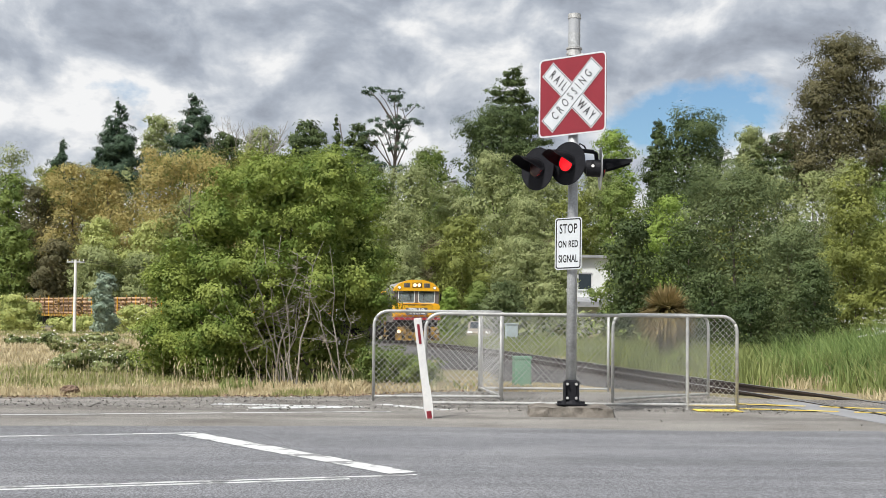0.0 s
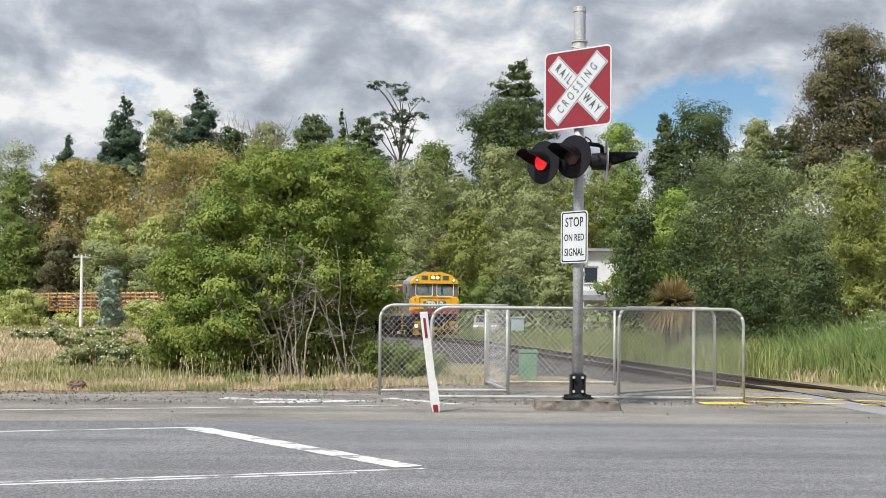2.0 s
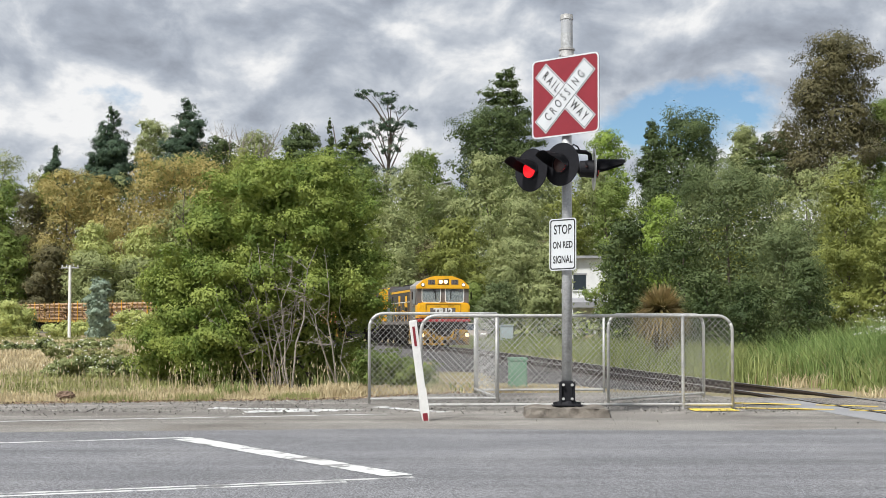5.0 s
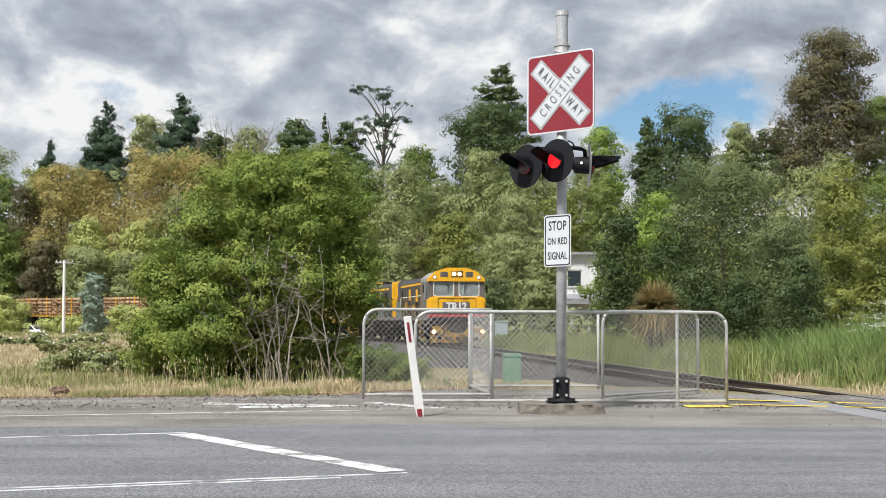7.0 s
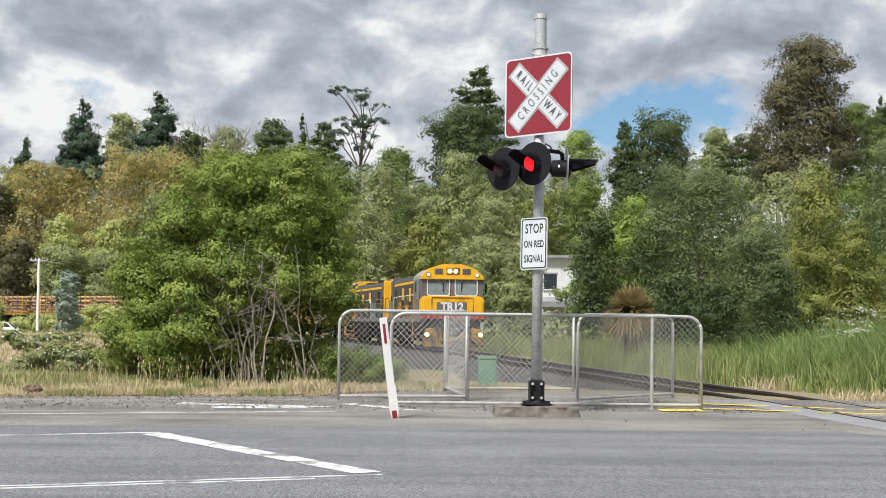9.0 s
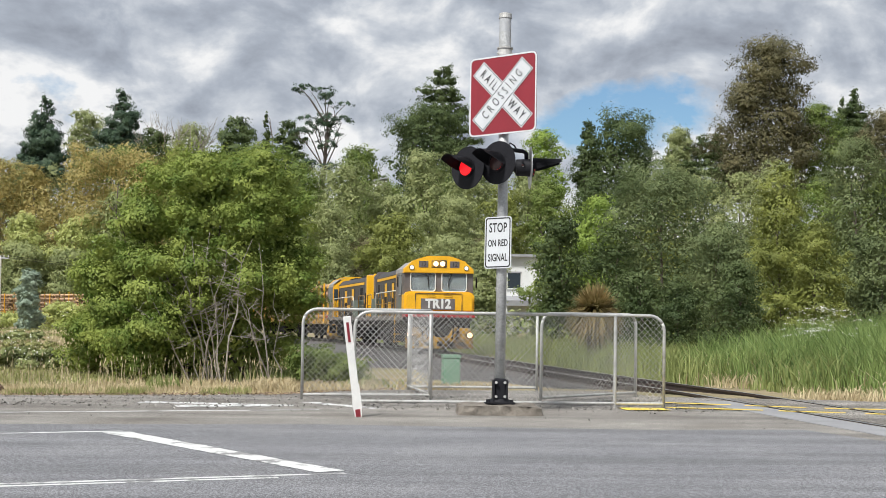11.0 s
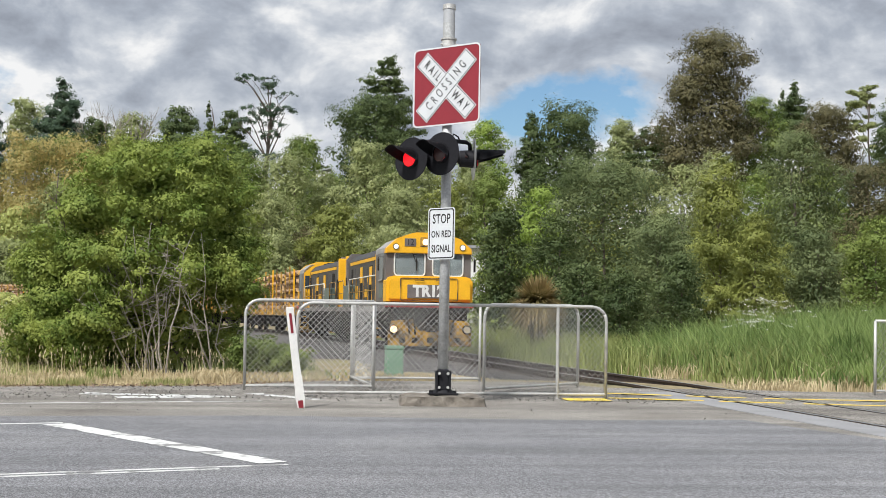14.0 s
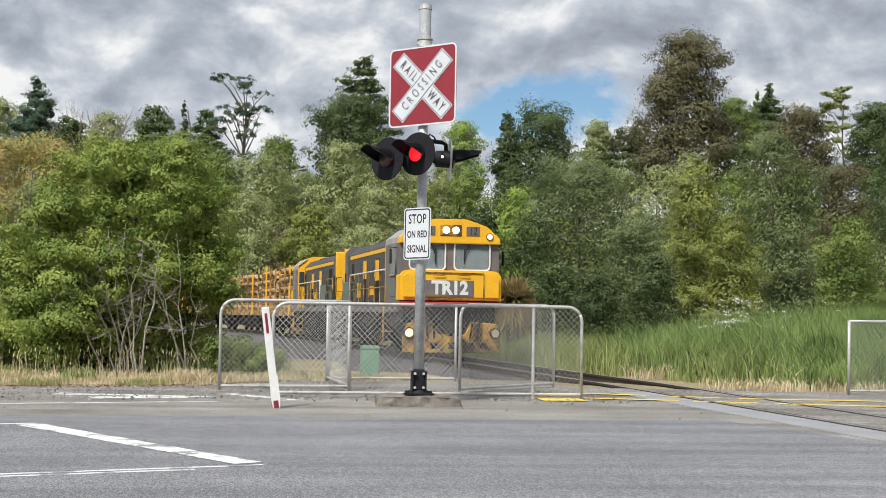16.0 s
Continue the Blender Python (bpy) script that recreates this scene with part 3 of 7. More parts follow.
def ring(bm, outer, inner, y0, y1, mi=0):
    """A flat frame between two outlines of equal length."""
    k = len(outer)
    O = [bm.verts.new((x, y0, z)) for x, z in outer]
    I = [bm.verts.new((x, y0, z)) for x, z in inner]
    O2 = [bm.verts.new((x, y1, z)) for x, z in outer]
    I2 = [bm.verts.new((x, y1, z)) for x, z in inner]
    for i in range(k):
        j = (i + 1) % k
        for q in ((O[i], O[j], I[j], I[i]), (O2[i], I2[i], I2[j], O2[j]), (O[i], O2[i], O2[j], O[j]), (I[i], I[j], I2[j], I2[i])):
            bm.faces.new(q).material_index = mi
    bmesh.ops.recalc_face_normals(bm, faces=bm.faces[:])


UPRIGHT = pose(0, 0, 0, 90, 0, 0)
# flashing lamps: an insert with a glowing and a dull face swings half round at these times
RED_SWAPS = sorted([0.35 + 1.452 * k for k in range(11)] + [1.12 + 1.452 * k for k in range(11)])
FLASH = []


def build_signal():
    post = thing("crossing_signal", "grey steel pole with railway crossing signs and red lamps", "railway signal", pose(1.775, 20.2, 0.13, -3.5, 0.45, 0))
    H = 4.95
    bm = bmesh.new()
    rod(bm, (0, 0, 0.0), (0, 0, H), 0.071, n=24)
    part("mast", bm, M_POLE, post, smooth=True)
    # cast base with bolts
    bm = bmesh.new()
    box(bm, -0.2, 0.2, -0.2, 0.2, 0.0, 0.025, 0.006)
    rod(bm, (0, 0, 0.02), (0, 0, 0.07), 0.16, 0.125, 20)
    box(bm, -0.085, 0.085, -0.085, 0.085, 0.05, 0.35, 0.025)
    for sx in (-1, 1):
        box(bm, sx * 0.09 - 0.012, sx * 0.09 + 0.012, -0.13, 0.11, 0.02, 0.33, 0.006)
    base = part("pole_base", bm, M_BLACK, post, "black cast-iron pole base")
    for z in (0.10, 0.29):
        for x in (-0.06, 0.06):
            bm = bmesh.new()
            rod(bm, (x, -0.15, z), (x, -0.10, z), 0.02, n=6)
            part("bolt", bm, M_GALV, base)
    for x, y in ((-0.16, -0.16), (0.16, -0.16), (-0.16, 0.16), (0.16, 0.16)):
        bm = bmesh.new()
        rod(bm, (x, y, 0.02), (x, y, 0.06), 0.018, n=6)
        part("bolt", bm, M_BLACK, base)
    # bell on the mast top
    bm = bmesh.new()
    rod(bm, (0, 0, H - 0.08), (0, 0, H + 0.02), 0.105, 0.098, 24)
    rod(bm, (0, 0, H + 0.02), (0, 0, H + 0.04), 0.112, n=24)
    rod(bm, (-0.12, -0.05, H - 0.05), (0.12, -0.05, H - 0.05), 0.012, n=8)
    part("bell_collar", bm, M_GALV, post, "grey cast collar")
    bm = bmesh.new()
    rod(bm, (0, 0, H + 0.04), (0, 0, H + 0.46), 0.082, 0.084, 24)
    part("bell_housing", bm, M_PLASTIC, post, "frosted grey cylindrical warning bell housing", smooth=False)
    bm = bmesh.new()
    rod(bm, (0, 0, H + 0.46), (0, 0, H + 0.53), 0.092, 0.088, 24)
    part("bell_cap", bm, M_GALV, post, "grey cap")
    bm = bmesh.new()
    rod(bm, (0, 0, H + 0.05), (0, 0, H + 0.26), 0.0845, n=24)
    part("bell_sleeve", bm, M_POLE, post)
    # square red board
    turn = -38
    S, SW = 1.125, 1.11
    bm = bmesh.new()
    prism(bm, rounded(SW, S, 0.075), -0.004, 0.004)
    board = part("red_board", bm, M_RED, post)
    board.matrix_basis = pose(-0.03, -0.10, 4.30, 0, 0, turn)
    tagged(board, "square red board with a white crossbuck")
    bm = bmesh.new()
    ring(bm, rounded(SW, S, 0.075), rounded(SW - 0.045, S - 0.045, 0.06), -0.0075, -0.004)
    part("border", bm, M_WHITE, board, "white border")
    for k, (ang, lines) in enumerate(((-45, None), (45, None))):
        d = -0.007 - 0.004 * k
        for w, l, m_, dd in ((0.262, 1.16, M_WHITE, 0), (0.238, 1.135, M_INK, -0.0012), (0.218, 1.115, M_WHITE, -0.0024)):
            bm = bmesh.new()
            prism(bm, [(-l / 2, -w / 2), (l / 2, -w / 2), (l / 2, w / 2), (-l / 2, w / 2)], d + dd - 0.001, d + dd, m=pose(0, 0, 0, 0, -ang, 0))
            part("crossbuck_arm", bm, m_, board)
    d = -0.0155

    def arm_words(txt, x, ang, sp=1.6):
        m = pose(0, d, 0, 0, -ang, 0) @ Matrix.Translation((x, 0, 0)) @ UPRIGHT
        words("lettering", txt, 0.185, M_INK, board, m, 0.0006, sp, 0.62, 0.001)

    arm_words("RAIL", -0.32, -45)
    arm_words("WAY", 0.33, -45)
    arm_words("CROSSING", 0.0, 45, 1.75)
    for z in (-0.25, 0.25):
        bm = bmesh.new()
        box(bm, -0.35, 0.35, 0.004, 0.03, z - 0.02, z + 0.02, 0.004)
        rod(bm, (0.03, 0.02, z), (0.03, 0.12, z), 0.03, n=10)
        part("bracket", bm, M_GALV, board)
    # small rectangular sign
    W, Hh = 0.425, 0.72
    bm = bmesh.new()
    prism(bm, rounded(W, Hh, 0.04), -0.003, 0.003)
    stop = part("stop_sign", bm, M_WHITE, post, "white rectangular sign with black words")
    stop.matrix_basis = pose(-0.065, -0.10, 2.22, 0, 0, turn + 3)
    bm = bmesh.new()
    ring(bm, rounded(W - 0.03, Hh - 0.03, 0.035), rounded(W - 0.062, Hh - 0.062, 0.025), -0.0055, -0.003)
    part("border", bm, M_INK, stop)
    for txt, z, size, sp in (("STOP", 0.20, 0.185, 1.06), ("ON RED", -0.012, 0.132, 1.06), ("SIGNAL", -0.215, 0.145, 1.02)):
        words("lettering", txt, size, M_INK, stop, Matrix.Translation((0, -0.0045, z)) @ UPRIGHT, 0.0006, sp, 0.62, 0.003)
    for z in (-0.2, 0.2):
        bm = bmesh.new()
        box(bm, -0.06, 0.1, 0.003, 0.06, z - 0.02, z + 0.02, 0.004)
        part("bracket", bm, M_GALV, stop)

    # lamps
    def lamp(x, y, z, rz, lit, disc_m, disc_r=0.30):
        bm = bmesh.new()
        rod(bm, (0, -0.004, 0), (0, 0.004, 0), disc_r, n=40)
        disc = part("backing_disc", bm, disc_m, post, "round black backing disc")
        disc.matrix_basis = pose(x, y, z, 0, 0, rz)
        bm = bmesh.new()
        rod(bm, (0, 0.0, 0), (0, 0.20, 0), 0.125, 0.115, 24)
        rod(bm, (0, 0.20, 0), (0, 0.24, 0), 0.09, 0.05, 24)
        rod(bm, (-0.13, 0.12, 0.06), (-0.16, 0.12, 0.06), 0.02, n=8)
        part("lamp_housing", bm, M_BLACK, disc, smooth=False)
        bm = bmesh.new()
        rod(bm, (0, -0.045, 0), (0, -0.004, 0), 0.125, 0.13, 28)
        part("lamp_bezel", bm, M_BLACK, disc)
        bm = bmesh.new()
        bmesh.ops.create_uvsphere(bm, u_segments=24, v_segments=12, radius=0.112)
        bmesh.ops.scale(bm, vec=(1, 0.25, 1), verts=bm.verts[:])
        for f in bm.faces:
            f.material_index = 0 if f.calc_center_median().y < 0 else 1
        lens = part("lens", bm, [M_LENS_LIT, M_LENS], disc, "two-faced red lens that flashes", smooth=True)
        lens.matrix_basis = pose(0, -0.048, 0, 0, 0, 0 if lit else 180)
        # visor: upper half tube, cut away towards its tip
        bm = bmesh.new()
        rows = []
        for i in range(9):
            yy = -0.03 - 0.40 * i / 8
            span = 106 - 50 * (i / 8) ** 1.2
            rows.append([bm.verts.new((0.14 * math.sin(radians(a)), yy, 0.14 * math.cos(radians(a)))) for a in np.linspace(-span, span, 15)])
        for r0, r1 in zip(rows, rows[1:]):
            for j in range(14):
                bm.faces.new((r0[j], r0[j + 1], r1[j + 1], r1[j]))
        bmesh.ops.solidify(bm, geom=bm.faces[:], thickness=0.006)
        part("visor", bm, M_BLACK, disc, smooth=True)
        return lens

    zl = 3.27
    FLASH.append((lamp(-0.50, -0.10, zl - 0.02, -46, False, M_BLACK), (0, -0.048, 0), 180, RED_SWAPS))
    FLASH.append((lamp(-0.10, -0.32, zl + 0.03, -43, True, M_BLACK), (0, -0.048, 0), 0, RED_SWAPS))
    lamp(0.385, 0.06, zl + 0.03, 90, False, M_GREY_BACK)
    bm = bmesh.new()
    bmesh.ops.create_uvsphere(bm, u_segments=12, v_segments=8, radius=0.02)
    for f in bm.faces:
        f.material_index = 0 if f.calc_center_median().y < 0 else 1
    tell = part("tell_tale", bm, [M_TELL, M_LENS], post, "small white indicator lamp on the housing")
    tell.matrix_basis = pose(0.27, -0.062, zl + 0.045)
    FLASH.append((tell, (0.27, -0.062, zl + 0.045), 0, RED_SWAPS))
    bm = bmesh.new()
    tube(bm, [(-0.42, 0.08, zl + 0.02), (-0.42, 0.08, zl + 0.21), (-0.36, 0.05, zl + 0.25), (0, -0.12, zl + 0.25), (0.05, -0.16, zl + 0.22), (0.03, -0.17, zl)], 0.028, 10)
    tube(bm, [(-0.1, -0.09, zl + 0.27), (0.1, 0.0, zl + 0.27), (0.28, 0.09, zl + 0.27), (0.33, 0.10, zl + 0.24), (0.34, 0.10, zl + 0.1)], 0.03, 10)
    tube(bm, [(0.1, 0.02, zl + 0.05), (0.3, 0.1, zl + 0.0)], 0.02, 8)
    part("cross_arm", bm, M_BLACK, post, "black pipe cross-arm")
    bm = bmesh.new()
    rod(bm, (0, 0, zl + 0.20), (0, 0, zl + 0.33), 0.10, n=20)
    rod(bm, (-0.14, -0.08, zl + 0.27), (-0.04, -0.12, zl + 0.27), 0.05, n=12)
    part("clamp", bm, M_GALV, post, "grey cast clamp")
    bm = bmesh.new()
    tube(bm, [(0.06, 0.06, zl + 0.3), (0.10, 0.08, zl + 0.38), (0.16, 0.06, zl + 0.34), (0.2, 0.07, zl + 0.26)], 0.012, 8)
    part("cable", bm, M_BLACK, post)
    # concrete plinth
    bm = bmesh.new()
    box(bm, -0.59, 0.57, -0.42, 0.42, -0.03, 0.15)
    for v in bm.verts:
        if v.co.z > 0.05:
            v.co.x *= 0.93
            v.co.y *= 0.95
    bmesh.ops.subdivide_edges(bm, edges=bm.edges[:], cuts=15, use_grid_fill=True)
    for v in bm.verts:
        v.co += Vector(noise.noise_vector(v.co * 4)) * 0.025 + Vector(noise.noise_vector(v.co * 11)) * 0.028
        v.co.z = min(v.co.z, 0.128 + 0.02 * noise.noise(v.co * 9)) if abs(v.co.x) < 0.3 else min(v.co.z, 0.128 + 0.02 * noise.noise(v.co * 9)) - max(0.0, abs(v.co.x) - 0.48) * 0.3
    ob = part("concrete_plinth", bm, M_CONCRETE)
    ob.matrix_basis = pose(1.76, 20.15, 0.0)
    tagged(ob, "rough broken concrete plinth under the signal pole", "plinth")


build_signal()


# ---- tubular barriers with chain mesh ----
M_WIRE = mat("chain_wire", (0.44, 0.435, 0.42), 0.5, 0.3, spread=0.1)


def netting(bm, L, H, z0, r=0.0020, pitch=0.088):
    """Crossing wires of a chain-link net in the plane y = 0, each one a zigzag of thin three-sided bars."""
    for sgn in (1, -1):
        c = -H
        while c < L + H:
            a = [c, z0] if sgn > 0 else [c, z0 + H]
            b = [c + H * 0.95, z0 + H] if sgn > 0 else [c + H * 0.95, z0]
            k = (b[1] - a[1]) / (b[0] - a[0])
            if a[0] < 0:
                a = [0, a[1] - a[0] * k]
            if b[0] > L:
                b = [L, b[1] - (b[0] - L) * k]
            if b[0] - a[0] > 0.03:
                d = Vector((b[0] - a[0], 0, b[1] - a[1])).normalized()
                n = Vector((-d.z, 0, d.x))
                y = 0.003 * sgn
                P = []
                for q in (a, b):
                    for w in ((n * r * 1.2) + Vector((0, -r, 0)), (n * -r * 1.2) + Vector((0, -r, 0)), Vector((0, r * 1.4, 0))):
                        P.append(bm.verts.new(Vector((q[0], y, q[1])) + w))
                for i in range(3):
                    j = (i + 1) % 3
                    bm.faces.new((P[i], P[j], P[3 + j], P[3 + i]))
            c += pitch


def barrier(a, b, H, label, round_l=True, round_r=True, posts=(), low=0.07, R=0.22, za=0.0, zb=0.0, wire=0.0020, pitch=0.088):
    a, b = Vector((*a, za)), Vector((*b, zb))
    L = (b - a).length
    ang = math.degrees(math.atan2(b.y - a.y, b.x - a.x))
    th = thing("pedestrian_barrier", label, "fence", Matrix.Translation(a) @ pose(0, 0, 0, 0, -math.degrees(math.asin((zb - za) / L)), ang), "barriers of the footpath maze")
    r = 0.024
    top = H - r
    pts = [(0, 0, -0.05)]
    if round_l:
        pts += [(R - R * math.cos(radians(q)), 0, top - R + R * math.sin(radians(q))) for q in range(0, 91, 15)]
    else:
        pts += [(0, 0, top)]
    bm = bmesh.new()
    tube(bm, pts[:1] + pts[1:4] if round_l else pts, r, 12)
    part("post", bm, M_GALV, th)
    bm = bmesh.new()
    mid = pts[3:] if round_l else [(-0.0, 0, top)]
    right = [(L - R + R * math.sin(radians(q)), 0, top - R + R * math.cos(radians(q))) for q in range(0, 91, 15)] if round_r else [(L, 0, top)]
    n = max(2, int(L / 0.4))
    x0, x1 = mid[-1][0], right[0][0]
    rail = mid + [(x0 + (x1 - x0) * i / n, 0, top) for i in range(1, n)] + (right[:5] if round_r else right)
    tube(bm, rail, r, 12)
    part("top_rail", bm, M_GALV, th)
    bm = bmesh.new()
    tube(bm, (right[4:] if round_r else [(L, 0, top)]) + [(L, 0, -0.05)], r, 12)
    part("post", bm, M_GALV, th)
    bm = bmesh.new()
    rod(bm, (0, 0, low), (L, 0, low), 0.021, n=12)
    part("bottom_rail", bm, M_GALV, th)
    for x in posts:
        bm = bmesh.new()
        rod(bm, (x, 0, -0.05), (x, 0, top), r, n=12)
        part("post", bm, M_GALV, th)
    bm = bmesh.new()
    netting(bm, L - 0.04, top - low - 0.02, low, wire, pitch)
    for v in bm.verts:
        v.co.x += 0.02
    # trim the net's corners under the bends
    for rr, on in ((0, round_l), (1, round_r)):
        if on:
            for v in bm.verts:
                x = v.co.x if rr == 0 else L - v.co.x
                if x < R and v.co.z > top - R:
                    dx, dz = R - x, v.co.z - (top - R)
                    q = math.hypot(dx, dz)
                    if q > R:
                        v.co.z = top - R + dz * R / q
                        x2 = R - dx * R / q
                        v.co.x = x2 if rr == 0 else L - x2
    part("chain_mesh", bm, M_WIRE, th, "galvanised chain mesh")
    x = 0.3
    while x < L - 0.2:
        bm = bmesh.new()
        pts = [(x + 0.02 * math.sin(i), 0.027 * math.cos(i * 1.05), top + 0.027 * math.sin(i * 1.05)) for i in range(7)]
        tube(bm, pts, 0.004, 4)
        x += 0.30
        part("wire_tie", bm, M_WIRE, th)
    return th


barrier((-1.06, 22.9), (0.93, 23.15), 1.42, "grey tubular barrier with sagging chain mesh beside the verge", True, False)
barrier((-0.24, 21.45), (4.33, 21.6), 1.39, "long grey tubular barrier with chain mesh beside the signal", True, True, posts=(3.84,))
barrier((0.95, 23.2), (0.66, 25.9), 1.40, "short grey tubular barrier running back from the path", False, False, wire=0.0012, pitch=0.13)
barrier((0.70, 26.0), (2.95, 26.1), 1.40, "grey tubular barrier at the back of the path", False, False, za=-0.02, zb=-0.02)
barrier((2.64, 22.75), (4.45, 24.6), 1.40, "grey tubular barrier set at a slant beside the rails", True, True)
barrier((9.1, 23.25), (13.5, 23.6), 1.23, "square-cornered tubular barrier with chain mesh past the rails", False, False, posts=(2.2,))


# ---- plants ----
def leaf_mesh(name, centres, outward, sizes, material, rng, aspect=0.55, droop=0.0, loose=0.4, tri=False):
    """Many small leaves, one island each, facing roughly outward."""
    n = len(centres)
    nrm = outward + rng.normal(0, loose, (n, 3))
    nrm /= np.linalg.norm(nrm, axis=1, keepdims=True) + 1e-9
    ax = rng.normal(0, 1, (n, 3))
    ax[:, 2] -= droop
    ax -= nrm * (ax * nrm).sum(1, keepdims=True)
    ax /= np.linalg.norm(ax, axis=1, keepdims=True) + 1e-9
    sd = np.cross(nrm, ax)
    L = sizes[:, None]
    W = L * aspect * rng.uniform(0.7, 1.2, (n, 1))
    base = centres - ax * L * 0.5
    tip = centres + ax * L * 0.5 - nrm * L * 0.12
    a = centres + sd * W * 0.5 - ax * L * 0.05 + nrm * L * 0.1
    b = centres - sd * W * 0.5 - ax * L * 0.05 + nrm * L * 0.1
    k = 3 if tri else 4
    V = np.stack([base + sd * W * 0.5, tip, base - sd * W * 0.5] if tri else [base, a, tip, b], 1).reshape(-1, 3)
    loops = np.arange(k * n)
    tot = np.full(n, k)
    start = np.concatenate([[0], np.cumsum(tot)[:-1]])
    me = bpy.data.meshes.new(name)
    me.vertices.add(len(V))
    me.vertices.foreach_set("co", V.astype(np.float32).ravel())
    me.loops.add(len(loops))
    me.loops.foreach_set("vertex_index", loops.astype(np.int32))
    me.polygons.add(len(tot))
    me.polygons.foreach_set("loop_start", start.astype(np.int32))
    me.polygons.foreach_set("loop_total", tot.astype(np.int32))
    me.materials.append(material)
    me.update(calc_edges=True)
    return me


def unit(rng, n):
    v = rng.normal(0, 1, (n, 3))
    return v / (np.linalg.norm(v, axis=1, keepdims=True) + 1e-9)


ENVELOPE = {"tall": ([0, 0.25, 0.6, 0.85, 1], [0.7, 1.0, 0.9, 0.6, 0.2]), "dome": ([0, 0.45, 0.72, 0.88, 1], [1.0, 1.05, 0.85, 0.55, 0.2]),
            "bush": ([0, 0.3, 0.65, 0.9, 1], [0.95, 1.0, 0.85, 0.5, 0.2]), "round": ([0, 0.3, 0.6, 0.85, 1], [0.75, 1.0, 0.97, 0.66, 0.25])}


def envelope(shape, f):
    """Half-width of a crown at the height f of its depth."""
    return float(np.interp(f, *ENVELOPE[shape]))


def lobes_for(shape, H, W, crown, rng):
    """Lobes (x, y, z, rx, rz) of a crown from height crown*H to H."""
    out = []
    z0 = crown * H
    D = H - z0
    if shape == "cone":
        k = 15
        for i in range(k):
            f = (i + 0.4) / k
            R = W / 2 * (min(1.0, (1 - f) ** 0.75 * 1.15) + 0.05) * rng.uniform(0.85, 1.15)
            m = max(1, int(7 * (1 - f)))
            for j in range(m):
                a = 6.283 * (j + rng.random()) / m
                d = R * rng.uniform(0.35, 0.68)
                out.append((d * math.cos(a), d * math.sin(a), z0 + D * f + rng.uniform(-0.4, 0.4) * D / k, R * rng.uniform(0.42, 0.6), D / k * rng.uniform(0.9, 1.4)))
        out.append((0, 0, H - D * 0.07, W * 0.06, D * 0.08))
        for i in range(9):
            f = (i + 0.5) / 9.6
            R = W / 2 * (1 - f) ** 0.75 + W * 0.03
            out.append((rng.normal(0, 0.12) * R, rng.normal(0, 0.12) * R, z0 + D * f, R * 0.72, D / 9 * 0.75))
    elif shape == "layer":
        k = 10
        for i in range(k):
            f = (i + 0.3) / k
            R = W / 2 * np.interp(f, [0, 0.3, 0.7, 1.0], [0.9, 1.0, 0.68, 0.3])
            for j in range(6):
                a = 6.283 * (j + rng.random()) / 6
                d = R * rng.uniform(0.2, 0.75)
                out.append((d * math.cos(a), d * math.sin(a), z0 + D * (f + rng.uniform(-0.03, 0.03)), R * rng.uniform(0.3, 0.45), D / k * 0.5))
    elif shape == "open":
        for i in range(24):
            f = rng.random() ** 0.7
            a = rng.uniform(0, 6.28)
            d = W / 2 * rng.uniform(0.1, 0.85) * (1 - 0.3 * f)
            r = W * rng.uniform(0.09, 0.16)
            out.append((d * math.cos(a), d * math.sin(a), z0 + D * (0.1 + 0.9 * f) - r * 0.5, r, r * 0.38))
    else:
        k = {"round": 30, "tall": 34, "bush": 28, "dome": 44}[shape]
        ph = rng.uniform(0, 50)
        order = rng.permutation(k)
        for i in range(k):
            f = 0.04 + 0.92 * (order[i] + rng.uniform(0.2, 0.8)) / k
            R = envelope(shape, f)
            a = i * 2.39996 + rng.uniform(-0.5, 0.5)
            R *= 0.95 + (0.6 if shape == "dome" else 0.3) * noise.noise((math.cos(a) * 1.3 + ph, math.sin(a) * 1.3, f * 3.1))
            r = min(W * rng.uniform(0.11, 0.20), D * 0.22)
            d = max(0.0, W / 2 * R - r * 0.6) * rng.uniform(0.7, 1.06)
            out.append((d * math.cos(a), d * math.sin(a), min(z0 + D * f, H - r * 0.6), r, r * rng.uniform(0.6, 0.85)))
        out.append((rng.uniform(-0.06, 0.06) * W, 0, H - W * 0.08, W * 0.11, W * 0.08))
    return out


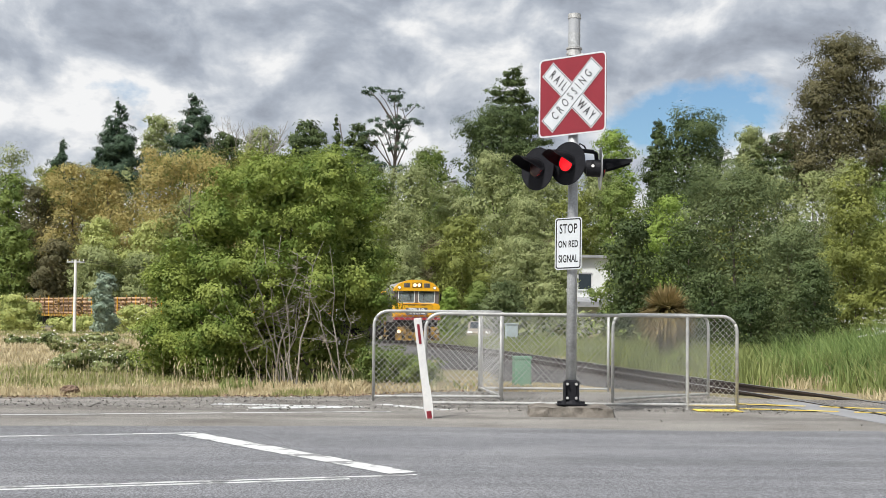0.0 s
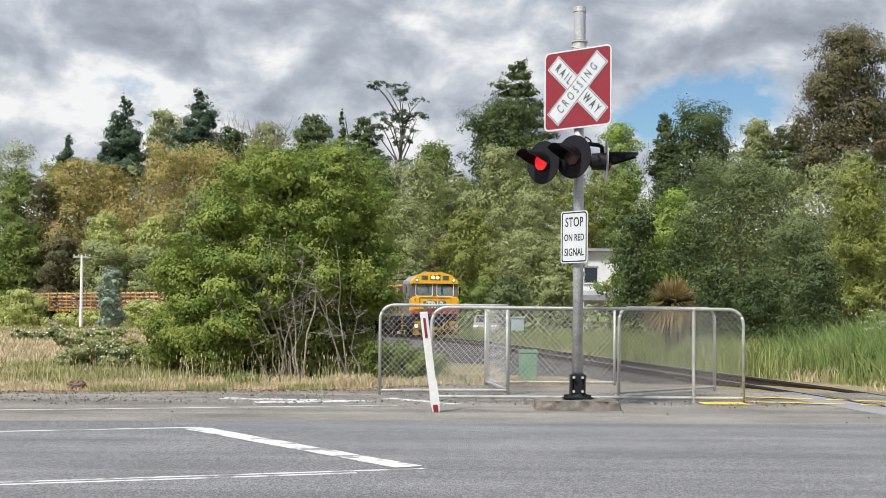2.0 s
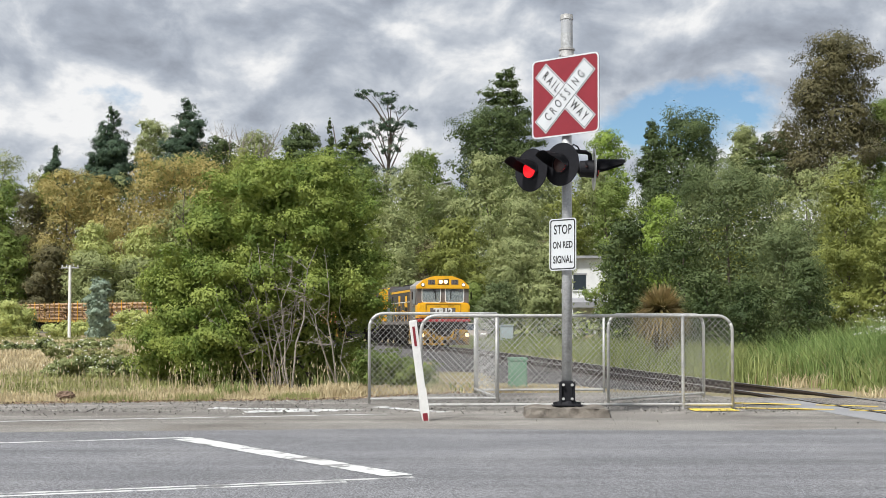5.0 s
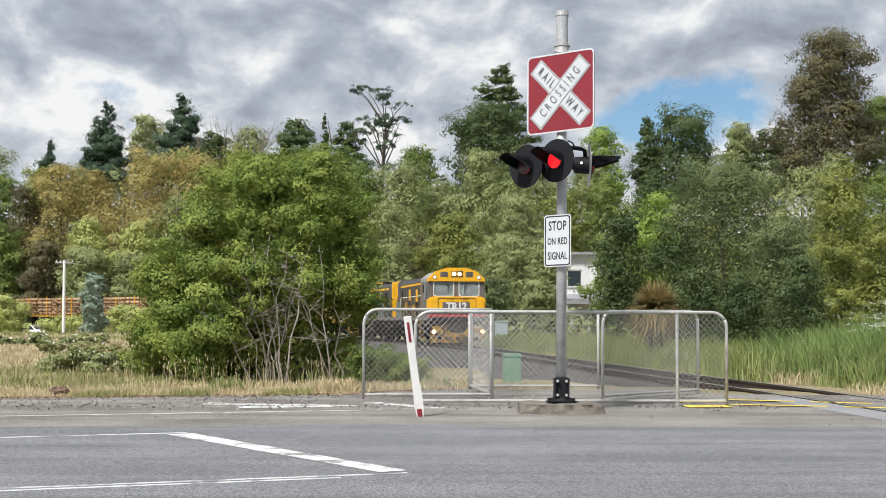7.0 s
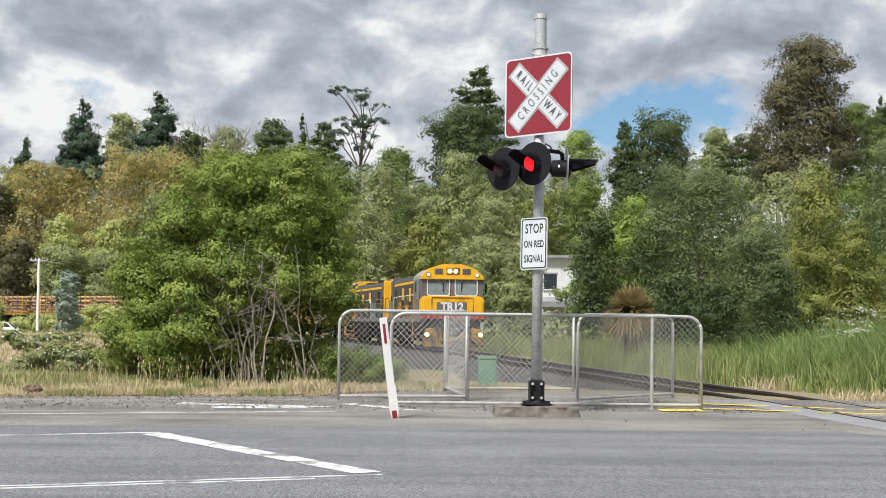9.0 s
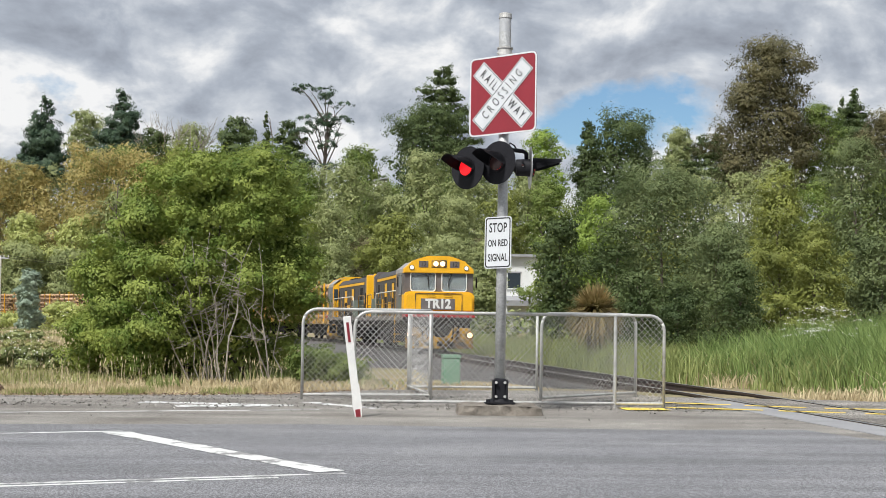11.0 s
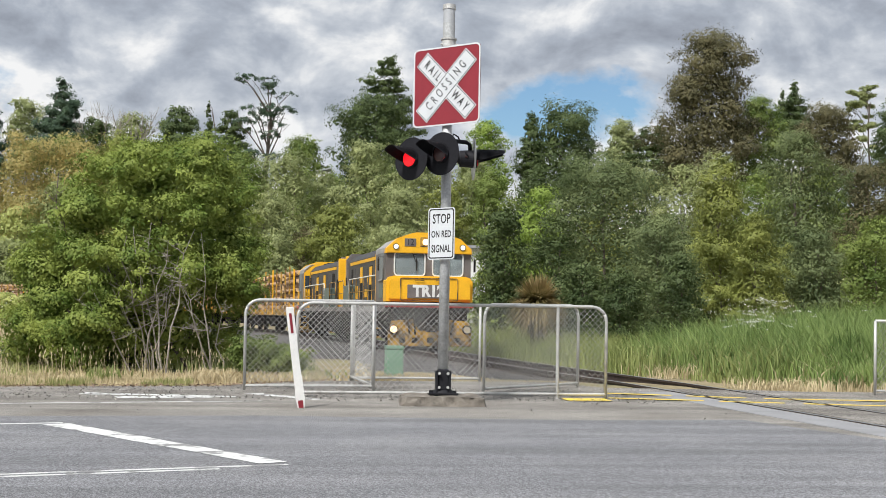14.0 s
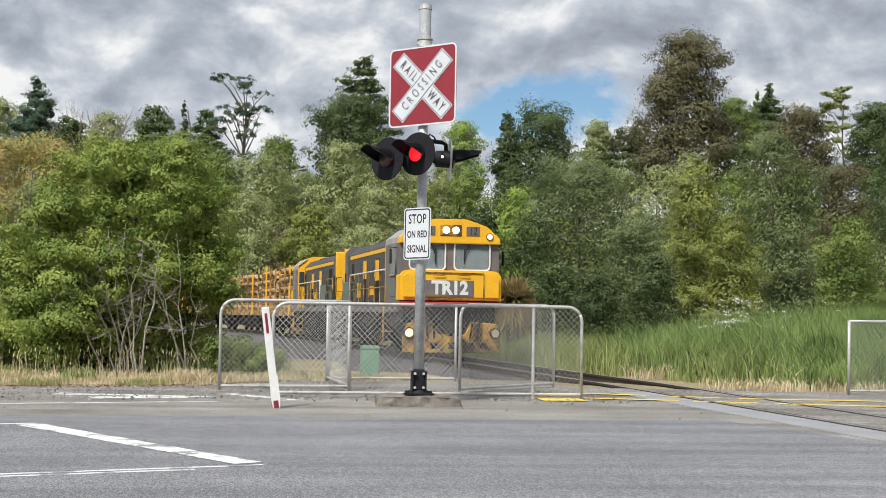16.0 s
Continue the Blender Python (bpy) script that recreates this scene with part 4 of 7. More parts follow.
def crown_points(lobes, n, rng, clumps=10, shell=0.5, fuzz=0.2):
    """Leaves over puffs that sit on the lobes: places, outward ways, and the puffs."""
    A = np.array(lobes)
    w = A[:, 3] * (A[:, 3] + A[:, 4])
    cl = []
    for (x, y, z, r, rz), k in zip(lobes, np.maximum(4, (clumps * len(lobes) * w / w.sum())).astype(int)):
        u = unit(rng, k)
        u[:, 2] = np.where(rng.random(k) < 0.7, np.abs(u[:, 2]), u[:, 2])
        q = shell + (1 - shell) * rng.random((k, 1)) ** 0.5
        c = np.array([x, y, z]) + u * q * np.array([r, r, rz])
        cl.append(np.concatenate([c, u, min(r, rz * 1.4) * rng.uniform(0.75, 1.3, (k, 1))], 1))
    C = np.concatenate(cl)
    w = C[:, 6] ** 2
    idx = rng.choice(len(C), n, p=w / w.sum())
    v = unit(rng, n) + C[idx, 3:6] * 0.45 + np.array([0, 0, 0.45])
    v /= np.linalg.norm(v, axis=1, keepdims=True) + 1e-9
    rad = C[idx, 6:7] * fuzz * 1.5 * np.where(rng.random((n, 1)) < 0.12, rng.uniform(1.0, 1.7, (n, 1)), rng.uniform(0.55, 1.05, (n, 1)))
    P = C[idx, :3] + v * rad * np.array([1, 1, 0.72])
    O = v * 0.65 + C[idx, 3:6] * 0.95 + np.array([0, 0, 0.05])
    return P, O, C


def shell_points(lobes, n, rng):
    """Places near the surfaces of lobes, and the ways outward."""
    A = np.array(lobes)
    w = A[:, 3] * (A[:, 3] + A[:, 4])
    j = rng.choice(len(A), n, p=w / w.sum())
    u = unit(rng, n)
    r = A[j][:, [3, 3, 4]]
    return A[j, :3] + u * r * rng.uniform(0.8, 1.1, (n, 1)), u


def limb_bm(H, W, crown, lobes, rng, r0, many=7, lean=0.0):
    bm = bmesh.new()
    pts = []
    k = 7
    x = y = 0.0
    top = H * 0.86
    for i in range(k + 1):
        pts.append(Vector((x, y, -0.3 + (top + 0.3) * i / k)))
        x += rng.normal(0, 0.012) * H + lean * H / k
        y += rng.normal(0, 0.012) * H
    for i in range(k):
        rod(bm, pts[i], pts[i + 1], r0 * (1 - 0.8 * i / k), r0 * (1 - 0.8 * (i + 1) / k), 8, False)
    for j in rng.permutation(len(lobes))[:many]:
        lx, ly, lz, lr, _ = lobes[j]
        zs = max(crown * H * 0.7, lz - abs(lr) * 1.3 - 0.1 * H)
        f = min(max((zs + 0.3) / (top + 0.3), 0.02), 0.98) * k
        i = int(f)
        a = pts[i].lerp(pts[i + 1], f - i)
        b = Vector((lx, ly, lz))
        m = a.lerp(b, 0.55) + Vector((rng.normal(0, 0.02) * W, rng.normal(0, 0.02) * W, 0.03 * H))
        rr = r0 * 0.42 * (1 - 0.6 * f / k)
        rod(bm, a, m, rr, rr * 0.65, 6, False)
        rod(bm, m, b, rr * 0.65, rr * 0.25, 6, False)
        for _ in range(3):
            e = b + Vector(unit(rng, 1)[0]) * lr * 0.8
            rod(bm, m.lerp(b, rng.uniform(0.3, 0.95)), e, rr * 0.28, rr * 0.08, 4, False)
    return bm


def tree(u, v_top, dist, w, leaf, shape, label, seed, crown=0.06, n=5000, size=None, category="tree", bark=None, shell=0.55, fuzz=0.34, clumps=8, name="tree", many=7, aspect=0.55, trunk=None, lift=0.0, dense=0.92, core=0.24):
    """A tree on the bearing u (tan of the angle from north, in thousandths), its top at the rise v_top, dist metres away."""
    rng = np.random.default_rng(seed)
    x = u / 1000 * dist
    z = float(land(x, dist)) + lift
    H = 1.41 + v_top / 1000 * dist - z
    W = w / 1000 * dist
    lobes = lobes_for(shape, H, W, crown, rng)
    th = thing(name, label, category, pose(x, dist, z, 0, 0, 0))
    part("trunk", limb_bm(H, W, crown, lobes, rng, trunk or max(0.05, H * 0.012), many), bark or M_BARK, th)
    size = size or dist * 0.0015
    far = dist > 90
    n = int(n * dense * (1.5 if shape == "cone" else 1.0) * (1.5 if far else 0.95))
    P, O, _ = crown_points(lobes, n, rng, clumps, shell, fuzz)
    if leaf in ("gum", "grey", "brown", "pine", "orange"):
        size, aspect = size * 1.25, 0.33
    S = size * rng.uniform(0.55, 1.4, n)
    asp = np.full((n, 1), aspect)
    if core:
        # coarser leaves deep in the crown, so that it is not seen through
        mass = [(a, b, c, r * 0.52, rz * 0.52) for a, b, c, r, rz in lobes]
        if shape in ENVELOPE:
            D = H * (1 - crown)
            mass += [(0, 0, crown * H + D * f, W * 0.33 * envelope(shape, f), D * 0.12) for f in (0.08, 0.2, 0.33, 0.46, 0.6, 0.74, 0.86)]
        k = int(n * 0.6)
        P2, O2 = shell_points(mass, k, rng)
        P, O = np.concatenate([P, P2]), np.concatenate([O, O2])
        S = np.concatenate([S, dist * 0.0015 * rng.uniform(1.1, 1.8, k)])
        asp = np.concatenate([asp, np.full((k, 1), 0.7)])
    me = leaf_mesh("crown", P, O, S, LEAF[leaf], rng, asp, loose=0.26, tri=far)
    ob = new("crown", me)
    ob.parent = th
    return th


def T(px, top, dist, wpx, *rest, **kw):
    """Bearing and rise from the opening view: px across, top above the skyline of the eye."""
    return tree((px - 784) / 2.6, (552 - top + (px - 784) * 0.0105) / 2.6, dist, wpx / 2.6, *rest, **kw)


# skyline on the hill
T(105, 245, 235, 78, "pine", "cone", "dark spreading pine on the skyline", 101, n=5000, crown=0.6, size=0.36, core=0.5, shell=0.3)
T(205, 183, 228, 112, "pine", "cone", "tall dark conifer on the skyline", 102, n=9000, crown=0.6, size=0.36, core=0.5, shell=0.3)
T(170, 262, 226, 60, "pine", "cone", "dark conifer on the skyline", 131, n=3500, crown=0.6, size=0.34, core=0.5, shell=0.3)
T(275, 205, 240, 85, "gum", "round", "pale open gum tree on the skyline", 103, n=3500, bark=M_BARK_PALE, crown=0.62)
T(340, 166, 228, 125, "pine", "cone", "tall dark conifer with a pointed top on the skyline", 104, n=9500, crown=0.6, size=0.36, core=0.5, shell=0.3)
T(395, 235, 225, 90, "dark", "round", "dark broadleaf tree on the hill", 105, crown=0.45)
T(455, 232, 230, 110, "gum", "round", "green tree on the hill with bare twigs", 106, many=14, crown=0.45)
T(540, 213, 225, 95, "dark", "round", "round dark cypress on the skyline", 107, n=6500, crown=0.45)
T(592, 204, 232, 34, "dark", "cone", "small pointed conifer on the skyline", 108, n=2000, crown=0.6, size=0.32, core=0.5, shell=0.3)
T(635, 218, 222, 110, "dark", "layer", "dark spreading pine on the hill", 109, n=6000, crown=0.55)
T(690, 150, 215, 150, "pine", "open", "half-bare old pine with a broken top", 110, n=5200, many=22, clumps=9, core=0, crown=0.52, trunk=0.5, fuzz=0.3, bark=M_BARK, size=0.28)
T(760, 268, 215, 130, "mid", "round", "green broadleaf tree on the hill", 111, crown=0.45)
T(905, 119, 225, 150, "dark", "layer", "tall layered cedar on the skyline", 112, n=8000, crown=0.55)
T(880, 192, 205, 180, "dark", "round", "large dark oak on the hill", 113, n=9500, crown=0.45)
T(1085, 232, 160, 110, "bright", "tall", "bright green poplar behind the signal", 114, n=5200, crown=0.4)
T(1225, 207, 170, 170, "dark", "round", "dark broad tree on the hill", 115, n=8500, crown=0.45)
T(1165, 214, 172, 60, "dark", "tall", "dark narrow tree on the hill", 116, n=2800, crown=0.4)
T(1330, 228, 180, 90, "gum", "round", "pale green tree on the hill", 117, crown=0.45)
T(1390, 236, 160, 170, "dark", "layer", "dark layered tree on the hill", 118, n=7000, crown=0.55)
T(1488, 66, 150, 205, "brown", "dome", "tall brown-green eucalypt above the wood", 119, n=19000, bark=M_BARK_PALE, fuzz=0.32, crown=0.36, clumps=9, shell=0.5, size=0.25, core=0.3)
T(1580, 185, 155, 130, "mid", "round", "green tree behind the eucalypt", 120, n=6000, crown=0.45)
T(1648, 148, 170, 90, "dark", "cone", "dark twin-topped conifer on the skyline", 121, n=5500, crown=0.6, size=0.27, core=0.5, shell=0.3)
T(1625, 165, 172, 60, "dark", "cone", "dark pointed conifer on the skyline", 132, n=3000, crown=0.6, size=0.27, core=0.5, shell=0.3)
T(1778, 147, 190, 100, "gum", "open", "pale umbrella-shaped tree on the skyline", 122, n=4200, crown=0.5)
T(1710, 196, 150, 150, "brown", "round", "brownish tree on the hill", 123, n=7000, crown=0.45)
T(1850, 190, 140, 150, "dark", "round", "dark green tree on the hill", 124, n=7500, crown=0.45)
T(1960, 180, 150, 200, "dark", "round", "dark green tree on the hill", 125, n=6000, crown=0.45)
# the left-hand hillside
T(15, 305, 215, 110, "mid", "round", "dense green tree on the hillside", 140, n=6500)
T(-90, 300, 215, 150, "mid", "round", "dense green tree on the hillside", 141, n=5000)
T(125, 290, 212, 190, "orange", "round", "rust-coloured tree on the hillside", 142, n=8000, shell=0.4)
T(60, 330, 208, 100, "brown", "round", "brownish tree on the hillside", 148, n=5000)
T(190, 300, 210, 90, "orange", "round", "rust-coloured tree on the hillside", 143, n=4500)
T(275, 270, 208, 180, "orange", "round", "orange-tinged gum tree on the hillside", 144, n=6500, bark=M_BARK_PALE)
T(372, 273, 206, 230, "orange", "round", "yellow-orange tree on the hillside", 145, n=7500, bark=M_BARK_PALE)
T(440, 262, 205, 130, "olive", "round", "olive-green tree on the hillside", 146, n=6500)
T(175, 388, 202, 120, "yellow", "round", "pale yellow-green tree on the hillside", 147, n=6000)
T(265, 392, 200, 140, "yellow", "round", "pale yellow-green tree on the hillside", 149, n=7000)
T(330, 350, 200, 110, "gum", "round", "grey-green tree on the hillside", 150, n=5000)
T(100, 430, 200, 110, "brown", "bush", "brown-green bush on the hillside", 151, n=5000, category="bush", name="bush", crown=0.05)
T(20, 400, 203, 120, "mid", "bush", "green bush on the hillside", 152, n=6000, category="bush", name="bush", crown=0.05)
T(175, 440, 196, 130, "gum", "bush", "grey-green bush at the foot of the hill", 153, n=6000, category="bush", name="bush", crown=0.05)
T(260, 450, 196, 130, "gum", "bush", "grey-green bush at the foot of the hill", 154, n=6000, category="bush", name="bush", crown=0.05)
T(-60, 430, 200, 140, "mid", "bush", "green bush on the hillside", 155, n=4000, category="bush", name="bush", crown=0.05)
T(350, 430, 185, 150, "mid", "bush", "green bush at the foot of the hill", 156, n=5000, category="bush", name="bush", crown=0.05)
T(30, 527, 165, 110, "yellow", "bush", "green bush by the railway", 157, n=3500, category="bush", name="bush", crown=0.05)
# the middle of the wood
T(560, 262, 185, 170, "mid", "round", "green tree in the wood", 160, n=7000)
T(480, 290, 180, 140, "olive", "round", "olive tree in the wood", 161, n=5500)
T(650, 300, 180, 130, "mid", "round", "green tree in the wood", 162, n=6000)
T(730, 298, 175, 140, "gum", "round", "grey-green gum tree in the wood", 163, n=7000)
T(800, 330, 180, 110, "gum", "round", "grey-green gum tree in the wood", 164, n=5500)
T(870, 268, 170, 150, "gum", "tall", "tall grey-green gum tree in the wood", 165, n=8000)
T(960, 280, 165, 160, "gum", "tall", "tall grey-green gum tree in the wood", 166, n=8000)
T(1060, 300, 150, 140, "gum", "tall", "tall grey-green gum tree in the wood", 167, n=7500)
T(700, 365, 150, 130, "gum", "bush", "grey-green tree in the wood", 168, n=6500, crown=0.1)
T(930, 360, 145, 150, "gum", "round", "grey-green tree in the wood", 170, n=7000, crown=0.1)
T(1010, 390, 140, 120, "brown", "bush", "brown-green tree in the wood", 171, n=5500, crown=0.1)
T(815, 388, 128, 135, "olive", "round", "yellow-olive wattle behind the track", 169, n=8500, crown=0.12)
T(715, 445, 125, 100, "gum", "bush", "grey-green bush behind the track", 172, n=5000, crown=0.05, name="bush", category="bush")
T(770, 430, 132, 90, "brown", "bush", "brown-twigged bush behind the track", 179, n=4500, crown=0.05, name="bush", category="bush")
T(935, 425, 118, 140, "gum", "bush", "grey-green bush behind the track", 173, n=7500, crown=0.05, name="bush", category="bush")
T(850, 502, 112, 75, "mid", "bush", "small green bush behind the track", 174, n=4000, crown=0.03, name="bush", category="bush")
T(795, 512, 114, 60, "bright", "bush", "small yellow-green bush behind the track", 175, n=3000, crown=0.03, name="bush", category="bush")
T(895, 500, 105, 110, "grey", "bush", "grey-green bush behind the track", 176, n=5000, crown=0.03, name="bush", category="bush")
T(975, 505, 100, 90, "gum", "bush", "grey-green bush behind the track", 177, n=4000, crown=0.03, name="bush", category="bush")
T(985, 425, 103, 95, "gum", "bush", "grey-green bush beside the white house", 180, n=4500, crown=0.05, name="bush", category="bush")
T(1102, 425, 100, 118, "mid", "bush", "green bush beside the white house", 178, n=4500, crown=0.05, name="bush", category="bush")
# the right-hand wood close to the rails
T(1115, 388, 78, 125, "dark", "round", "dark green tree beside the track", 190, n=9000, crown=0.08, fuzz=0.22)
T(1185, 350, 95, 130, "bright", "tall", "yellow-green sapling between darker trees", 191, n=6000, crown=0.2)
T(1310, 298, 68, 300, "grey", "round", "broad grey-green wattle with airy foliage", 192, n=26000, crown=0.08, clumps=9, fuzz=0.30)
T(1215, 405, 66, 150, "dark", "bush", "dark green shrub beneath the wattle", 193, n=9000, crown=0.02, name="bush", category="bush")
T(1400, 400, 62, 190, "grey", "bush", "grey-green shrub beneath the wattle", 194, n=11000, crown=0.02, name="bush", category="bush")
T(1515, 286, 56, 150, "olive", "tall", "lumpy olive-green tree with a pointed top", 195, n=16000, crown=0.06, clumps=8)
T(1580, 400, 54, 150, "olive", "bush", "olive-green bush beside the reeds", 196, n=12000, crown=0.03, clumps=8)
T(1440, 470, 52, 140, "dark", "bush", "dark shrub behind the reeds", 198, n=7000, crown=0.0, name="bush", category="bush")
T(1660, 250, 72, 190, "grey", "round", "grey-green wattle in the wood", 199, n=15000, crown=0.1, clumps=8)
T(1790, 300, 66, 150, "brown", "round", "brown-leaved tree in the wood", 200, n=9000, crown=0.1)
T(1690, 420, 56, 170, "grey", "bush", "grey-green bush beside the reeds", 201, n=11000, crown=0.02, name="bush", category="bush")
T(1800, 395, 50, 180, "mid", "bush", "green bush beside the reeds", 202, n=13000, crown=0.02, name="bush", category="bush")
T(1900, 250, 60, 200, "dark", "round", "dark green tree at the edge of the wood", 203, n=9000, crown=0.05)
T(1260, 480, 60, 130, "dark", "bush", "dark shrub by the track", 204, n=6000, crown=0.0, name="bush", category="bush")
T(1330, 500, 54, 140, "dark", "bush", "dark shrub behind the reeds", 205, n=6500, crown=0.0, name="bush", category="bush")

# trees that fill the wood between the others
fill = random.Random(61)
for k in range(30):
    px = -60 + k * 68 + fill.uniform(-15, 15)
    leaf = fill.choice(["mid", "gum", "gum", "mid", "olive", "dark", "yellow" if px < 700 else "grey"])
    d = 222 if px < 560 else 190 if px < 1000 else 140
    T(px, (283 if px < 700 else 318 if px < 1100 else 300) + fill.uniform(-18, 26), d + fill.uniform(-6, 6), fill.uniform(110, 160), leaf, fill.choice(["round", "tall"]), {"mid": "green", "gum": "grey-green", "olive": "olive-green", "dark": "dark green", "yellow": "yellow-green", "grey": "grey-green"}[leaf] + " tree in the dense wood", 300 + k, n=4300, crown=0.05)


def bare_tree(px, top, dist, seed):
    """A leafless tree: a thin trunk that forks into rising twigs."""
    rng = np.random.default_rng(seed)
    x = (px - 784) / 2600 * dist
    z = float(land(x, dist))
    H = 1.41 + (552 - top + (px - 784) * 0.0105) / 2600 * dist - z
    th = thing("bare_tree", "leafless grey tree with thin rising twigs on the skyline", "tree", pose(x, dist, z))
    bm = bmesh.new()
    rod(bm, (0, 0, -0.3), (0, 0, H * 0.68), 0.22, 0.14, 7)
    part("trunk", bm, M_BARK_PALE, th)

    def fork(bm, a, way, length, r, depth):
        b = a + way * length
        rod(bm, a, b, r, r * 0.6, 5, False)
        if depth:
            for _ in range(3):
                w = (way + Vector(rng.normal(0, 0.38, 3)) + Vector((0, 0, 0.15))).normalized()
                fork(bm, a.lerp(b, rng.uniform(0.55, 1.0)), w, length * rng.uniform(0.55, 0.8), r * 0.6, depth - 1)

    for side in (-1, -0.3, 0.6, 1):
        bm = bmesh.new()
        fork(bm, Vector((0, 0, H * rng.uniform(0.6, 0.68))), Vector((side * 0.45, rng.normal(0, 0.2), 1)).normalized(), H * 0.15, 0.11, 3)
        part("branch", bm, M_BARK_PALE, th)


bare_tree(402, 203, 226, 71)
bare_tree(462, 208, 226, 72)


def scatter(name, label, pts, heights, material, rng, width=0.02, bend=0.35, blades=1, category="grass", kind="stuff", seg=2):
    """Upright bent blades, one island each."""
    n = len(pts)
    a = rng.uniform(0, 6.283, n)
    side = np.stack([np.cos(a), np.sin(a), np.zeros(n)], 1)
    b = rng.uniform(0, 6.283, n)
    lean = np.stack([np.cos(b), np.sin(b), np.zeros(n)], 1) * (rng.uniform(0.2, 1, (n, 1)) * bend * heights[:, None])
    w = (width * rng.uniform(0.6, 1.4, n))[:, None]
    up = np.array([0, 0, 1.0]) * heights[:, None]
    p0, p1 = pts - side * w * 0.5, pts + side * w * 0.5
    q0, q1 = pts + up * 0.55 + lean * 0.3 - side * w * 0.45, pts + up * 0.55 + lean * 0.3 + side * w * 0.45
    t = pts + up * (1 - 0.25 * bend) + lean
    V = np.stack([p0, p1, q1, q0, t], 1).reshape(-1, 3)
    k = np.arange(n) * 5
    quads = np.stack([k, k + 1, k + 2, k + 3], 1)
    tris = np.stack([k + 3, k + 2, k + 4], 1)
    me = bpy.data.meshes.new(name)
    me.vertices.add(5 * n)
    me.vertices.foreach_set("co", V.astype(np.float32).ravel())
    loops = np.concatenate([quads, tris], 1).ravel().astype(np.int32)
    me.loops.add(7 * n)
    me.loops.foreach_set("vertex_index", loops)
    me.polygons.add(2 * n)
    st = np.stack([np.arange(n) * 7, np.arange(n) * 7 + 4], 1).ravel().astype(np.int32)
    me.polygons.foreach_set("loop_start", st)
    me.polygons.foreach_set("loop_total", np.tile(np.array([4, 3], np.int32), n))
    me.materials.append(material)
    me.update(calc_edges=True)
    return tagged(new(name, me), label, category, kind=kind)


def on_land(x, y):
    return np.stack([x, y, land(x, y)], 1)


def patchy(x, y, scale, seed):
    return np.array([noise.noise((a * scale, b * scale, seed)) for a, b in zip(x, y)])


RNG = np.random.default_rng(77)


def edge_y(x):
    """The road's far edge."""
    return np.interp(x, [-60, -7, -1.6, 0.3, 4.2, 4.9, 8, 14, 60], [8, 22.7, 24, 26, 26.2, 24.6, 24.2, 24.1, 25.5])


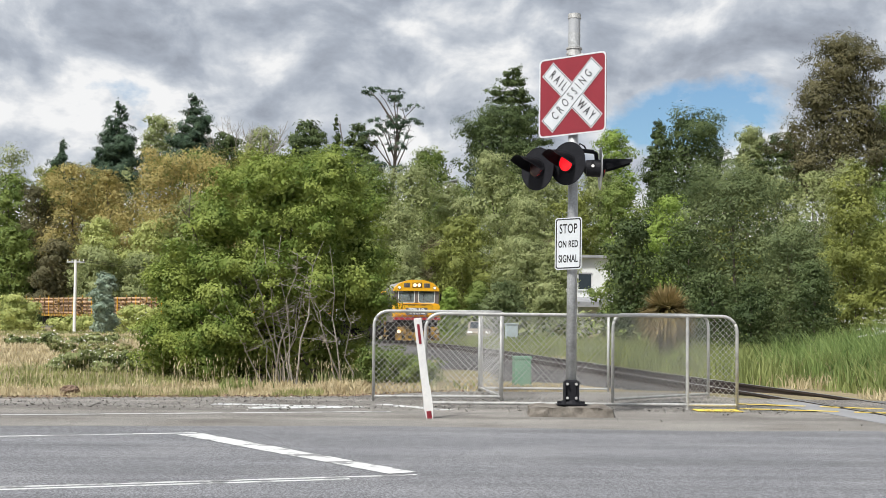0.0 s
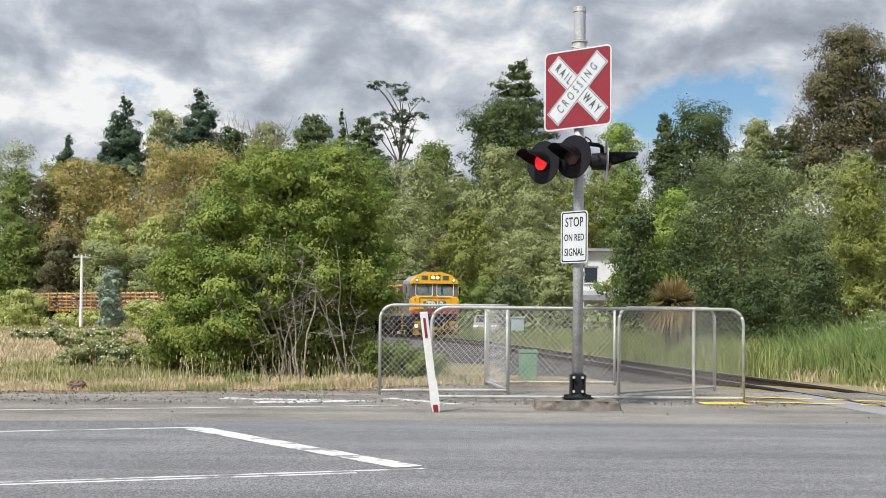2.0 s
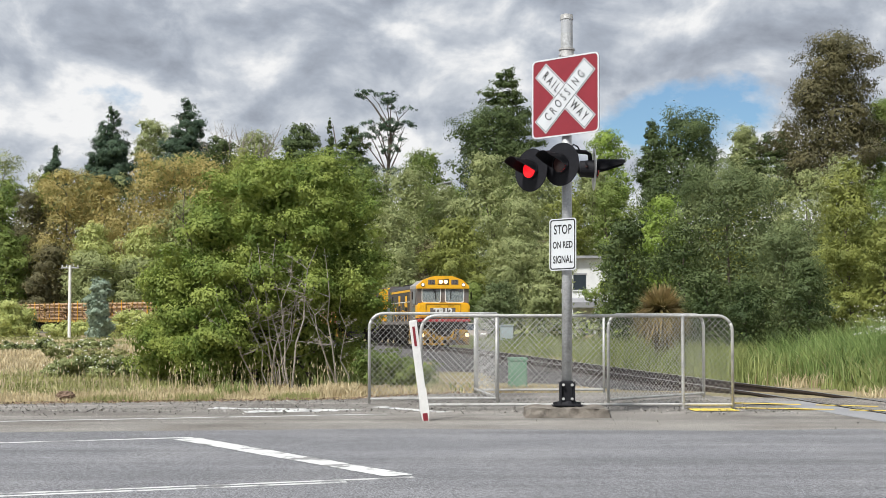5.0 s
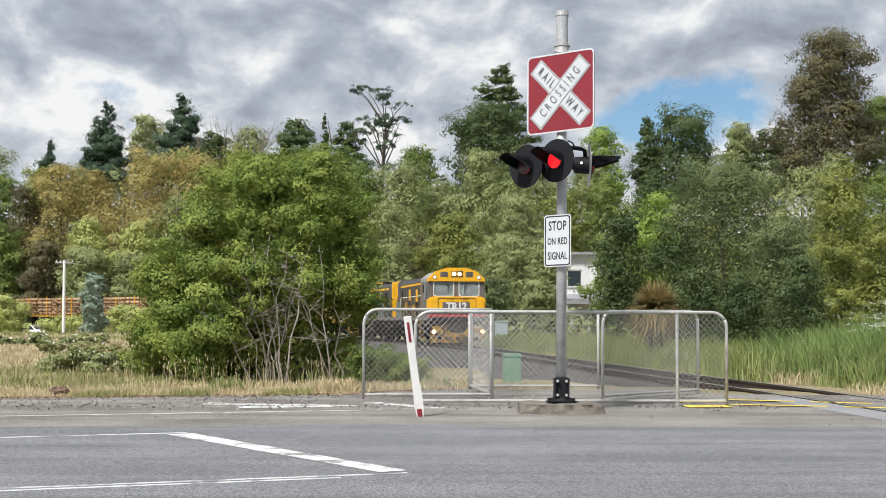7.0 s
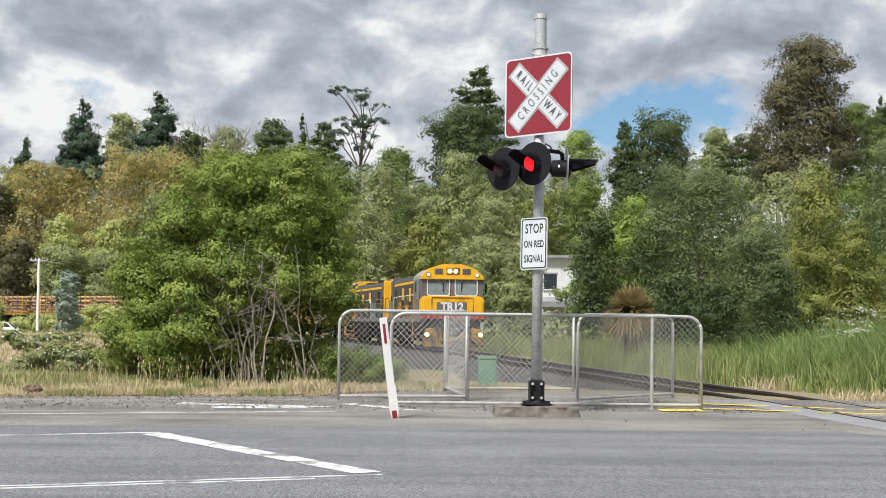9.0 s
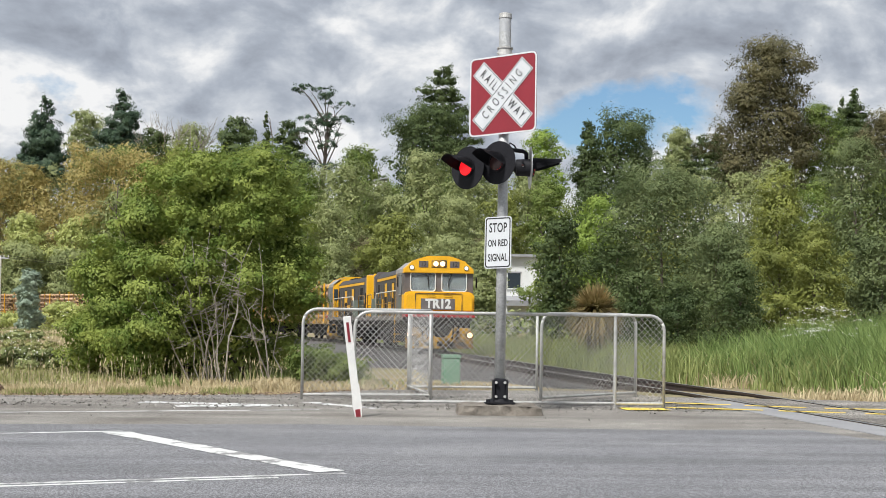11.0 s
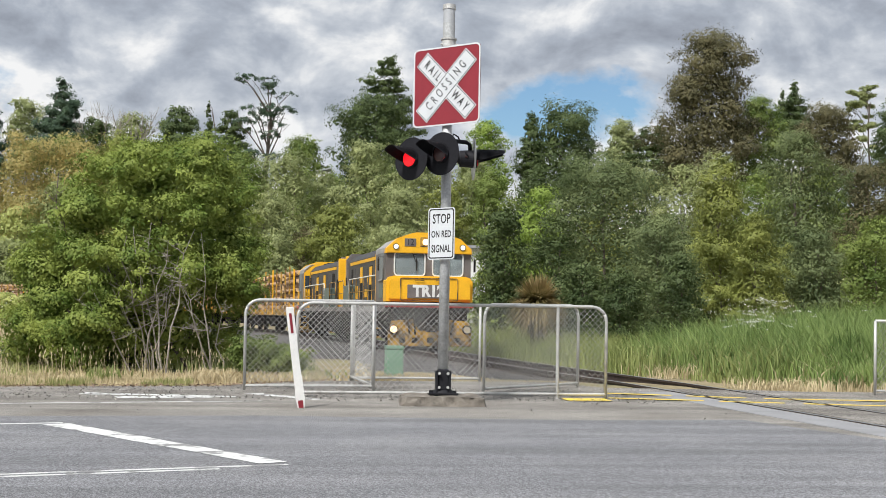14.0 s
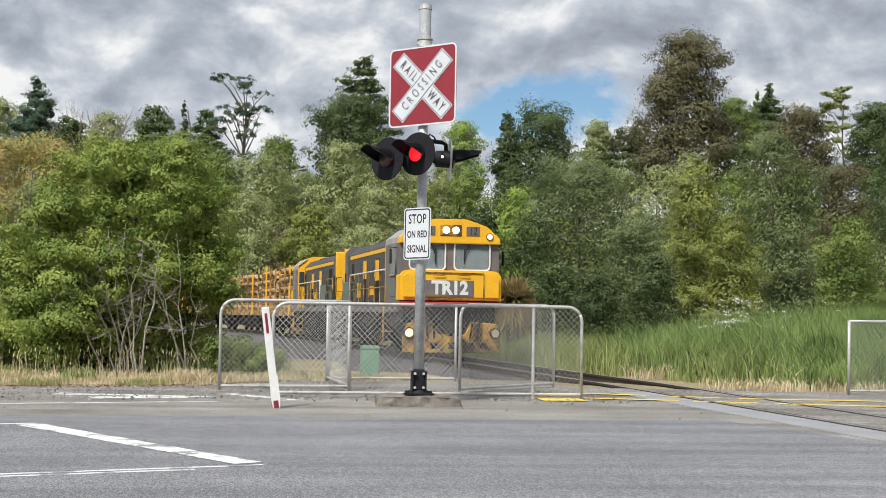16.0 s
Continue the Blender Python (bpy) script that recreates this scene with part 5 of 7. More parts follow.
def build_grass():
    r = RNG
    # left verge: dry straw with green tufts
    def strip(n, x0, x1, d0, d1, power=1.0):
        x = r.uniform(x0, x1, n)
        y = edge_y(x) + d0 + (d1 - d0) * r.random(n) ** power
        return x, y
    x, y = strip(24000, -9.5, 0.6, 0.0, 3.0, 1.2)
    keep = patchy(x, y, 0.9, 3.0) > -0.25
    scatter("dry_verge_grass", "dry straw-coloured grass along the road edge", on_land(x[keep], y[keep]), r.uniform(0.02, 0.11, keep.sum()) * (1 + 0.5 * (r.random(keep.sum()) < 0.08)) * np.clip((y[keep] - edge_y(x[keep])) * 1.0 + 0.2, 0.2, 1), LEAF["straw"], r, 0.011, 0.6)
    x, y = strip(5200, -9.5, -2.0, 0.3, 1.4)
    keep = patchy(x, y, 0.7, 9.0) > 0.05
    scatter("green_verge_grass", "green grass tufts in the verge", on_land(x[keep], y[keep]), r.uniform(0.05, 0.18, keep.sum()), LEAF["grass"], r, 0.011, 0.45)
    # seed heads
    x, y = strip(230, -9.0, -1.8, 1.0, 5)
    p = on_land(x, y)
    h = r.uniform(0.3, 0.6, len(x))
    scatter("grass_stalks", "tall pale seeding grass stalks", p, h, LEAF["straw"], r, 0.008, 0.3)
    q = p.copy()
    q[:, 2] += h * 0.92
    scatter("seed_heads", "pale seed heads on the grass", q, np.full(len(x), 0.08), LEAF["straw"], r, 0.014, 0.4)
    # field behind
    n = 50000
    y = 26 + 90 * r.random(n) ** 1.6
    x = y * r.uniform(-0.36, -0.10, n)
    keep = off_track(x, y) < -4
    x, y = x[keep], y[keep]
    pt = patchy(x, y, 0.12, 5.0)
    a = pt + r.normal(0, 0.12, len(pt)) < 0.32
    scatter("field_grass", "dry tan grass of the field", on_land(x[a], y[a]), r.uniform(0.06, 0.22, a.sum()) * np.interp(y[a], [26, 30, 36], [0.4, 0.5, 1.0]), LEAF["straw"], r, 0.0006 * y[a], 0.75)
    a = ~a
    scatter("field_green_grass", "green grass patches in the field", on_land(x[a], y[a]), r.uniform(0.12, 0.32, a.sum()) * np.interp(y[a], [26, 30, 36], [0.4, 0.5, 1.0]), LEAF["grass"], r, 0.0006 * y[a], 0.75)
    # both sides of the track
    n = 34000
    s = s_at(27) + (s_at(100) - s_at(27)) * r.random(n) ** 1.4
    d = np.where(r.random(n) < 0.4, r.uniform(-10, -5.4, n), r.uniform(2.2, 8, n))
    P = np.array([tuple(side_points(a, b)) for a, b in zip(s, d)])
    P = on_land(P[:, 0], P[:, 1])
    a = patchy(P[:, 0], P[:, 1], 0.3, 2.0) + r.normal(0, 0.1, n) < np.where(d > 0, -0.38, 0.02)
    scatter("trackside_dry_grass", "dry grass beside the railway", P[a], r.uniform(0.12, 0.45, a.sum()) * np.where((d[a] < 0) & (P[a, 1] < 38), 0.3, 1.0), LEAF["straw"], r, 0.022, 0.6)
    scatter("trackside_grass", "green grass beside the railway", P[~a], r.uniform(0.2, 0.55, (~a).sum()) * np.where(d[~a] > 2.6, 2.0, 0.6), LEAF["verge"], r, 0.024, 0.6)
    # gap between bush and barrier
    x = r.uniform(-2.2, 3.0, 9000)
    y = r.uniform(25.0, 28.5, 9000)
    k = (off_track(x, y) < -3.6) & (y > edge_y(x) + 0.05)
    scatter("short_dry_grass", "short dry grass beside the path", on_land(x[k], y[k]), r.uniform(0.05, 0.22, k.sum()), LEAF["straw"], r, 0.02, 0.6)
    # reed bed past the rails
    n = 60000
    y = 25.2 + 15 * r.random(n) ** 1.2
    x = np.where(True, 8.2 + (y - 25) * 0.02 + r.random(n) * (9 + (y - 25) * 0.75), 0)
    k = (off_track(x, y) > 2.6 + 1.0 * r.random(n))
    x, y = x[k], y[k]
    H = np.interp(off_track(x, y), [2.5, 4.5, 7.0], [0.55, 1.4, 1.75]) * r.uniform(0.5, 1.15, len(x)) * np.interp(y, [25.2, 27, 34], [0.6, 0.95, 1.0])
    dry = r.random(len(x)) < 0.12
    scatter("reed_bed", "tall green reeds beside the rails", on_land(x[~dry], y[~dry]), H[~dry], LEAF["reed"], r, 0.022, 0.55, category="reeds")
    scatter("dead_reeds", "dead straw-coloured blades among the reeds", on_land(x[dry], y[dry]), H[dry] * 0.75, LEAF["straw"], r, 0.03, 0.8, category="reeds")
    x = r.uniform(6.6, 16, 3600)
    y = edge_y(x) + 0.2 + 1.6 * r.random(3600)
    k = off_track(x, y) > 1.2
    scatter("reed_litter", "dry reed litter at the road edge", on_land(x[k], y[k]), r.uniform(0.04, 0.30, k.sum()), LEAF["straw"], r, 0.016, 0.9)
    # litter and grit along the road edge
    n = 1700
    x = r.uniform(-9.5, 0.4, n)
    y = edge_y(x) + r.normal(0.0, 0.22, n)
    P = np.stack([x, y, np.full(n, 0.012)], 1)
    ob = new("leaf_litter", leaf_mesh("leaf_litter", P, np.tile([0, 0, 1.0], (n, 1)), r.uniform(0.02, 0.055, n), M_LITTER, r, 0.7, loose=0.35))
    tagged(ob, "reddish leaf litter along the road edge", "litter", kind="stuff")
    n = 5200
    x = r.uniform(-8, 8.5, n)
    y = edge_y(np.clip(x, -8, -1.6)) - np.abs(r.normal(0, 1.6, n)) - 0.15
    y = np.where(r.random(n) < 0.3, r.normal(21.2, 0.35, n), y)
    k = (off_track(x, y) < -1.7) & (y > 17.2)
    P = np.stack([x[k], y[k], np.full(k.sum(), 0.012)], 1)
    ob = new("grit", leaf_mesh("grit", P, np.tile([0, 0, 1.0], (len(P), 1)), r.uniform(0.012, 0.045, len(P)), M_GRIT, r, 0.8, loose=0.5))
    tagged(ob, "loose grit and gravel on the road shoulder", "gravel", kind="stuff")
    # white umbels over the reeds
    n = 90
    x, y = np.where(r.random(n) < 0.85, r.normal(9.5, 0.5, n), r.uniform(8.8, 14.5, n)), r.uniform(29.5, 33, n)
    p = on_land(x, y)
    p[:, 2] += r.uniform(1.1, 1.75, n)
    P, O = [], []
    for c in p:
        m = 9
        P.append(c + r.normal(0, 0.05, (m, 3)) * np.array([1, 1, 0.3]))
    P = np.concatenate(P)
    ob = new("white_flowers", leaf_mesh("white_flowers", P, np.tile([0, -0.3, 1.0], (len(P), 1)), r.uniform(0.012, 0.032, len(P)), M_FLOWER, r, 0.9))
    tagged(ob, "white umbel flowers above the reeds", "flowers", kind="stuff")


def thicket():
    """Leafy undergrowth that covers the hillside between the trees."""
    r = RNG
    for leaf, cnt, seed, label in (("gum", 26000, 1, "grey-green undergrowth on the hillside"), ("mid", 26000, 2, "green undergrowth on the hillside"), ("dark", 14000, 3, "dark undergrowth on the hillside")):
        m = cnt // 26
        y = 62 + 180 * r.random(m)
        x = y * r.uniform(-0.34, 0.46, m)
        k = off_track(x, y) > 9
        c = on_land(x[k], y[k])
        R = (0.8 + y[k] * 0.009)[:, None]
        j = r.integers(0, len(c), cnt)
        u = unit(r, cnt)
        u[:, 2] = np.abs(u[:, 2])
        P = c[j] + u * R[j] * r.uniform(0.7, 1.1, (cnt, 1)) * np.array([1.3, 1.3, 1.2])
        ob = new("undergrowth", leaf_mesh("undergrowth", P, u + [0, 0, 0.4], P[:, 1] * 0.0045 * r.uniform(0.6, 1.4, cnt), LEAF[leaf], r, tri=True))
        tagged(ob, label, "undergrowth", kind="stuff")


def hedge_bush():
    """The big many-stemmed bush by the road."""
    rng = np.random.default_rng(404)
    cx, cy = -3.72, 30.5
    z = float(land(cx, cy))
    th = thing("roadside_bush", "large dense green hawthorn bush with bare pale stems", "bush", pose(cx, cy, z))
    lobes = []
    hs = [0.0, 0.8, 2.0, 3.2, 4.1, 4.6]
    ws = [2.35, 2.65, 2.5, 2.15, 1.6, 0.8]
    mid = [-0.05, -0.05, 0.15, 0.45, 0.6, 0.75]
    for i in range(250):
        h = rng.uniform(0.15, 4.5)
        w = float(np.interp(h, hs, ws))
        a = i * 2.39996 + rng.uniform(-0.6, 0.6)
        q = rng.uniform(0.45, 1.0) ** 0.5
        r = rng.uniform(0.30, 0.58) * (1 - 0.06 * h)
        x = math.cos(a) * (w - r * 0.4) * q + float(np.interp(h, hs, mid))
        # bare gap of stems low in front
        if math.sin(a) < -0.1 and 0.3 < x < 2.2 and h < 1.25:
            continue
        lobes.append((x, math.sin(a) * (w - r * 0.4) * q * 0.8, h, r, r * 0.72))
    P, O, C = crown_points(lobes, 140000, rng, 13, 0.4, 0.3)
    S = rng.uniform(0.035, 0.085, len(P))
    mass = [(a, b * 0.85, c, r * 0.6, rz * 0.6) for a, b, c, r, rz in lobes]
    mass += [(0.1 + 0.15 * h, 0.35, h, float(np.interp(h, hs, ws)) * 0.55, 0.5) for h in (0.35, 0.9, 1.4, 1.9, 2.4, 3.1, 3.7)]
    P2, O2 = shell_points(mass, 26000, rng)
    P, O, S = np.concatenate([P, P2]), np.concatenate([O, O2]), np.concatenate([S, rng.uniform(0.08, 0.15, len(P2))])
    k = P[:, 2] > 0.02
    ob = new("crown", leaf_mesh("crown", P[k], O[k], S[k], LEAF["bush"], rng, 0.6, loose=0.35))
    ob.parent = th
    # long shoots with leaves that break the outline
    sp, so = [], []
    for _ in range(260):
        i = rng.integers(0, len(C))
        c, u = C[i, :3], C[i, 3:6] + np.array([0, 0, 0.7])
        u = u / np.linalg.norm(u)
        L = rng.uniform(0.25, 0.7)
        for q in np.linspace(0, 1, 16):
            sp.append(c + u * L * q + rng.normal(0, 0.02, 3))
            so.append(rng.normal(0, 1, 3))
    sp, so = np.array(sp), np.array(so)
    ob = new("outer_foliage", leaf_mesh("outer_foliage", sp, so, rng.uniform(0.04, 0.08, len(sp)), LEAF["bush"], rng, 0.5))
    ob.parent = th

    def stem(a, b, r, wob, mat_, depth=0):
        bm = bmesh.new()
        grow(bm, Vector(a), Vector(b), r, wob, depth)
        part("stem", bm, mat_, th)

    def grow(bm, a, b, r, wob, depth):
        k = 6
        pts = [a.lerp(b, i / k) + Vector((rng.normal(0, wob), rng.normal(0, wob), 0)) * (1 if 0 < i else 0) for i in range(k + 1)]
        for i in range(k):
            rod(bm, pts[i], pts[i + 1], r * (1 - 0.75 * i / k), r * (1 - 0.75 * (i + 1) / k), 6, False)
        if depth:
            for _ in range(4):
                i = rng.integers(2, k)
                d = Vector((rng.normal(0, 0.5), rng.normal(0, 0.3), rng.uniform(0.1, 0.7))) * (b - a).length * 0.35
                grow(bm, pts[i], pts[i] + d, r * 0.45, wob * 0.7, depth - 1)

    for i in range(15):
        x = rng.uniform(0.2, 2.0)
        top = (x + rng.uniform(-1.0, 0.5), rng.uniform(-2.1, -1.6), rng.uniform(1.3, 3.0))
        stem((x, rng.uniform(-1.9, -1.2), -0.1), top, rng.uniform(0.012, 0.024), 0.05, M_BARK_PALE, 2)
    for i in range(8):
        stem((rng.uniform(-1.2, 1.6), rng.uniform(-0.6, 0.6), -0.1), (rng.uniform(-1.8, 1.8), rng.uniform(-0.8, 0.8), rng.uniform(2.5, 4.0)), 0.035, 0.08, M_BARK, 2)


def shrub(x, y, w, h, leaf, label, seed, n=6000, size=0.06, flowers=0, name="shrub"):
    rng = np.random.default_rng(seed)
    z = float(land(x, y))
    th = thing(name, label, "shrub", pose(x, y, z))
    lobes = [(rng.uniform(-0.5, 0.5) * w * 0.8, rng.uniform(-0.3, 0.3) * w * 0.6, rng.uniform(0.1, 0.75) * h, min(w * 0.2, h * 0.6), h * 0.3) for _ in range(16)]
    P, O, C = crown_points(lobes, n, rng, 12, 0.4, 0.25)
    P2, O2 = shell_points([(a, b, c, r * 0.6, q * 0.6) for a, b, c, r, q in lobes], n // 3, rng)
    P, O = np.concatenate([P, P2]), np.concatenate([O, O2])
    S = np.concatenate([size * rng.uniform(0.6, 1.4, n), size * rng.uniform(1.2, 2.0, n // 3)])
    k = P[:, 2] > 0
    ob = new("foliage", leaf_mesh("foliage", P[k], O[k], S[k], LEAF[leaf], rng, 0.6))
    ob.parent = th
    bm = bmesh.new()
    for _ in range(9):
        i = rng.integers(0, len(lobes))
        rod(bm, (lobes[i][0] * 0.3, lobes[i][1] * 0.3, -0.1), lobes[i][:3], 0.03, 0.01, 5, False)
    part("stems", bm, M_BARK, th)
    if flowers:
        j = rng.integers(0, len(C), flowers)
        F = C[j, :3] + C[j, 3:6] * C[j, 6:7] * 0.4 + rng.normal(0, 0.08, (flowers, 3))
        ob = new("blossom", leaf_mesh("blossom", F, C[j, 3:6] + [0, -0.6, 0.5], size * 0.75 * rng.uniform(0.6, 1.3, flowers), M_FLOWER, rng, 0.9))
        tagged(ob, "small white blossoms")
        ob.parent = th
    return th


def cabbage_palm():
    rng = np.random.default_rng(9)
    y = 52.0
    x = (1180 - 784) / 2600 * y
    z = float(land(x, y))
    th = thing("cabbage_palm", "low shaggy palm with a drooping brownish skirt of blades", "palm", pose(x, y, z))
    bm = bmesh.new()
    rod(bm, (0, 0, -0.2), (0, 0, 1.75), 0.28, 0.22, 10)
    part("trunk", bm, M_BARK, th)
    n = 2600
    u = unit(rng, n)
    u[:, 2] = u[:, 2] * 0.7 + 0.35
    base = np.array([0, 0, 1.8]) + u * 0.15
    L = rng.uniform(0.7, 1.2, n)
    verts, faces = [], []
    for b, d, l in zip(base, u, L):
        d = d / np.linalg.norm(d)
        s = np.cross(d, [0, 0, 1.0])
        s = s / (np.linalg.norm(s) + 1e-6) * 0.03
        m = b + d * l * 0.55
        t = b + d * l + np.array([0, 0, -0.45 * l * (1 - max(d[2], 0))])
        o = len(verts)
        verts += [b - s * 0.5, b + s * 0.5, m + s, m - s, t]
        faces += [(o, o + 1, o + 2, o + 3), (o + 3, o + 2, o + 4)]
    ob = new("leaf_crown", mesh_from("leaf_crown", verts, faces, LEAF["palm"]))
    ob.parent = th


hedge_bush()
shrub(-0.75, 27.6, 1.5, 0.75, "mid", "small leafy green shrub beside the barrier", 31, 7000, 0.05)
shrub(-11.6, 45, 3.8, 0.43, "gum", "bramble thicket with white blossom in the field", 32, 9000, 0.07, 190, "bramble")
shrub(-7.2, 31.2, 2.7, 0.46, "gum", "bramble thicket with pale blossom in the grass", 33, 9000, 0.05, 200, "bramble")
shrub(-9.2, 38, 2.6, 0.34, "grass", "leafy weeds in the field", 39, 5000, 0.05, 80, "bramble")
shrub(-49.6, 172, 4.8, 3.6, "dark", "round dark bush near the far track", 34, 7000, 0.2)
shrub(-36.5, 152, 7.5, 2.6, "yellow", "pale leafy weeds below the log wagons", 35, 5000, 0.2)
shrub(-30.0, 150, 7.0, 2.7, "yellow", "pale leafy weeds below the log wagons", 36, 6000, 0.2, 160)
shrub(-53.5, 176, 7.5, 3.4, "gum", "pale green bush near the far track", 37, 6000, 0.22)
T(185, 488, 130, 56, "blue", "round", "small blue-green tree in front of the log wagons", 230, n=4500, crown=0.12, category="tree")
cabbage_palm()
thicket()
build_grass()


# ---- the train ----
M_TY = mat("loco_yellow", (0.80, 0.42, 0.015), 0.42, spread=0.08, scale=2, fine=25, bump=0.03, second=(0.55, 0.29, 0.04), second_at=(0.6, 0.8))
M_TG = mat("loco_grey", (0.13, 0.115, 0.11), 0.5, spread=0.15, scale=2, bump=0.05, second=(0.20, 0.17, 0.15), second_at=(0.5, 0.75))
M_THOOD = mat("hood_grey", (0.05, 0.047, 0.045), 0.55, spread=0.25, scale=2, bump=0.1, second=(0.035, 0.032, 0.03), second_at=(0.48, 0.7))
M_TROOF = mat("roof_grey", (0.30, 0.29, 0.28), 0.5, spread=0.15, scale=3)
M_TDARK = mat("grimy_black", (0.02, 0.018, 0.017), 0.85, spread=0.35, scale=4, bump=0.3, second=(0.06, 0.045, 0.03), second_at=(0.5, 0.75))
M_TDARK.node_tree.nodes["Principled BSDF"].inputs["Specular IOR Level"].default_value = 0.2
M_TRED = mat("buffer_red", (0.42, 0.035, 0.04), 0.5, spread=0.15, scale=4, second=(0.2, 0.06, 0.05), second_at=(0.55, 0.75))
M_TYDIRT = mat("grimy_yellow", (0.52, 0.29, 0.035), 0.6, spread=0.25, scale=4, bump=0.2, second=(0.07, 0.05, 0.03), second_at=(0.42, 0.58))
M_TGREEN = mat("box_green_grey", (0.11, 0.14, 0.12), 0.5, spread=0.12, scale=3)
M_RAILW = mat("handrail_white", (0.66, 0.65, 0.6), 0.5, spread=0.1)
M_WINFRAME = mat("window_rubber_white", (0.68, 0.68, 0.66), 0.4, spread=0.08)
# cab interior grey, lightened to include sky reflected in the windows
M_CAB_SHEEN = mat("cab_interior_sheen", (0.17, 0.185, 0.185), 0.6, spread=0.2, scale=3)
M_LAMP = mat("headlamp_glow", (1.0, 0.66, 0.33), 0.3, spread=0.02, bump=0, emit=2.6)
M_LAMP2 = mat("ditch_lamp_glow", (1.0, 0.62, 0.30), 0.3, spread=0.02, bump=0, emit=2.0)
M_DULL = mat("dull_lamp_glass", (0.45, 0.38, 0.26), 0.3, spread=0.05, bump=0)
M_MARK = mat("marker_lens", (0.75, 0.76, 0.74), 0.3, spread=0.03, bump=0, emit=0.5)
M_CARGLASS = mat("car_glass", (0.04, 0.05, 0.06), 0.1, spread=0.1, bump=0)


def glass_mat():
    m = bpy.data.materials.new("windscreen_glass")
    m.use_nodes = True
    b = m.node_tree.nodes["Principled BSDF"]
    b.inputs["Base Color"].default_value = (0.75, 0.8, 0.8, 1)
    b.inputs["Roughness"].default_value = 0.04
    b.inputs["Transmission Weight"].default_value = 1.0
    b.inputs["IOR"].default_value = 1.5
    return m


M_GLASS = glass_mat()
LOCO = 14.6


def mbox(name, parent, material, x0, x1, y0, y1, z0, z1, bevel=0.0, label=""):
    bm = bmesh.new()
    box(bm, x0, x1, y0, y1, z0, z1, bevel)
    return part(name, bm, material, parent, label)


def wheelset(parent, y, r=0.46):
    bm = bmesh.new()
    for x in (-0.57, 0.57):
        rod(bm, (x - 0.065, y, r), (x + 0.065, y, r), r, n=24)
        rod(bm, (x * 0.9 - 0.015, y, r), (x * 0.9 + 0.015, y, r), r + 0.03, n=24)
    rod(bm, (-0.95, y, r), (0.95, y, r), 0.075, n=10)
    part("wheelset", bm, M_TDARK, parent)


def bogie(th, y, axles, half):
    bm = bmesh.new()
    for x in (-0.88, 0.88):
        box(bm, x - 0.09, x + 0.09, y - half, y + half, 0.40, 0.86, 0.04)
        for a in axles:
            box(bm, x - 0.13, x + 0.13, y + a - 0.16, y + a + 0.16, 0.3, 0.66, 0.03)
        for a in (-half * 0.45, half * 0.45):
            for k in (-0.12, 0.12):
                rod(bm, (x, y + a + k, 0.3), (x, y + a + k, 0.74), 0.07, n=8)
    box(bm, -0.85, 0.85, y - 0.35, y + 0.35, 0.5, 0.95, 0.04)
    b = part("bogie", bm, M_TDARK, th)
    for a in axles:
        wheelset(b, y + a)
    return b


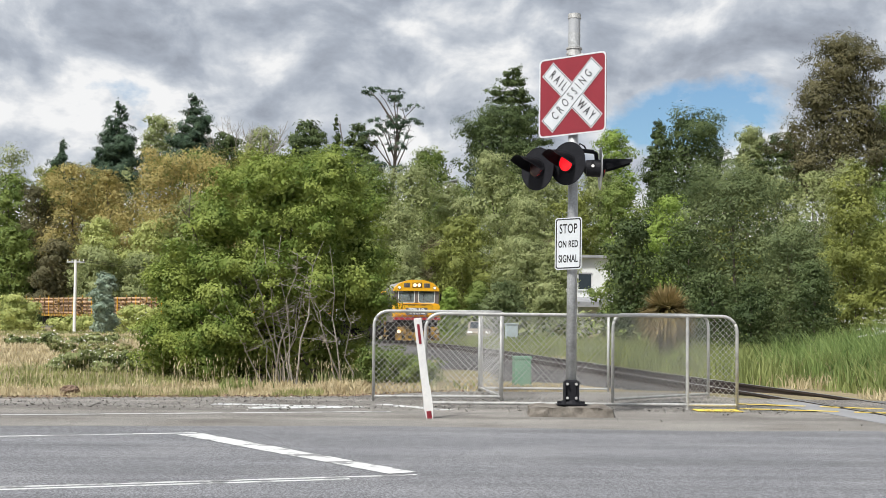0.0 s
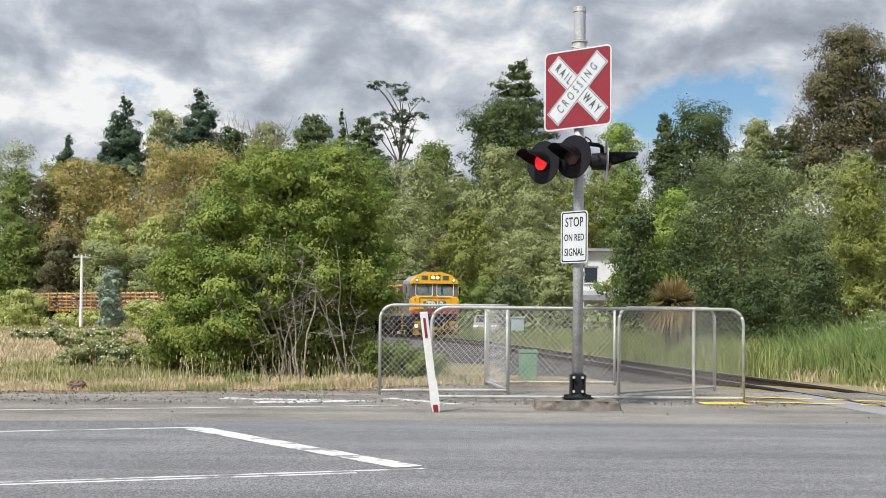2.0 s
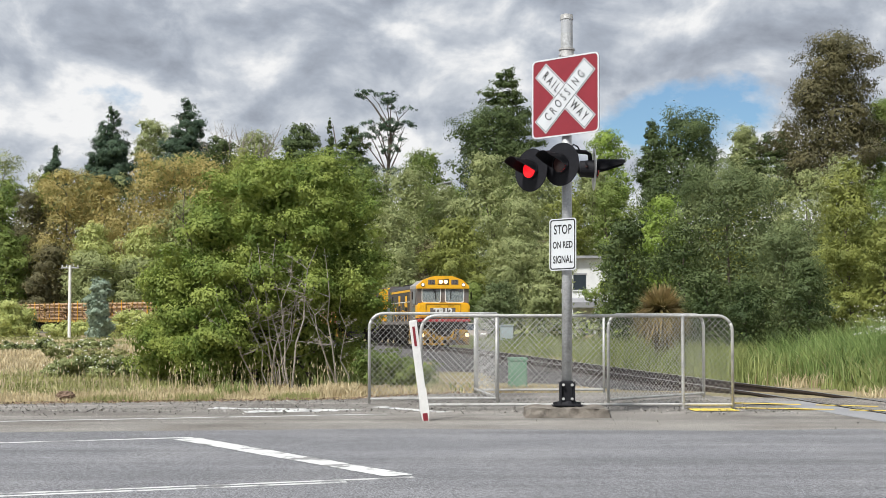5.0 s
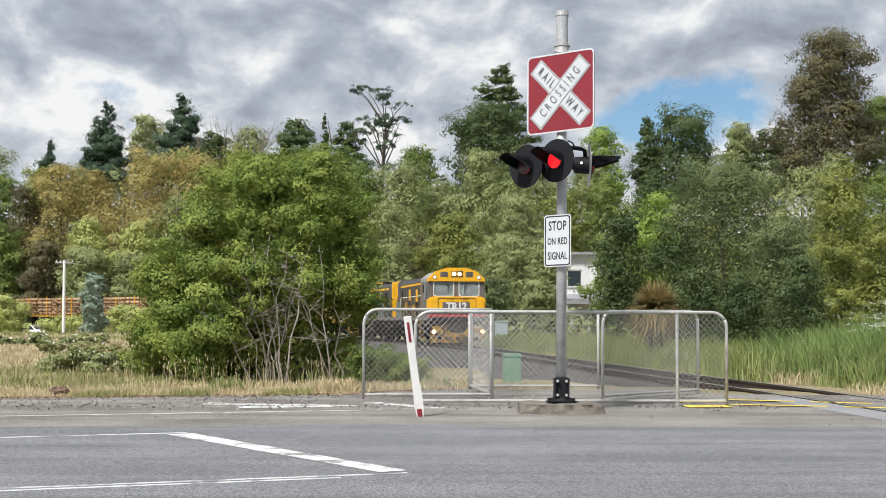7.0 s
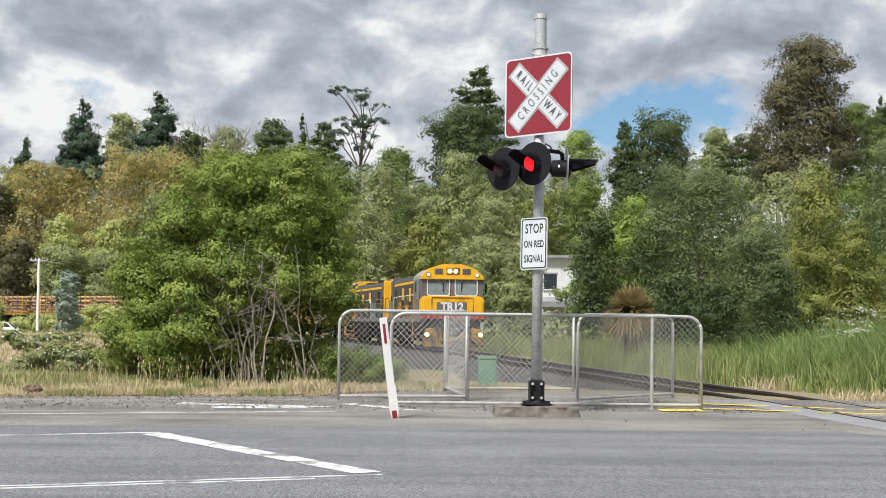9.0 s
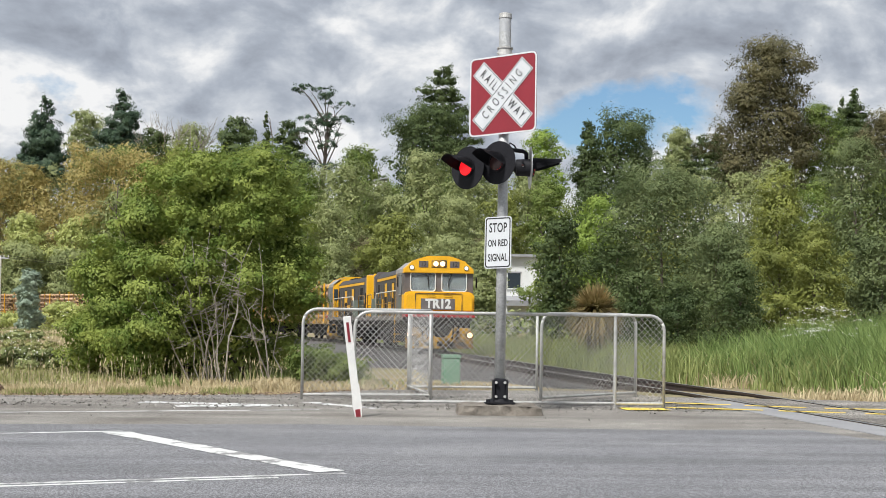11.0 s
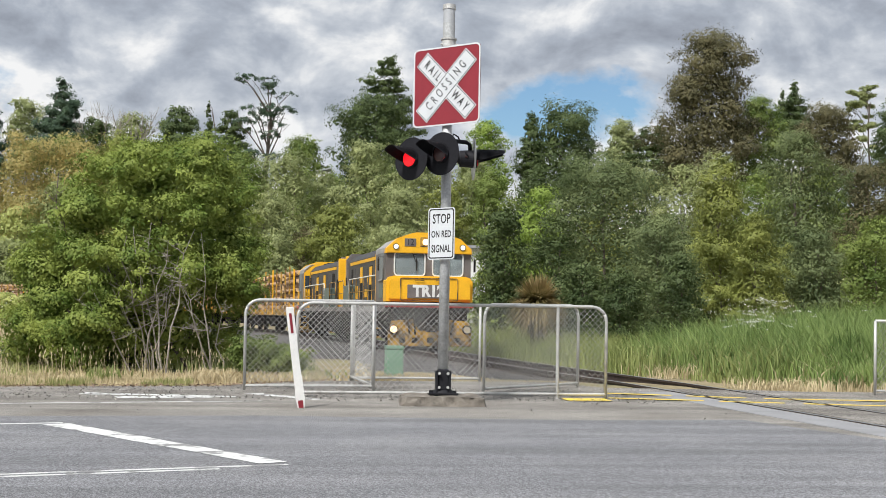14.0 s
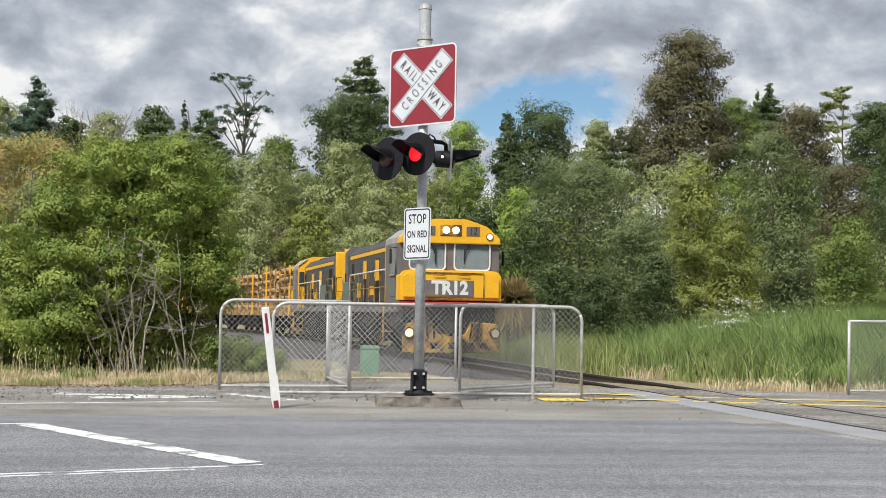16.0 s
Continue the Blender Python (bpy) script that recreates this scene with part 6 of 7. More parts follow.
def locomotive():
    th = thing("locomotive", "yellow and grey diesel locomotive with cab lights on", "locomotive", group="locomotives of the log train")
    L = LOCO
    # underframe and running gear
    mbox("underframe", th, M_TDARK, -1.30, 1.30, 0.1, L - 0.1, 0.92, 1.22, 0.02)
    mbox("walkway", th, M_TG, -1.40, 1.40, 0.25, L - 0.2, 1.225, 1.40, 0.015)
    # added dark block stands in for shade under the frame, hides bright ballast
    mbox("underfloor_shade_block", th, M_TDARK, -0.75, 0.75, 1.0, L - 1.0, 0.3, 0.95)
    mbox("fuel_tank", th, M_TDARK, -1.25, 1.25, 5.9, 8.7, 0.28, 0.93, 0.1)
    for x in (-1.26, 1.26):
        bm = bmesh.new()
        rod(bm, (x * 0.85, 6.0, 0.72), (x * 0.85, 8.6, 0.72), 0.18, n=12)
        part("air_tank", bm, M_TDARK, th)
    bogie(th, 3.5, (-1.6, 0, 1.6), 2.2)
    bogie(th, L - 3.5, (-1.6, 0, 1.6), 2.2)
    # cab
    out = [(-1.40, 1.40), (1.40, 1.40), (1.40, 3.16), (1.36, 3.30), (1.02, 3.56), (0.55, 3.72), (-0.55, 3.72), (-1.02, 3.56), (-1.36, 3.30), (-1.40, 3.16)]
    bm = bmesh.new()
    prism(bm, out, 0.10, 2.55)
    # windscreen recesses are cut as a set-back face: frame bars stand round them
    part("cab_shell", bm, M_TG, th, "grey cab shell")
    for sx in (-1, 1):
        bm = bmesh.new()
        vs = [(sx * 1.405, 3.14), (sx * 1.39, 3.30), (sx * 1.03, 3.585), (sx * 0.9, 3.56), (sx * 1.3, 3.25)]
        prism(bm, vs if sx < 0 else vs[::-1], 0.42, 2.6)
        part("roof_edge", bm, M_TROOF, th, "pale grey bevelled roof edge")
    brow = [(-1.42, 3.12), (1.42, 3.12), (1.40, 3.28), (1.05, 3.60), (0.60, 3.76), (0.42, 3.80), (-0.42, 3.80), (-0.60, 3.76), (-1.05, 3.60), (-1.40, 3.28)]
    bm = bmesh.new()
    prism(bm, brow, -0.02, 0.42)
    bmesh.ops.bevel(bm, geom=[e for e in bm.edges if all(v.co.y < 0 for v in e.verts)], offset=0.02, segments=2, affect="EDGES")
    browo = part("brow", bm, M_TY, th, "yellow arched brow above the windscreens")
    mbox("light_recess", browo, M_TYDIRT, -0.31, 0.31, -0.04, 0.0, 3.33, 3.64, 0.03)
    for x in (-0.135, 0.135):
        bm = bmesh.new()
        rod(bm, (x, -0.06, 3.49), (x, -0.03, 3.49), 0.10, n=24)
        part("headlight", bm, M_LAMP, browo, "glowing warm white headlight")
    for x in (-0.63, 0.63):
        nb = mbox("number_box", browo, M_TG, x - 0.19, x + 0.19, -0.035, 0.0, 3.34, 3.60, 0.01, "grimy number box")
        words("lettering", "12", 0.29, M_INK, nb, Matrix.Translation((x, -0.04, 3.47)) @ UPRIGHT, 0.002, 1.0, 0.85)
    for x in (-1.10, 1.10):
        bm = bmesh.new()
        rod(bm, (x, -0.05, 3.33), (x, 0.0, 3.33), 0.10, n=20)
        mk = part("marker_light", bm, M_TDARK, browo)
        bm = bmesh.new()
        rod(bm, (x, -0.06, 3.33), (x, -0.05, 3.33), 0.08, n=20)
        part("lens", bm, M_MARK, mk)
    bm = bmesh.new()
    prism(bm, [(x * 1.004, z) for x, z in out], 2.552, 2.60)
    wall = part("cab_rear_wall", bm, M_TY, th, "yellow back wall of the cab beside the hood")
    for sx in (-1, 1):
        mbox("rear_window", wall, M_CARGLASS, sx * 1.235 - 0.115, sx * 1.235 + 0.115, 2.602, 2.62, 2.36, 3.02, 0.008)
    # windscreens
    for sx in (-1, 1):
        cx, cz, w, h = sx * 0.63, 2.78, 1.04, 0.80
        bm = bmesh.new()
        fr = [(x + cx, z + cz) for x, z in rounded(w, h, 0.13)]
        fi = [(x + cx, z + cz) for x, z in rounded(w - 0.075, h - 0.075, 0.10)]
        ring(bm, fr, fi, 0.055, 0.105)
        wf = part("windscreen", bm, M_WINFRAME, th, "white-edged windscreen with rounded corners")
        bm = bmesh.new()
        prism(bm, fi, 0.075, 0.082)
        g = part("pane", bm, M_GLASS, wf)
        g.visible_shadow = False
        # flat plate behind the pane; reflected sky is put into its grey
        bm = bmesh.new()
        prism(bm, fi, 0.094, 0.098)
        part("cab_inside_plate", bm, M_CAB_SHEEN, wf)
        bm = bmesh.new()
        rod(bm, (cx - sx * 0.05, 0.03, cz + 0.44), (cx + sx * -0.22, 0.045, cz + 0.02), 0.012, n=6)
        rod(bm, (cx - sx * 0.22, 0.045, cz + 0.2), (cx - sx * 0.22, 0.045, cz - 0.22), 0.016, n=6)
        part("wiper", bm, M_TDARK, wf)
    # nose
    bm = bmesh.new()
    prism(bm, [(-1.42, 1.55), (1.42, 1.55), (1.42, 2.22), (1.33, 2.34), (1.18, 2.38), (-1.18, 2.38), (-1.33, 2.34), (-1.42, 2.22)], -0.22, 0.55)
    bmesh.ops.bevel(bm, geom=[e for e in bm.edges if all(v.co.y < -0.1 for v in e.verts)], offset=0.09, segments=4, affect="EDGES")
    nose = part("nose", bm, M_TY, th, "bright yellow nose")
    bm = bmesh.new()
    ring(bm, [(x - 0.03, z + 1.95) for x, z in rounded(1.90, 0.74, 0.05)], [(x - 0.03, z + 1.95) for x, z in rounded(1.84, 0.68, 0.04)], -0.245, -0.21)
    part("nose_door_edge", bm, M_TYDIRT, nose)
    npl = mbox("number_panel", nose, M_TG, -0.74, 0.62, -0.24, -0.20, 1.66, 2.10, 0.01, "dark grey panel with white class number")
    words("lettering", "TR12", 0.50, M_WINFRAME, npl, Matrix.Translation((-0.05, -0.245, 1.88)) @ UPRIGHT, 0.003, 1.0, 0.92, 0.022)
    for sx in (-1, 1):
        bm = bmesh.new()
        tube(bm, [(sx * 0.5, -0.2, 2.24), (sx * 0.5, -0.27, 2.24), (sx * 0.2, -0.27, 2.24), (sx * 0.2, -0.2, 2.24)], 0.012, 6)
        part("grab_rail", bm, M_TYDIRT, nose)
    # front end
    mbox("buffer_beam", th, M_TRED, -1.42, 1.42, -0.32, 0.25, 1.36, 1.50, 0.02, "red front beam")
    mbox("front_recess", th, M_TDARK, -1.25, 1.25, -0.12, 0.2, 0.45, 1.36, 0.02)
    bm = bmesh.new()
    prism(bm, [(-1.36, 0.12), (1.36, 0.12), (1.36, 0.62), (1.25, 0.92), (0.55, 0.98), (0.36, 0.62), (-0.36, 0.62), (-0.55, 0.98), (-1.25, 0.92), (-1.36, 0.62)], -0.34, -0.22)
    bmesh.ops.bevel(bm, geom=bm.edges[:], offset=0.02, segments=1, affect="EDGES")
    pilot = part("pilot", bm, M_TYDIRT, th, "grimy yellow pilot plate")
    # openings not cut: dark blocks on the plate stand in for their shade
    for x in (-0.9, -0.5, 0.0, 0.5, 0.9):
        mbox("pilot_slot_shade", pilot, M_TDARK, x - 0.1, x + 0.1, -0.35, -0.3, 0.22, 0.40, 0.02)
    for x in (-1.20, 1.20):
        bm = bmesh.new()
        rod(bm, (x, -0.42, 0.66), (x, -0.3, 0.66), 0.15, n=20)
        hs = part("ditch_light", bm, M_TDARK, th)
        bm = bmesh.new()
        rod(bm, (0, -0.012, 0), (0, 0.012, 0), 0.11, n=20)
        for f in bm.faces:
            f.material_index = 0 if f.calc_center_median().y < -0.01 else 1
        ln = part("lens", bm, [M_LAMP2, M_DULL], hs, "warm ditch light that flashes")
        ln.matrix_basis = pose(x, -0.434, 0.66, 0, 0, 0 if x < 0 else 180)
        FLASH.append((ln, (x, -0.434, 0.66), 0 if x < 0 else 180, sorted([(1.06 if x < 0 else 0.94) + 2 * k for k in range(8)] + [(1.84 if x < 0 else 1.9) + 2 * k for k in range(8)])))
    bm = bmesh.new()
    box(bm, -0.14, 0.14, -0.75, 0.1, 0.62, 0.92, 0.05)
    box(bm, -0.22, 0.18, -0.85, -0.6, 0.58, 0.96, 0.07)
    part("coupler", bm, M_TDARK, th)
    for x in (-0.75, -0.55, 0.55, 0.75):
        bm = bmesh.new()
        tube(bm, [(x, -0.25, 1.2), (x, -0.45, 1.05), (x * 0.95, -0.47, 0.75), (x * 0.9, -0.38, 0.5)], 0.03, 8)
        part("air_hose", bm, M_TDARK, th)
    for x in (-1.30, 1.30):
        bm = bmesh.new()
        for z in (0.35, 0.65, 0.95, 1.25):
            box(bm, x - 0.14, x + 0.14, 2.65, 3.0, z - 0.02, z + 0.02)
        box(bm, x - 0.15, x - 0.11, 2.62, 2.68, 0.3, 1.4)
        part("steps", bm, M_TYDIRT, th)
    # cab sides
    for sx in (-1, 1):
        bm = bmesh.new()
        sw = [(y + 1.15, z + 2.72) for y, z in rounded(0.85, 0.85, 0.08)]
        prism(bm, sw, 0, 0.03, m=Matrix(((0, 1, 0, sx * 1.40 - 0.015), (1, 0, 0, 0), (0, 0, 1, 0), (0, 0, 0, 1))))
        sw_ = part("side_window", bm, M_CAB_SHEEN, th)
        mbox("sill", sw_, M_TROOF, sx * 1.41 - 0.03, sx * 1.41 + 0.03, 0.68, 1.62, 2.24, 2.28)
        mbox("name_panel", th, M_TGREEN, sx * 1.405 - 0.01, sx * 1.405 + 0.01, 0.75, 1.6, 1.66, 2.12)
        bm = bmesh.new()
        tube(bm, [(sx * 1.42, 0.45, 3.0), (sx * 1.6, 0.45, 3.0), (sx * 1.6, 0.45, 2.6)], 0.012, 6)
        box(bm, sx * 1.6 - 0.02, sx * 1.6 + 0.02, 0.36, 0.54, 2.55, 2.95, 0.01)
        part("mirror", bm, M_TDARK, th)
    # long hood
    hood = [(-1.08, 1.40), (1.08, 1.40), (1.08, 3.22), (0.85, 3.46), (-0.85, 3.46), (-1.08, 3.22)]
    bm = bmesh.new()
    prism(bm, hood, 2.55, L - 1.5)
    hoodo = part("hood", bm, M_THOOD, th, "dark grey engine hood")
    for sx in (-1, 1):
        mbox("stripe", hoodo, M_TY, sx * 1.085 - 0.008, sx * 1.085 + 0.008, 2.9, L - 2.15, 3.06, 3.18)
        y = 2.8
        k = 0
        while y < L - 3.0:
            w = (0.62, 0.8, 0.7)[k % 3]
            mbox("hood_door", hoodo, M_THOOD if k % 4 else M_TDARK, sx * 1.095 - 0.02, sx * 1.095 + 0.02, y, y + w - 0.05, 1.55, 2.9, 0.012)
            y += w
            k += 1
        for y0, y1, z0, z1 in ((5.6, 6.3, 2.2, 2.85), (6.6, 7.6, 1.75, 2.05), (8.3, 9.0, 2.3, 2.9), (9.6, 10.4, 1.7, 2.2)):
            mbox("emblem", hoodo, M_TY, sx * 1.12 - 0.008, sx * 1.12 + 0.008, y0, y1, z0, z1, 0.0)
    for y in (3.2, 4.4, 7.5, 9.8):
        bm = bmesh.new()
        box(bm, -0.5, 0.5, y, y + 0.85, 3.44, 3.60, 0.04)
        part("roof_hatch", bm, M_TDARK, hoodo)
    bm = bmesh.new()
    rod(bm, (0, 6.2, 3.4), (0, 6.2, 3.72), 0.22, 0.2, 16)
    part("exhaust", bm, M_TDARK, hoodo)
    # radiator block and hood end
    bm = bmesh.new()
    prism(bm, [(-1.14, 1.40), (1.14, 1.40), (1.14, 3.34), (0.95, 3.58), (-0.95, 3.58), (-1.14, 3.34)], L - 1.5, L - 1.05)
    bmesh.ops.bevel(bm, geom=[e for e in bm.edges if abs(e.verts[0].co.y - e.verts[1].co.y) < 0.01], offset=0.05, segments=2, affect="EDGES")
    rad = part("radiator_block", bm, M_TG, th)
    mbox("end_panel", th, M_TY, -1.15, 1.15, L - 1.05, L - 0.88, 1.42, 3.5, 0.04, "yellow hood end panel")
    for sx in (-1, 1):
        mbox("grille", rad, M_TDARK, sx * 1.145 - 0.01, sx * 1.145 + 0.01, L - 1.42, L - 1.14, 1.7, 2.6)
        mbox("equipment_box", th, M_TGREEN, sx * 1.22 - 0.16, sx * 1.22 + 0.16, L - 4.0, L - 2.3, 1.40, 2.25, 0.02, "grey-green equipment box")
    # handrails
    for sx in (-1, 1):
        x = sx * 1.36
        for y0, y1, m_ in ((2.7, L - 4.1, M_RAILW), (L - 2.2, L - 0.25, M_TYDIRT)):
            bm = bmesh.new()
            tube(bm, [(x, y0, 1.40), (x, y0, 2.36), (x, y0 + 0.12, 2.46), (x, y1 - 0.12, 2.46), (x, y1, 2.36), (x, y1, 1.40)], 0.024, 8)
            hr = part("handrail", bm, m_, th, "pale painted handrail" if m_ is M_RAILW else "yellow handrail")
            bm = bmesh.new()
            rod(bm, (x, y0, 1.95), (x, y1, 1.95), 0.016, n=6)
            part("mid_rail", bm, M_TYDIRT, hr)
            k = max(1, int((y1 - y0) / 1.1))
            for i in range(1, k):
                bm = bmesh.new()
                yy = y0 + (y1 - y0) * i / k
                rod(bm, (x, yy, 1.40), (x, yy, 2.46), 0.018, n=6)
                part("stanchion", bm, M_TYDIRT, hr)
    return th


M_LOG = mat("log_bark", (0.40, 0.265, 0.165), 0.95, spread=0.3, scale=3, fine=18, bump=0.8, bump_dist=0.02, second=(0.30, 0.20, 0.12), second_at=(0.5, 0.7), island=0.35)
M_LOGEND = mat("cut_wood", (0.64, 0.45, 0.24), 0.85, spread=0.15, scale=6, fine=40, bump=0.3, island=0.3)
WAGON = 14.0


def log_mesh(seed):
    rng = random.Random(seed)
    bm = bmesh.new()
    n = 9
    r0, r1 = 1.0, rng.uniform(0.78, 0.95)
    A = [bm.verts.new((math.cos(6.2832 * i / n) * r0 * rng.uniform(0.93, 1.07), 0, math.sin(6.2832 * i / n) * r0 * rng.uniform(0.93, 1.07))) for i in range(n)]
    B = [bm.verts.new((v.co.x * r1, 1.0, v.co.z * r1)) for v in A]
    for i in range(n):
        bm.faces.new((A[i], A[(i + 1) % n], B[(i + 1) % n], B[i])).smooth = True
    for f in (bm.faces.new(A[::-1]), bm.faces.new(B)):
        f.material_index = 1
    bmesh.ops.recalc_face_normals(bm, faces=bm.faces[:])
    me = bpy.data.meshes.new("log")
    bm.to_mesh(me)
    bm.free()
    me.materials.append(M_LOG)
    me.materials.append(M_LOGEND)
    return me


LOGS = [log_mesh(i) for i in range(5)]


def log_places(rng):
    out = []
    for y0 in (0.8, 7.7):
        z = 1.44
        row = 0
        while z < 3.3:
            x = -1.12 + (0.13 if row % 2 else 0.0)
            while x < 1.15:
                r = rng.uniform(0.105, 0.15)
                flip = rng.random() < 0.5
                y = y0 + rng.uniform(-0.6, 0.6)
                ln = rng.uniform(4.7, 5.5)
                out.append((min(x + r * 0.3, 1.13), y + (ln if flip else 0), z + rng.uniform(-0.03, 0.03), r, -ln if flip else ln, rng.uniform(0, 360)))
                x += 0.262
            z += 0.225
            row += 1
    return out


def log_wagon(single):
    rng = random.Random(12 if single else 13)
    th = thing("log_wagon", "yellow flat wagon stacked with cut logs between stakes", "railway wagon", group="log wagons of the train")
    mbox("deck", th, M_TYDIRT, -1.28, 1.28, 0.35, WAGON - 0.35, 0.98, 1.30, 0.02, "grimy yellow wagon deck")
    mbox("sill", th, M_TDARK, -0.35, 0.35, 0.0, WAGON, 0.7, 0.98, 0.02)
    mbox("brake_gear", th, M_TDARK, -0.7, 0.7, 4.2, WAGON - 4.2, 0.35, 0.72, 0.03)
    for y in (2.3, WAGON - 2.3):
        bogie(th, y, (-0.85, 0.85), 1.2)
    bm = bmesh.new()
    for k in range(2):
        box(bm, -0.12, 0.12, -0.3 + k * (WAGON + 0.1), 0.2 + k * (WAGON + 0.1), 0.66, 0.9, 0.03)
    part("couplers", bm, M_TDARK, th)
    ys = [1.3 + 1.6 * i for i in range(4)] + [8.0 + 1.6 * i for i in range(4)]
    for i, y in enumerate(ys):
        for x in (-1.29, 1.29):
            bm = bmesh.new()
            w = 0.04 if i % 3 else 0.06
            h = 3.62 if i % 3 else 3.45
            box(bm, x - 0.04, x + 0.04, y - w, y + w, 1.05, h + rng.uniform(-0.05, 0.05), 0.012)
            part("stake", bm, M_TY if i % 5 == 0 else M_TYDIRT, th)
    places = log_places(rng)
    if single:
        for i, (x, y, z, r, ln, a) in enumerate(places):
            ob = new("log", LOGS[i % 5])
            ob.parent = th
            ob.matrix_basis = pose(x, y, z, 0, 0, 0) @ Matrix.Diagonal((r, ln, r, 1)) @ pose(0, 0, 0, 0, a, 0)
    else:
        V, F, MI = [], [], []
        for i, (x, y, z, r, ln, a) in enumerate(places):
            me = LOGS[i % 5]
            m = pose(x, y, z, 0, 0, 0) @ Matrix.Diagonal((r, ln, r, 1)) @ pose(0, 0, 0, 0, a, 0)
            o = len(V)
            V += [m @ v.co for v in me.vertices]
            for p in me.polygons:
                F.append(tuple(o + k for k in (p.vertices if ln > 0 else reversed(p.vertices))))
                MI.append(p.material_index)
        ob = new("log_load", mesh_from("log_load", V, F, [M_LOG, M_LOGEND], midx=MI))
        tagged(ob, "stacked cut logs with pale ends", kind="stuff")
        ob.parent = th
    return th


CARS = []
loco = locomotive()
loco2 = copy_thing(loco, Matrix())
tagged(loco2, "grimy yellow and grey diesel locomotive coupled cab-last")
CARS += [(loco, 0.0, LOCO, False), (loco2, LOCO + 0.7, LOCO, True)]
s0 = 2 * (LOCO + 0.7)
wagon = log_wagon(True)
CARS.append((wagon, s0, WAGON, False))
wagon = log_wagon(False)
CARS.append((wagon, s0 + WAGON + 0.6, WAGON, False))
for i in range(2, 13):
    CARS.append((copy_thing(wagon, Matrix()), s0 + i * (WAGON + 0.6), WAGON, False))
FRONT = [(0, 89.5), (1.5, 87.5), (3.5, 82.5), (7, 72.4), (9, 65), (12.5, 53.5), (14.5, 46), (16, 40)]


# ---- small fixed things ----
def guide_post():
    th = thing("guide_post", "leaning white roadside guide post with red reflector", "guide post", pose(-0.155, 19.3, 0.0, 0, -7.6, 12))
    bm = bmesh.new()
    box(bm, -0.05, 0.05, -0.018, 0.018, 0.10, 1.32, 0.008)
    part("post", bm, M_POST, th)
    mbox("reflector", th, M_RED, -0.022, 0.012, -0.024, -0.018, 0.98, 1.24, 0.002, "red reflector strip")
    bm = bmesh.new()
    prism(bm, [(-0.035, -0.05), (0.035, -0.05), (0.06, 0.12), (0.055, 0.42), (-0.045, 0.62), (-0.06, 0.12)], -0.034, -0.02)
    part("sleeve", bm, M_POST, th, "split white plastic sleeve")
    mbox("stub", th, M_RED, -0.035, 0.03, -0.042, 0.02, -0.02, 0.10, 0.006, "red plastic base stub")


def green_box():
    th = thing("service_pillar", "green plastic service pillar beside the track", "utility box", pose(1.50, 27.6, float(land(1.5, 27.6)), 0, 0, 6))
    bm = bmesh.new()
    box(bm, -0.16, 0.16, -0.14, 0.14, -0.1, 0.60, 0.02)
    part("body", bm, M_GREENBOX, th)
    mbox("lid", th, M_GREENBOX, -0.17, 0.17, -0.15, 0.15, 0.60, 0.665, 0.015)
    mbox("door_edge", th, M_GREENBOX, -0.13, 0.13, -0.146, -0.138, 0.08, 0.52, 0.004)


def utility_pole():
    x, y = -35.0, 140.0
    z = float(land(x, y))
    th = thing("utility_pole", "slim pale utility pole with a short cross-arm", "utility pole", pose(x, y, z))
    bm = bmesh.new()
    rod(bm, (0, 0, -0.3), (0, 0, 5.9 - z), 0.17, 0.13, 12)
    part("pole", bm, M_POST, th)
    bm = bmesh.new()
    box(bm, -0.85, 0.85, -0.07, 0.07, 5.6 - z, 5.75 - z, 0.01)
    part("cross_arm", bm, M_POLE, th)
    for k in (-0.75, -0.35, 0.35, 0.75):
        bm = bmesh.new()
        rod(bm, (k, 0, 5.75 - z), (k, 0, 5.95 - z), 0.05, 0.035, 8)
        part("insulator", bm, M_POST, th)
    bm = bmesh.new()
    for k in (-0.75, 0.75):
        tube(bm, [(k + (30.0 * q), -2 * q, 5.95 - z - 1.2 * 4 * q * (1 - q)) for q in np.linspace(0, 1, 12)], 0.018, 4)
    part("wire", bm, M_TDARK, th)
    cz = float(land(-35.5, 136))
    cab = thing("roadside_cabinet", "small pale cabinet at the field edge", "utility box", pose(-35.9, 136, cz))
    mbox("body", cab, M_POST, -0.75, 0.75, -0.3, 0.3, 0, 0.95, 0.03)
    mbox("lid", cab, M_POLE, -0.8, 0.8, -0.34, 0.34, 0.95, 1.02, 0.02)


M_CARWHITE = mat("car_white", (0.76, 0.77, 0.78), 0.25, spread=0.03, bump=0)
# beige body colour, darkened so that the parked car looks shaded
M_CARDIMMED = mat("car_beige_dimmed", (0.34, 0.29, 0.23), 0.4, spread=0.06, bump=0)
M_TYRE = mat("tyre", (0.02, 0.02, 0.02), 0.9, spread=0.2)


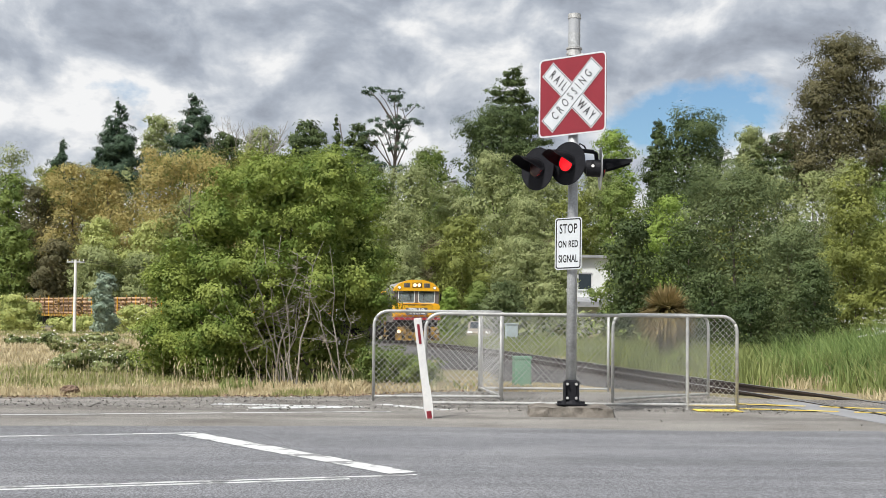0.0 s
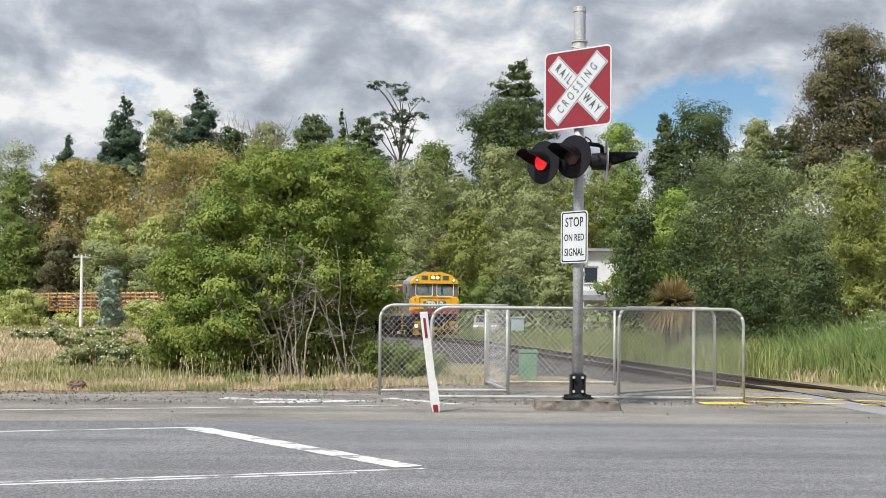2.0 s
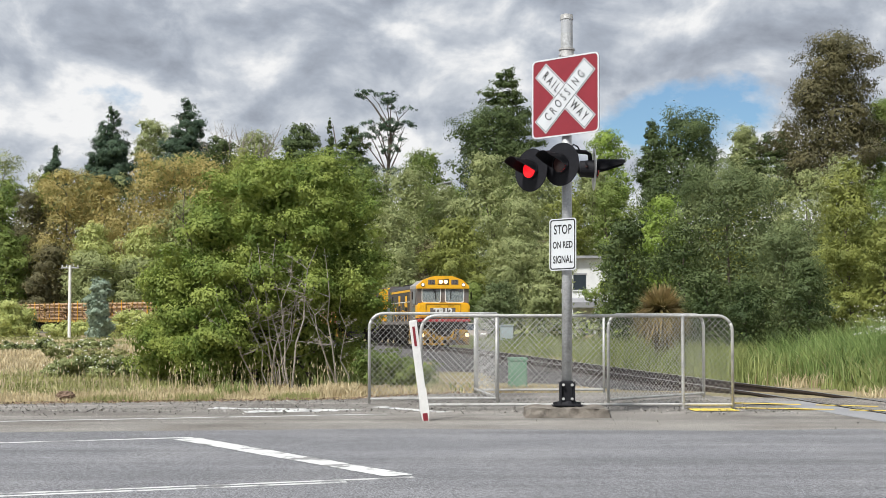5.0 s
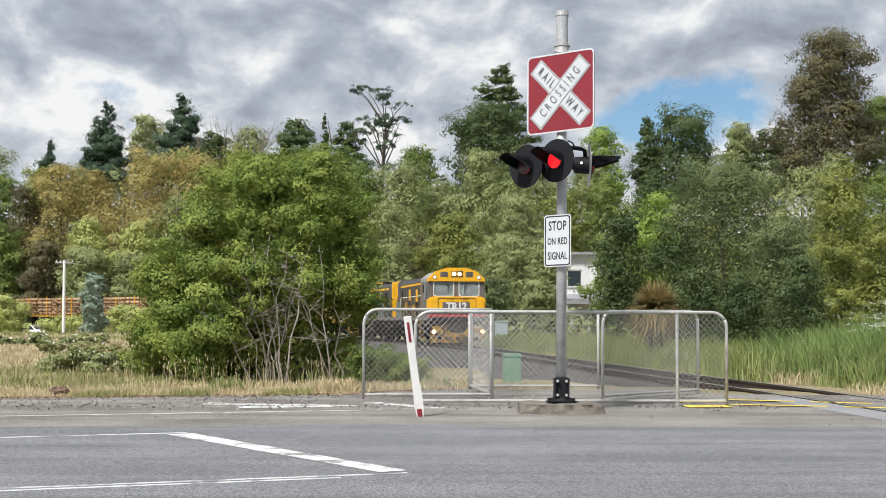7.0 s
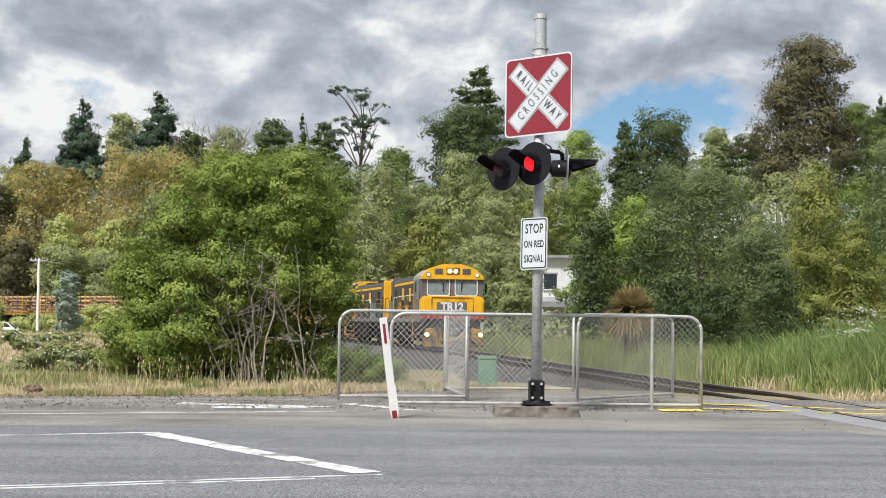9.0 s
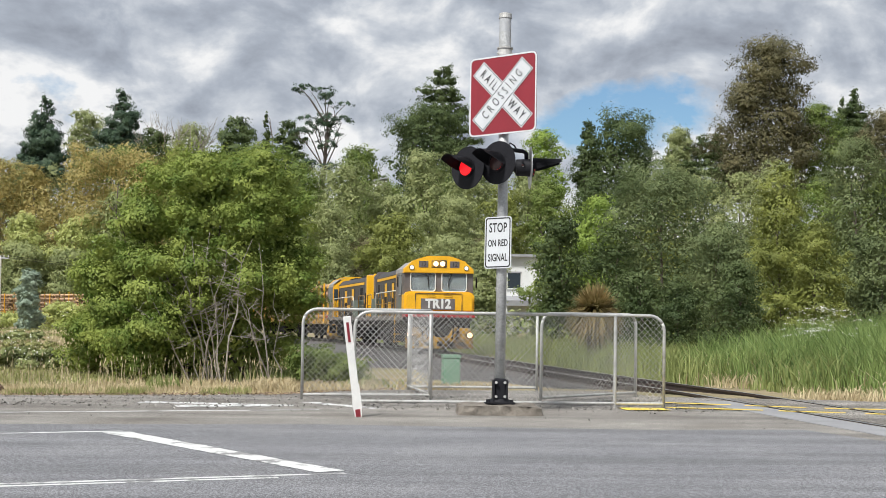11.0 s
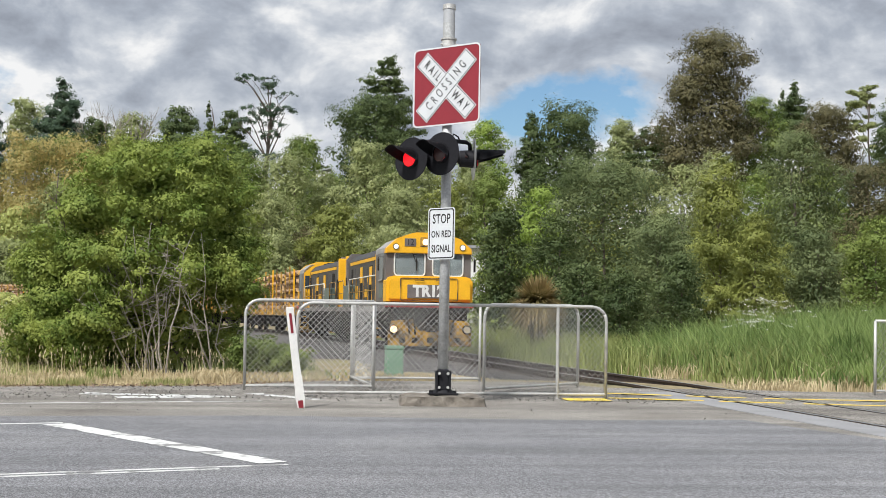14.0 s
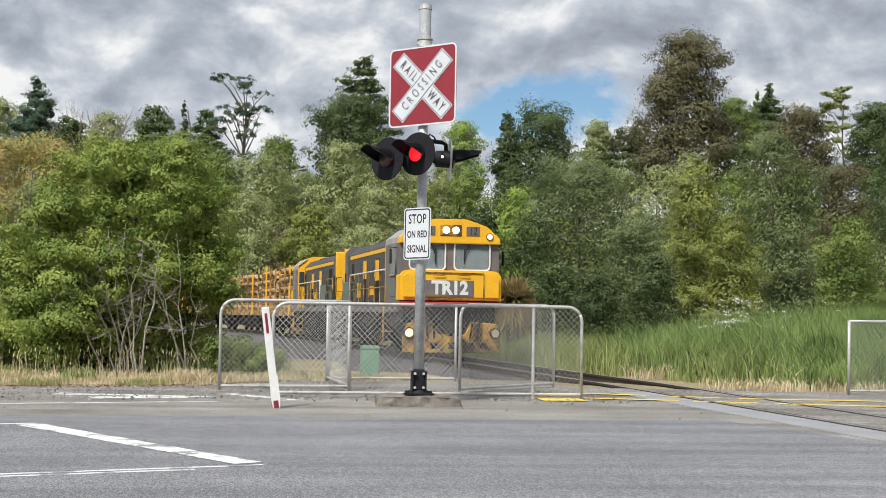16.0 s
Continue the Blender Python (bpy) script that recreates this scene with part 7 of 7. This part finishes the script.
def hatchback():
    th = thing("hatchback", "white hatchback car at the field's far side", "car")
    bm = bmesh.new()
    side = [(-2.05, 0.35), (2.05, 0.35), (2.1, 0.62), (2.0, 0.82), (1.15, 0.95), (0.45, 1.42), (-0.9, 1.48), (-1.75, 1.12), (-2.05, 0.95)]
    prism(bm, side, -0.86, 0.86)
    bmesh.ops.bevel(bm, geom=bm.edges[:], offset=0.07, segments=2, affect="EDGES")
    body = part("body", bm, M_CARWHITE, th, smooth=False)
    for sy in (-1, 1):
        for pts in ([(0.98, 0.97), (0.42, 1.36), (-0.1, 1.38), (-0.1, 0.97)], [(-0.18, 0.97), (-0.18, 1.38), (-0.85, 1.40), (-1.45, 1.1), (-1.45, 0.97)]):
            bm = bmesh.new()
            prism(bm, pts, sy * 0.85, sy * 0.868)
            part("window", bm, M_CARGLASS, body)
    bm = bmesh.new()
    prism(bm, [(1.12, 0.99), (0.50, 1.42), (0.47, 1.39), (1.08, 0.96)], -0.7, 0.7)
    part("windscreen", bm, M_CARGLASS, body)
    for x in (-1.3, 1.3):
        for y in (-0.78, 0.78):
            bm = bmesh.new()
            rod(bm, (x, y - 0.1, 0.31), (x, y + 0.1, 0.31), 0.31, n=20)
            w = part("wheel", bm, M_TYRE, th)
            bm = bmesh.new()
            rod(bm, (x, y + (0.1 if y > 0 else -0.1), 0.31), (x, y + (0.115 if y > 0 else -0.115), 0.31), 0.2, n=16)
            part("rim", bm, M_GREY_BACK, w)
    for y in (-0.62, 0.62):
        mbox("headlight", body, M_MARK, 1.98, 2.08, y - 0.18, y + 0.18, 0.66, 0.8, 0.02)
    return th


M_HOUSE = mat("house_white", (0.70, 0.70, 0.68), 0.7, spread=0.08, scale=1.5)
M_ROOF = mat("grey_roof", (0.28, 0.28, 0.29), 0.6, spread=0.15, scale=2)


def house():
    y = 112.0
    z = float(land(12, y))
    th = thing("white_house", "white two-storey house half hidden by trees", "house", pose(11.6, y, z))
    mbox("wall", th, M_HOUSE, -1.7, 2.0, 0, 6, -1.0, 5.55 - z)
    mbox("roof", th, M_ROOF, -1.9, 2.2, -0.5, 6.3, 5.55 - z, 5.75 - z)
    w = mbox("window", th, M_CARGLASS, -1.25, -0.28, -0.03, 0.05, 3.15 - z, 4.3 - z)
    mbox("frame", w, M_ROOF, -1.35, -0.2, -0.06, -0.035, 4.3 - z, 4.42 - z)
    mbox("sill", w, M_HOUSE, -1.35, -0.2, -0.10, -0.03, 3.05 - z, 3.15 - z)
    bm = bmesh.new()
    box(bm, -1.6, 1.9, -1.9, 0, 2.15 - z, 2.55 - z)
    for v in bm.verts:
        if v.co.y < -1:
            v.co.z -= 0.35
    part("awning", bm, M_ROOF, th)
    for x in (-1.5, 0.2, 1.8):
        mbox("awning_post", th, M_HOUSE, x - 0.06, x + 0.06, -1.8, -1.68, -1.0, 1.9 - z)


def upper_house():
    y = 192.0
    x = (795 - 784) / 2600 * y
    z = 1.41 + (552 - 318) / 2600 * y
    th = thing("hillside_house", "pale roof of a house among the trees", "house", pose(x, y, z))
    bm = bmesh.new()
    prism(bm, [(-1.0, -0.4), (1.0, 0.0), (1.0, -0.15), (-1.0, -0.55)], 0, 4)
    part("roof", bm, M_POLE, th)
    mbox("wall", th, M_HOUSE, -0.9, 0.9, 0.2, 3.8, -float(z - land(x, y)), -0.55)


def relay_cabinet():
    z = float(land(4.0, 85))
    th = thing("relay_cabinet", "pale grey-blue trackside relay cabinet", "utility box", pose(4.0, 85, z, 0, 0, 8))
    mbox("body", th, M_PALEBLUE, -0.34, 0.34, -0.25, 0.25, 0.0, 1.5, 0.02)
    mbox("roof", th, M_PALEBLUE, -0.38, 0.38, -0.3, 0.3, 1.5, 1.56, 0.02)
    mbox("door", th, M_PALEBLUE, -0.29, 0.29, -0.265, -0.25, 0.12, 1.4, 0.008)


M_PALEBLUE = mat("pale_blue_paint", (0.42, 0.50, 0.52), 0.5, spread=0.1, scale=3)
relay_cabinet()
guide_post()
green_box()
utility_pole()
house()
upper_house()
car = hatchback()
parked = hatchback()
tagged(parked, "pale parked hatchback half hidden beyond the railway", "car")
for shell in parked.children:
    if shell.name.startswith("body"):
        shell.data.materials[0] = M_CARDIMMED
parked.matrix_basis = pose(2.75, 104, float(land(2.75, 104)) + 0.01, 0, 0, -96)
shrub(4.6, 83.6, 2.6, 0.8, "mid", "low green bush before the relay cabinet", 51, 4000, 0.1)


def leaf_mound():
    bm = bmesh.new()
    bmesh.ops.create_icosphere(bm, subdivisions=4, radius=1)
    for v in bm.verts:
        v.co *= 1 + 0.22 * noise.noise(v.co * 3) + 0.12 * noise.noise(v.co * 11)
        v.co = Vector((v.co.x * 0.16, v.co.y * 0.13, v.co.z * 0.09))
    ob = part("leaf_mound", bm, M_LITTER)
    ob.matrix_basis = pose(-6.15, 24.4, 0.02)
    tagged(ob, "small reddish-brown mound of dead leaves on the verge", "leaf litter")


leaf_mound()


def motions():
    ts = [i * 0.5 for i in range(33)]
    cs = np.array([s_at(y) for _, y in FRONT])
    fit = np.polyfit([t for t, _ in FRONT], cs, 3)
    for ob, back, length, turned in CARS:
        rows = []
        for t in ts:
            s = float(np.polyval(fit, t)) + back
            a, b = along(s + 0.18 * length), along(s + 0.82 * length)
            d = (b - a).normalized()
            m = Matrix.Translation(a - d * 0.18 * length + Vector((0, 0, 0.012))) @ pose(0, 0, 0, math.degrees(math.asin(d.z)), 0, math.degrees(math.atan2(d.y, d.x)) - 90)
            if turned:
                m = m @ pose(0, length, 0, 0, 0, 180)
            rows.append((t, m))
        walk(ob, rows)
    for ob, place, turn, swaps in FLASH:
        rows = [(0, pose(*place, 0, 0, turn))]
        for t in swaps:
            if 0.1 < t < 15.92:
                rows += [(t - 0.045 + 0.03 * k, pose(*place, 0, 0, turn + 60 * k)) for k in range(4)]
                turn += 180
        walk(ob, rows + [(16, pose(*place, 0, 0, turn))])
    # the car rolls up to the far crossing and waits
    rows = []
    for t, x in ((0, -60.5), (2, -55.5), (3.5, -51.0), (5, -47.6), (6.5, -44.9), (8, -44.3), (9, -44.2), (16, -44.2)):
        y = 165 - (x + 44.7) * 0.55
        rows.append((t, pose(x, y, float(land(x, y)) + 0.01, 0, 0, -32)))
    walk(car, rows)


motions()
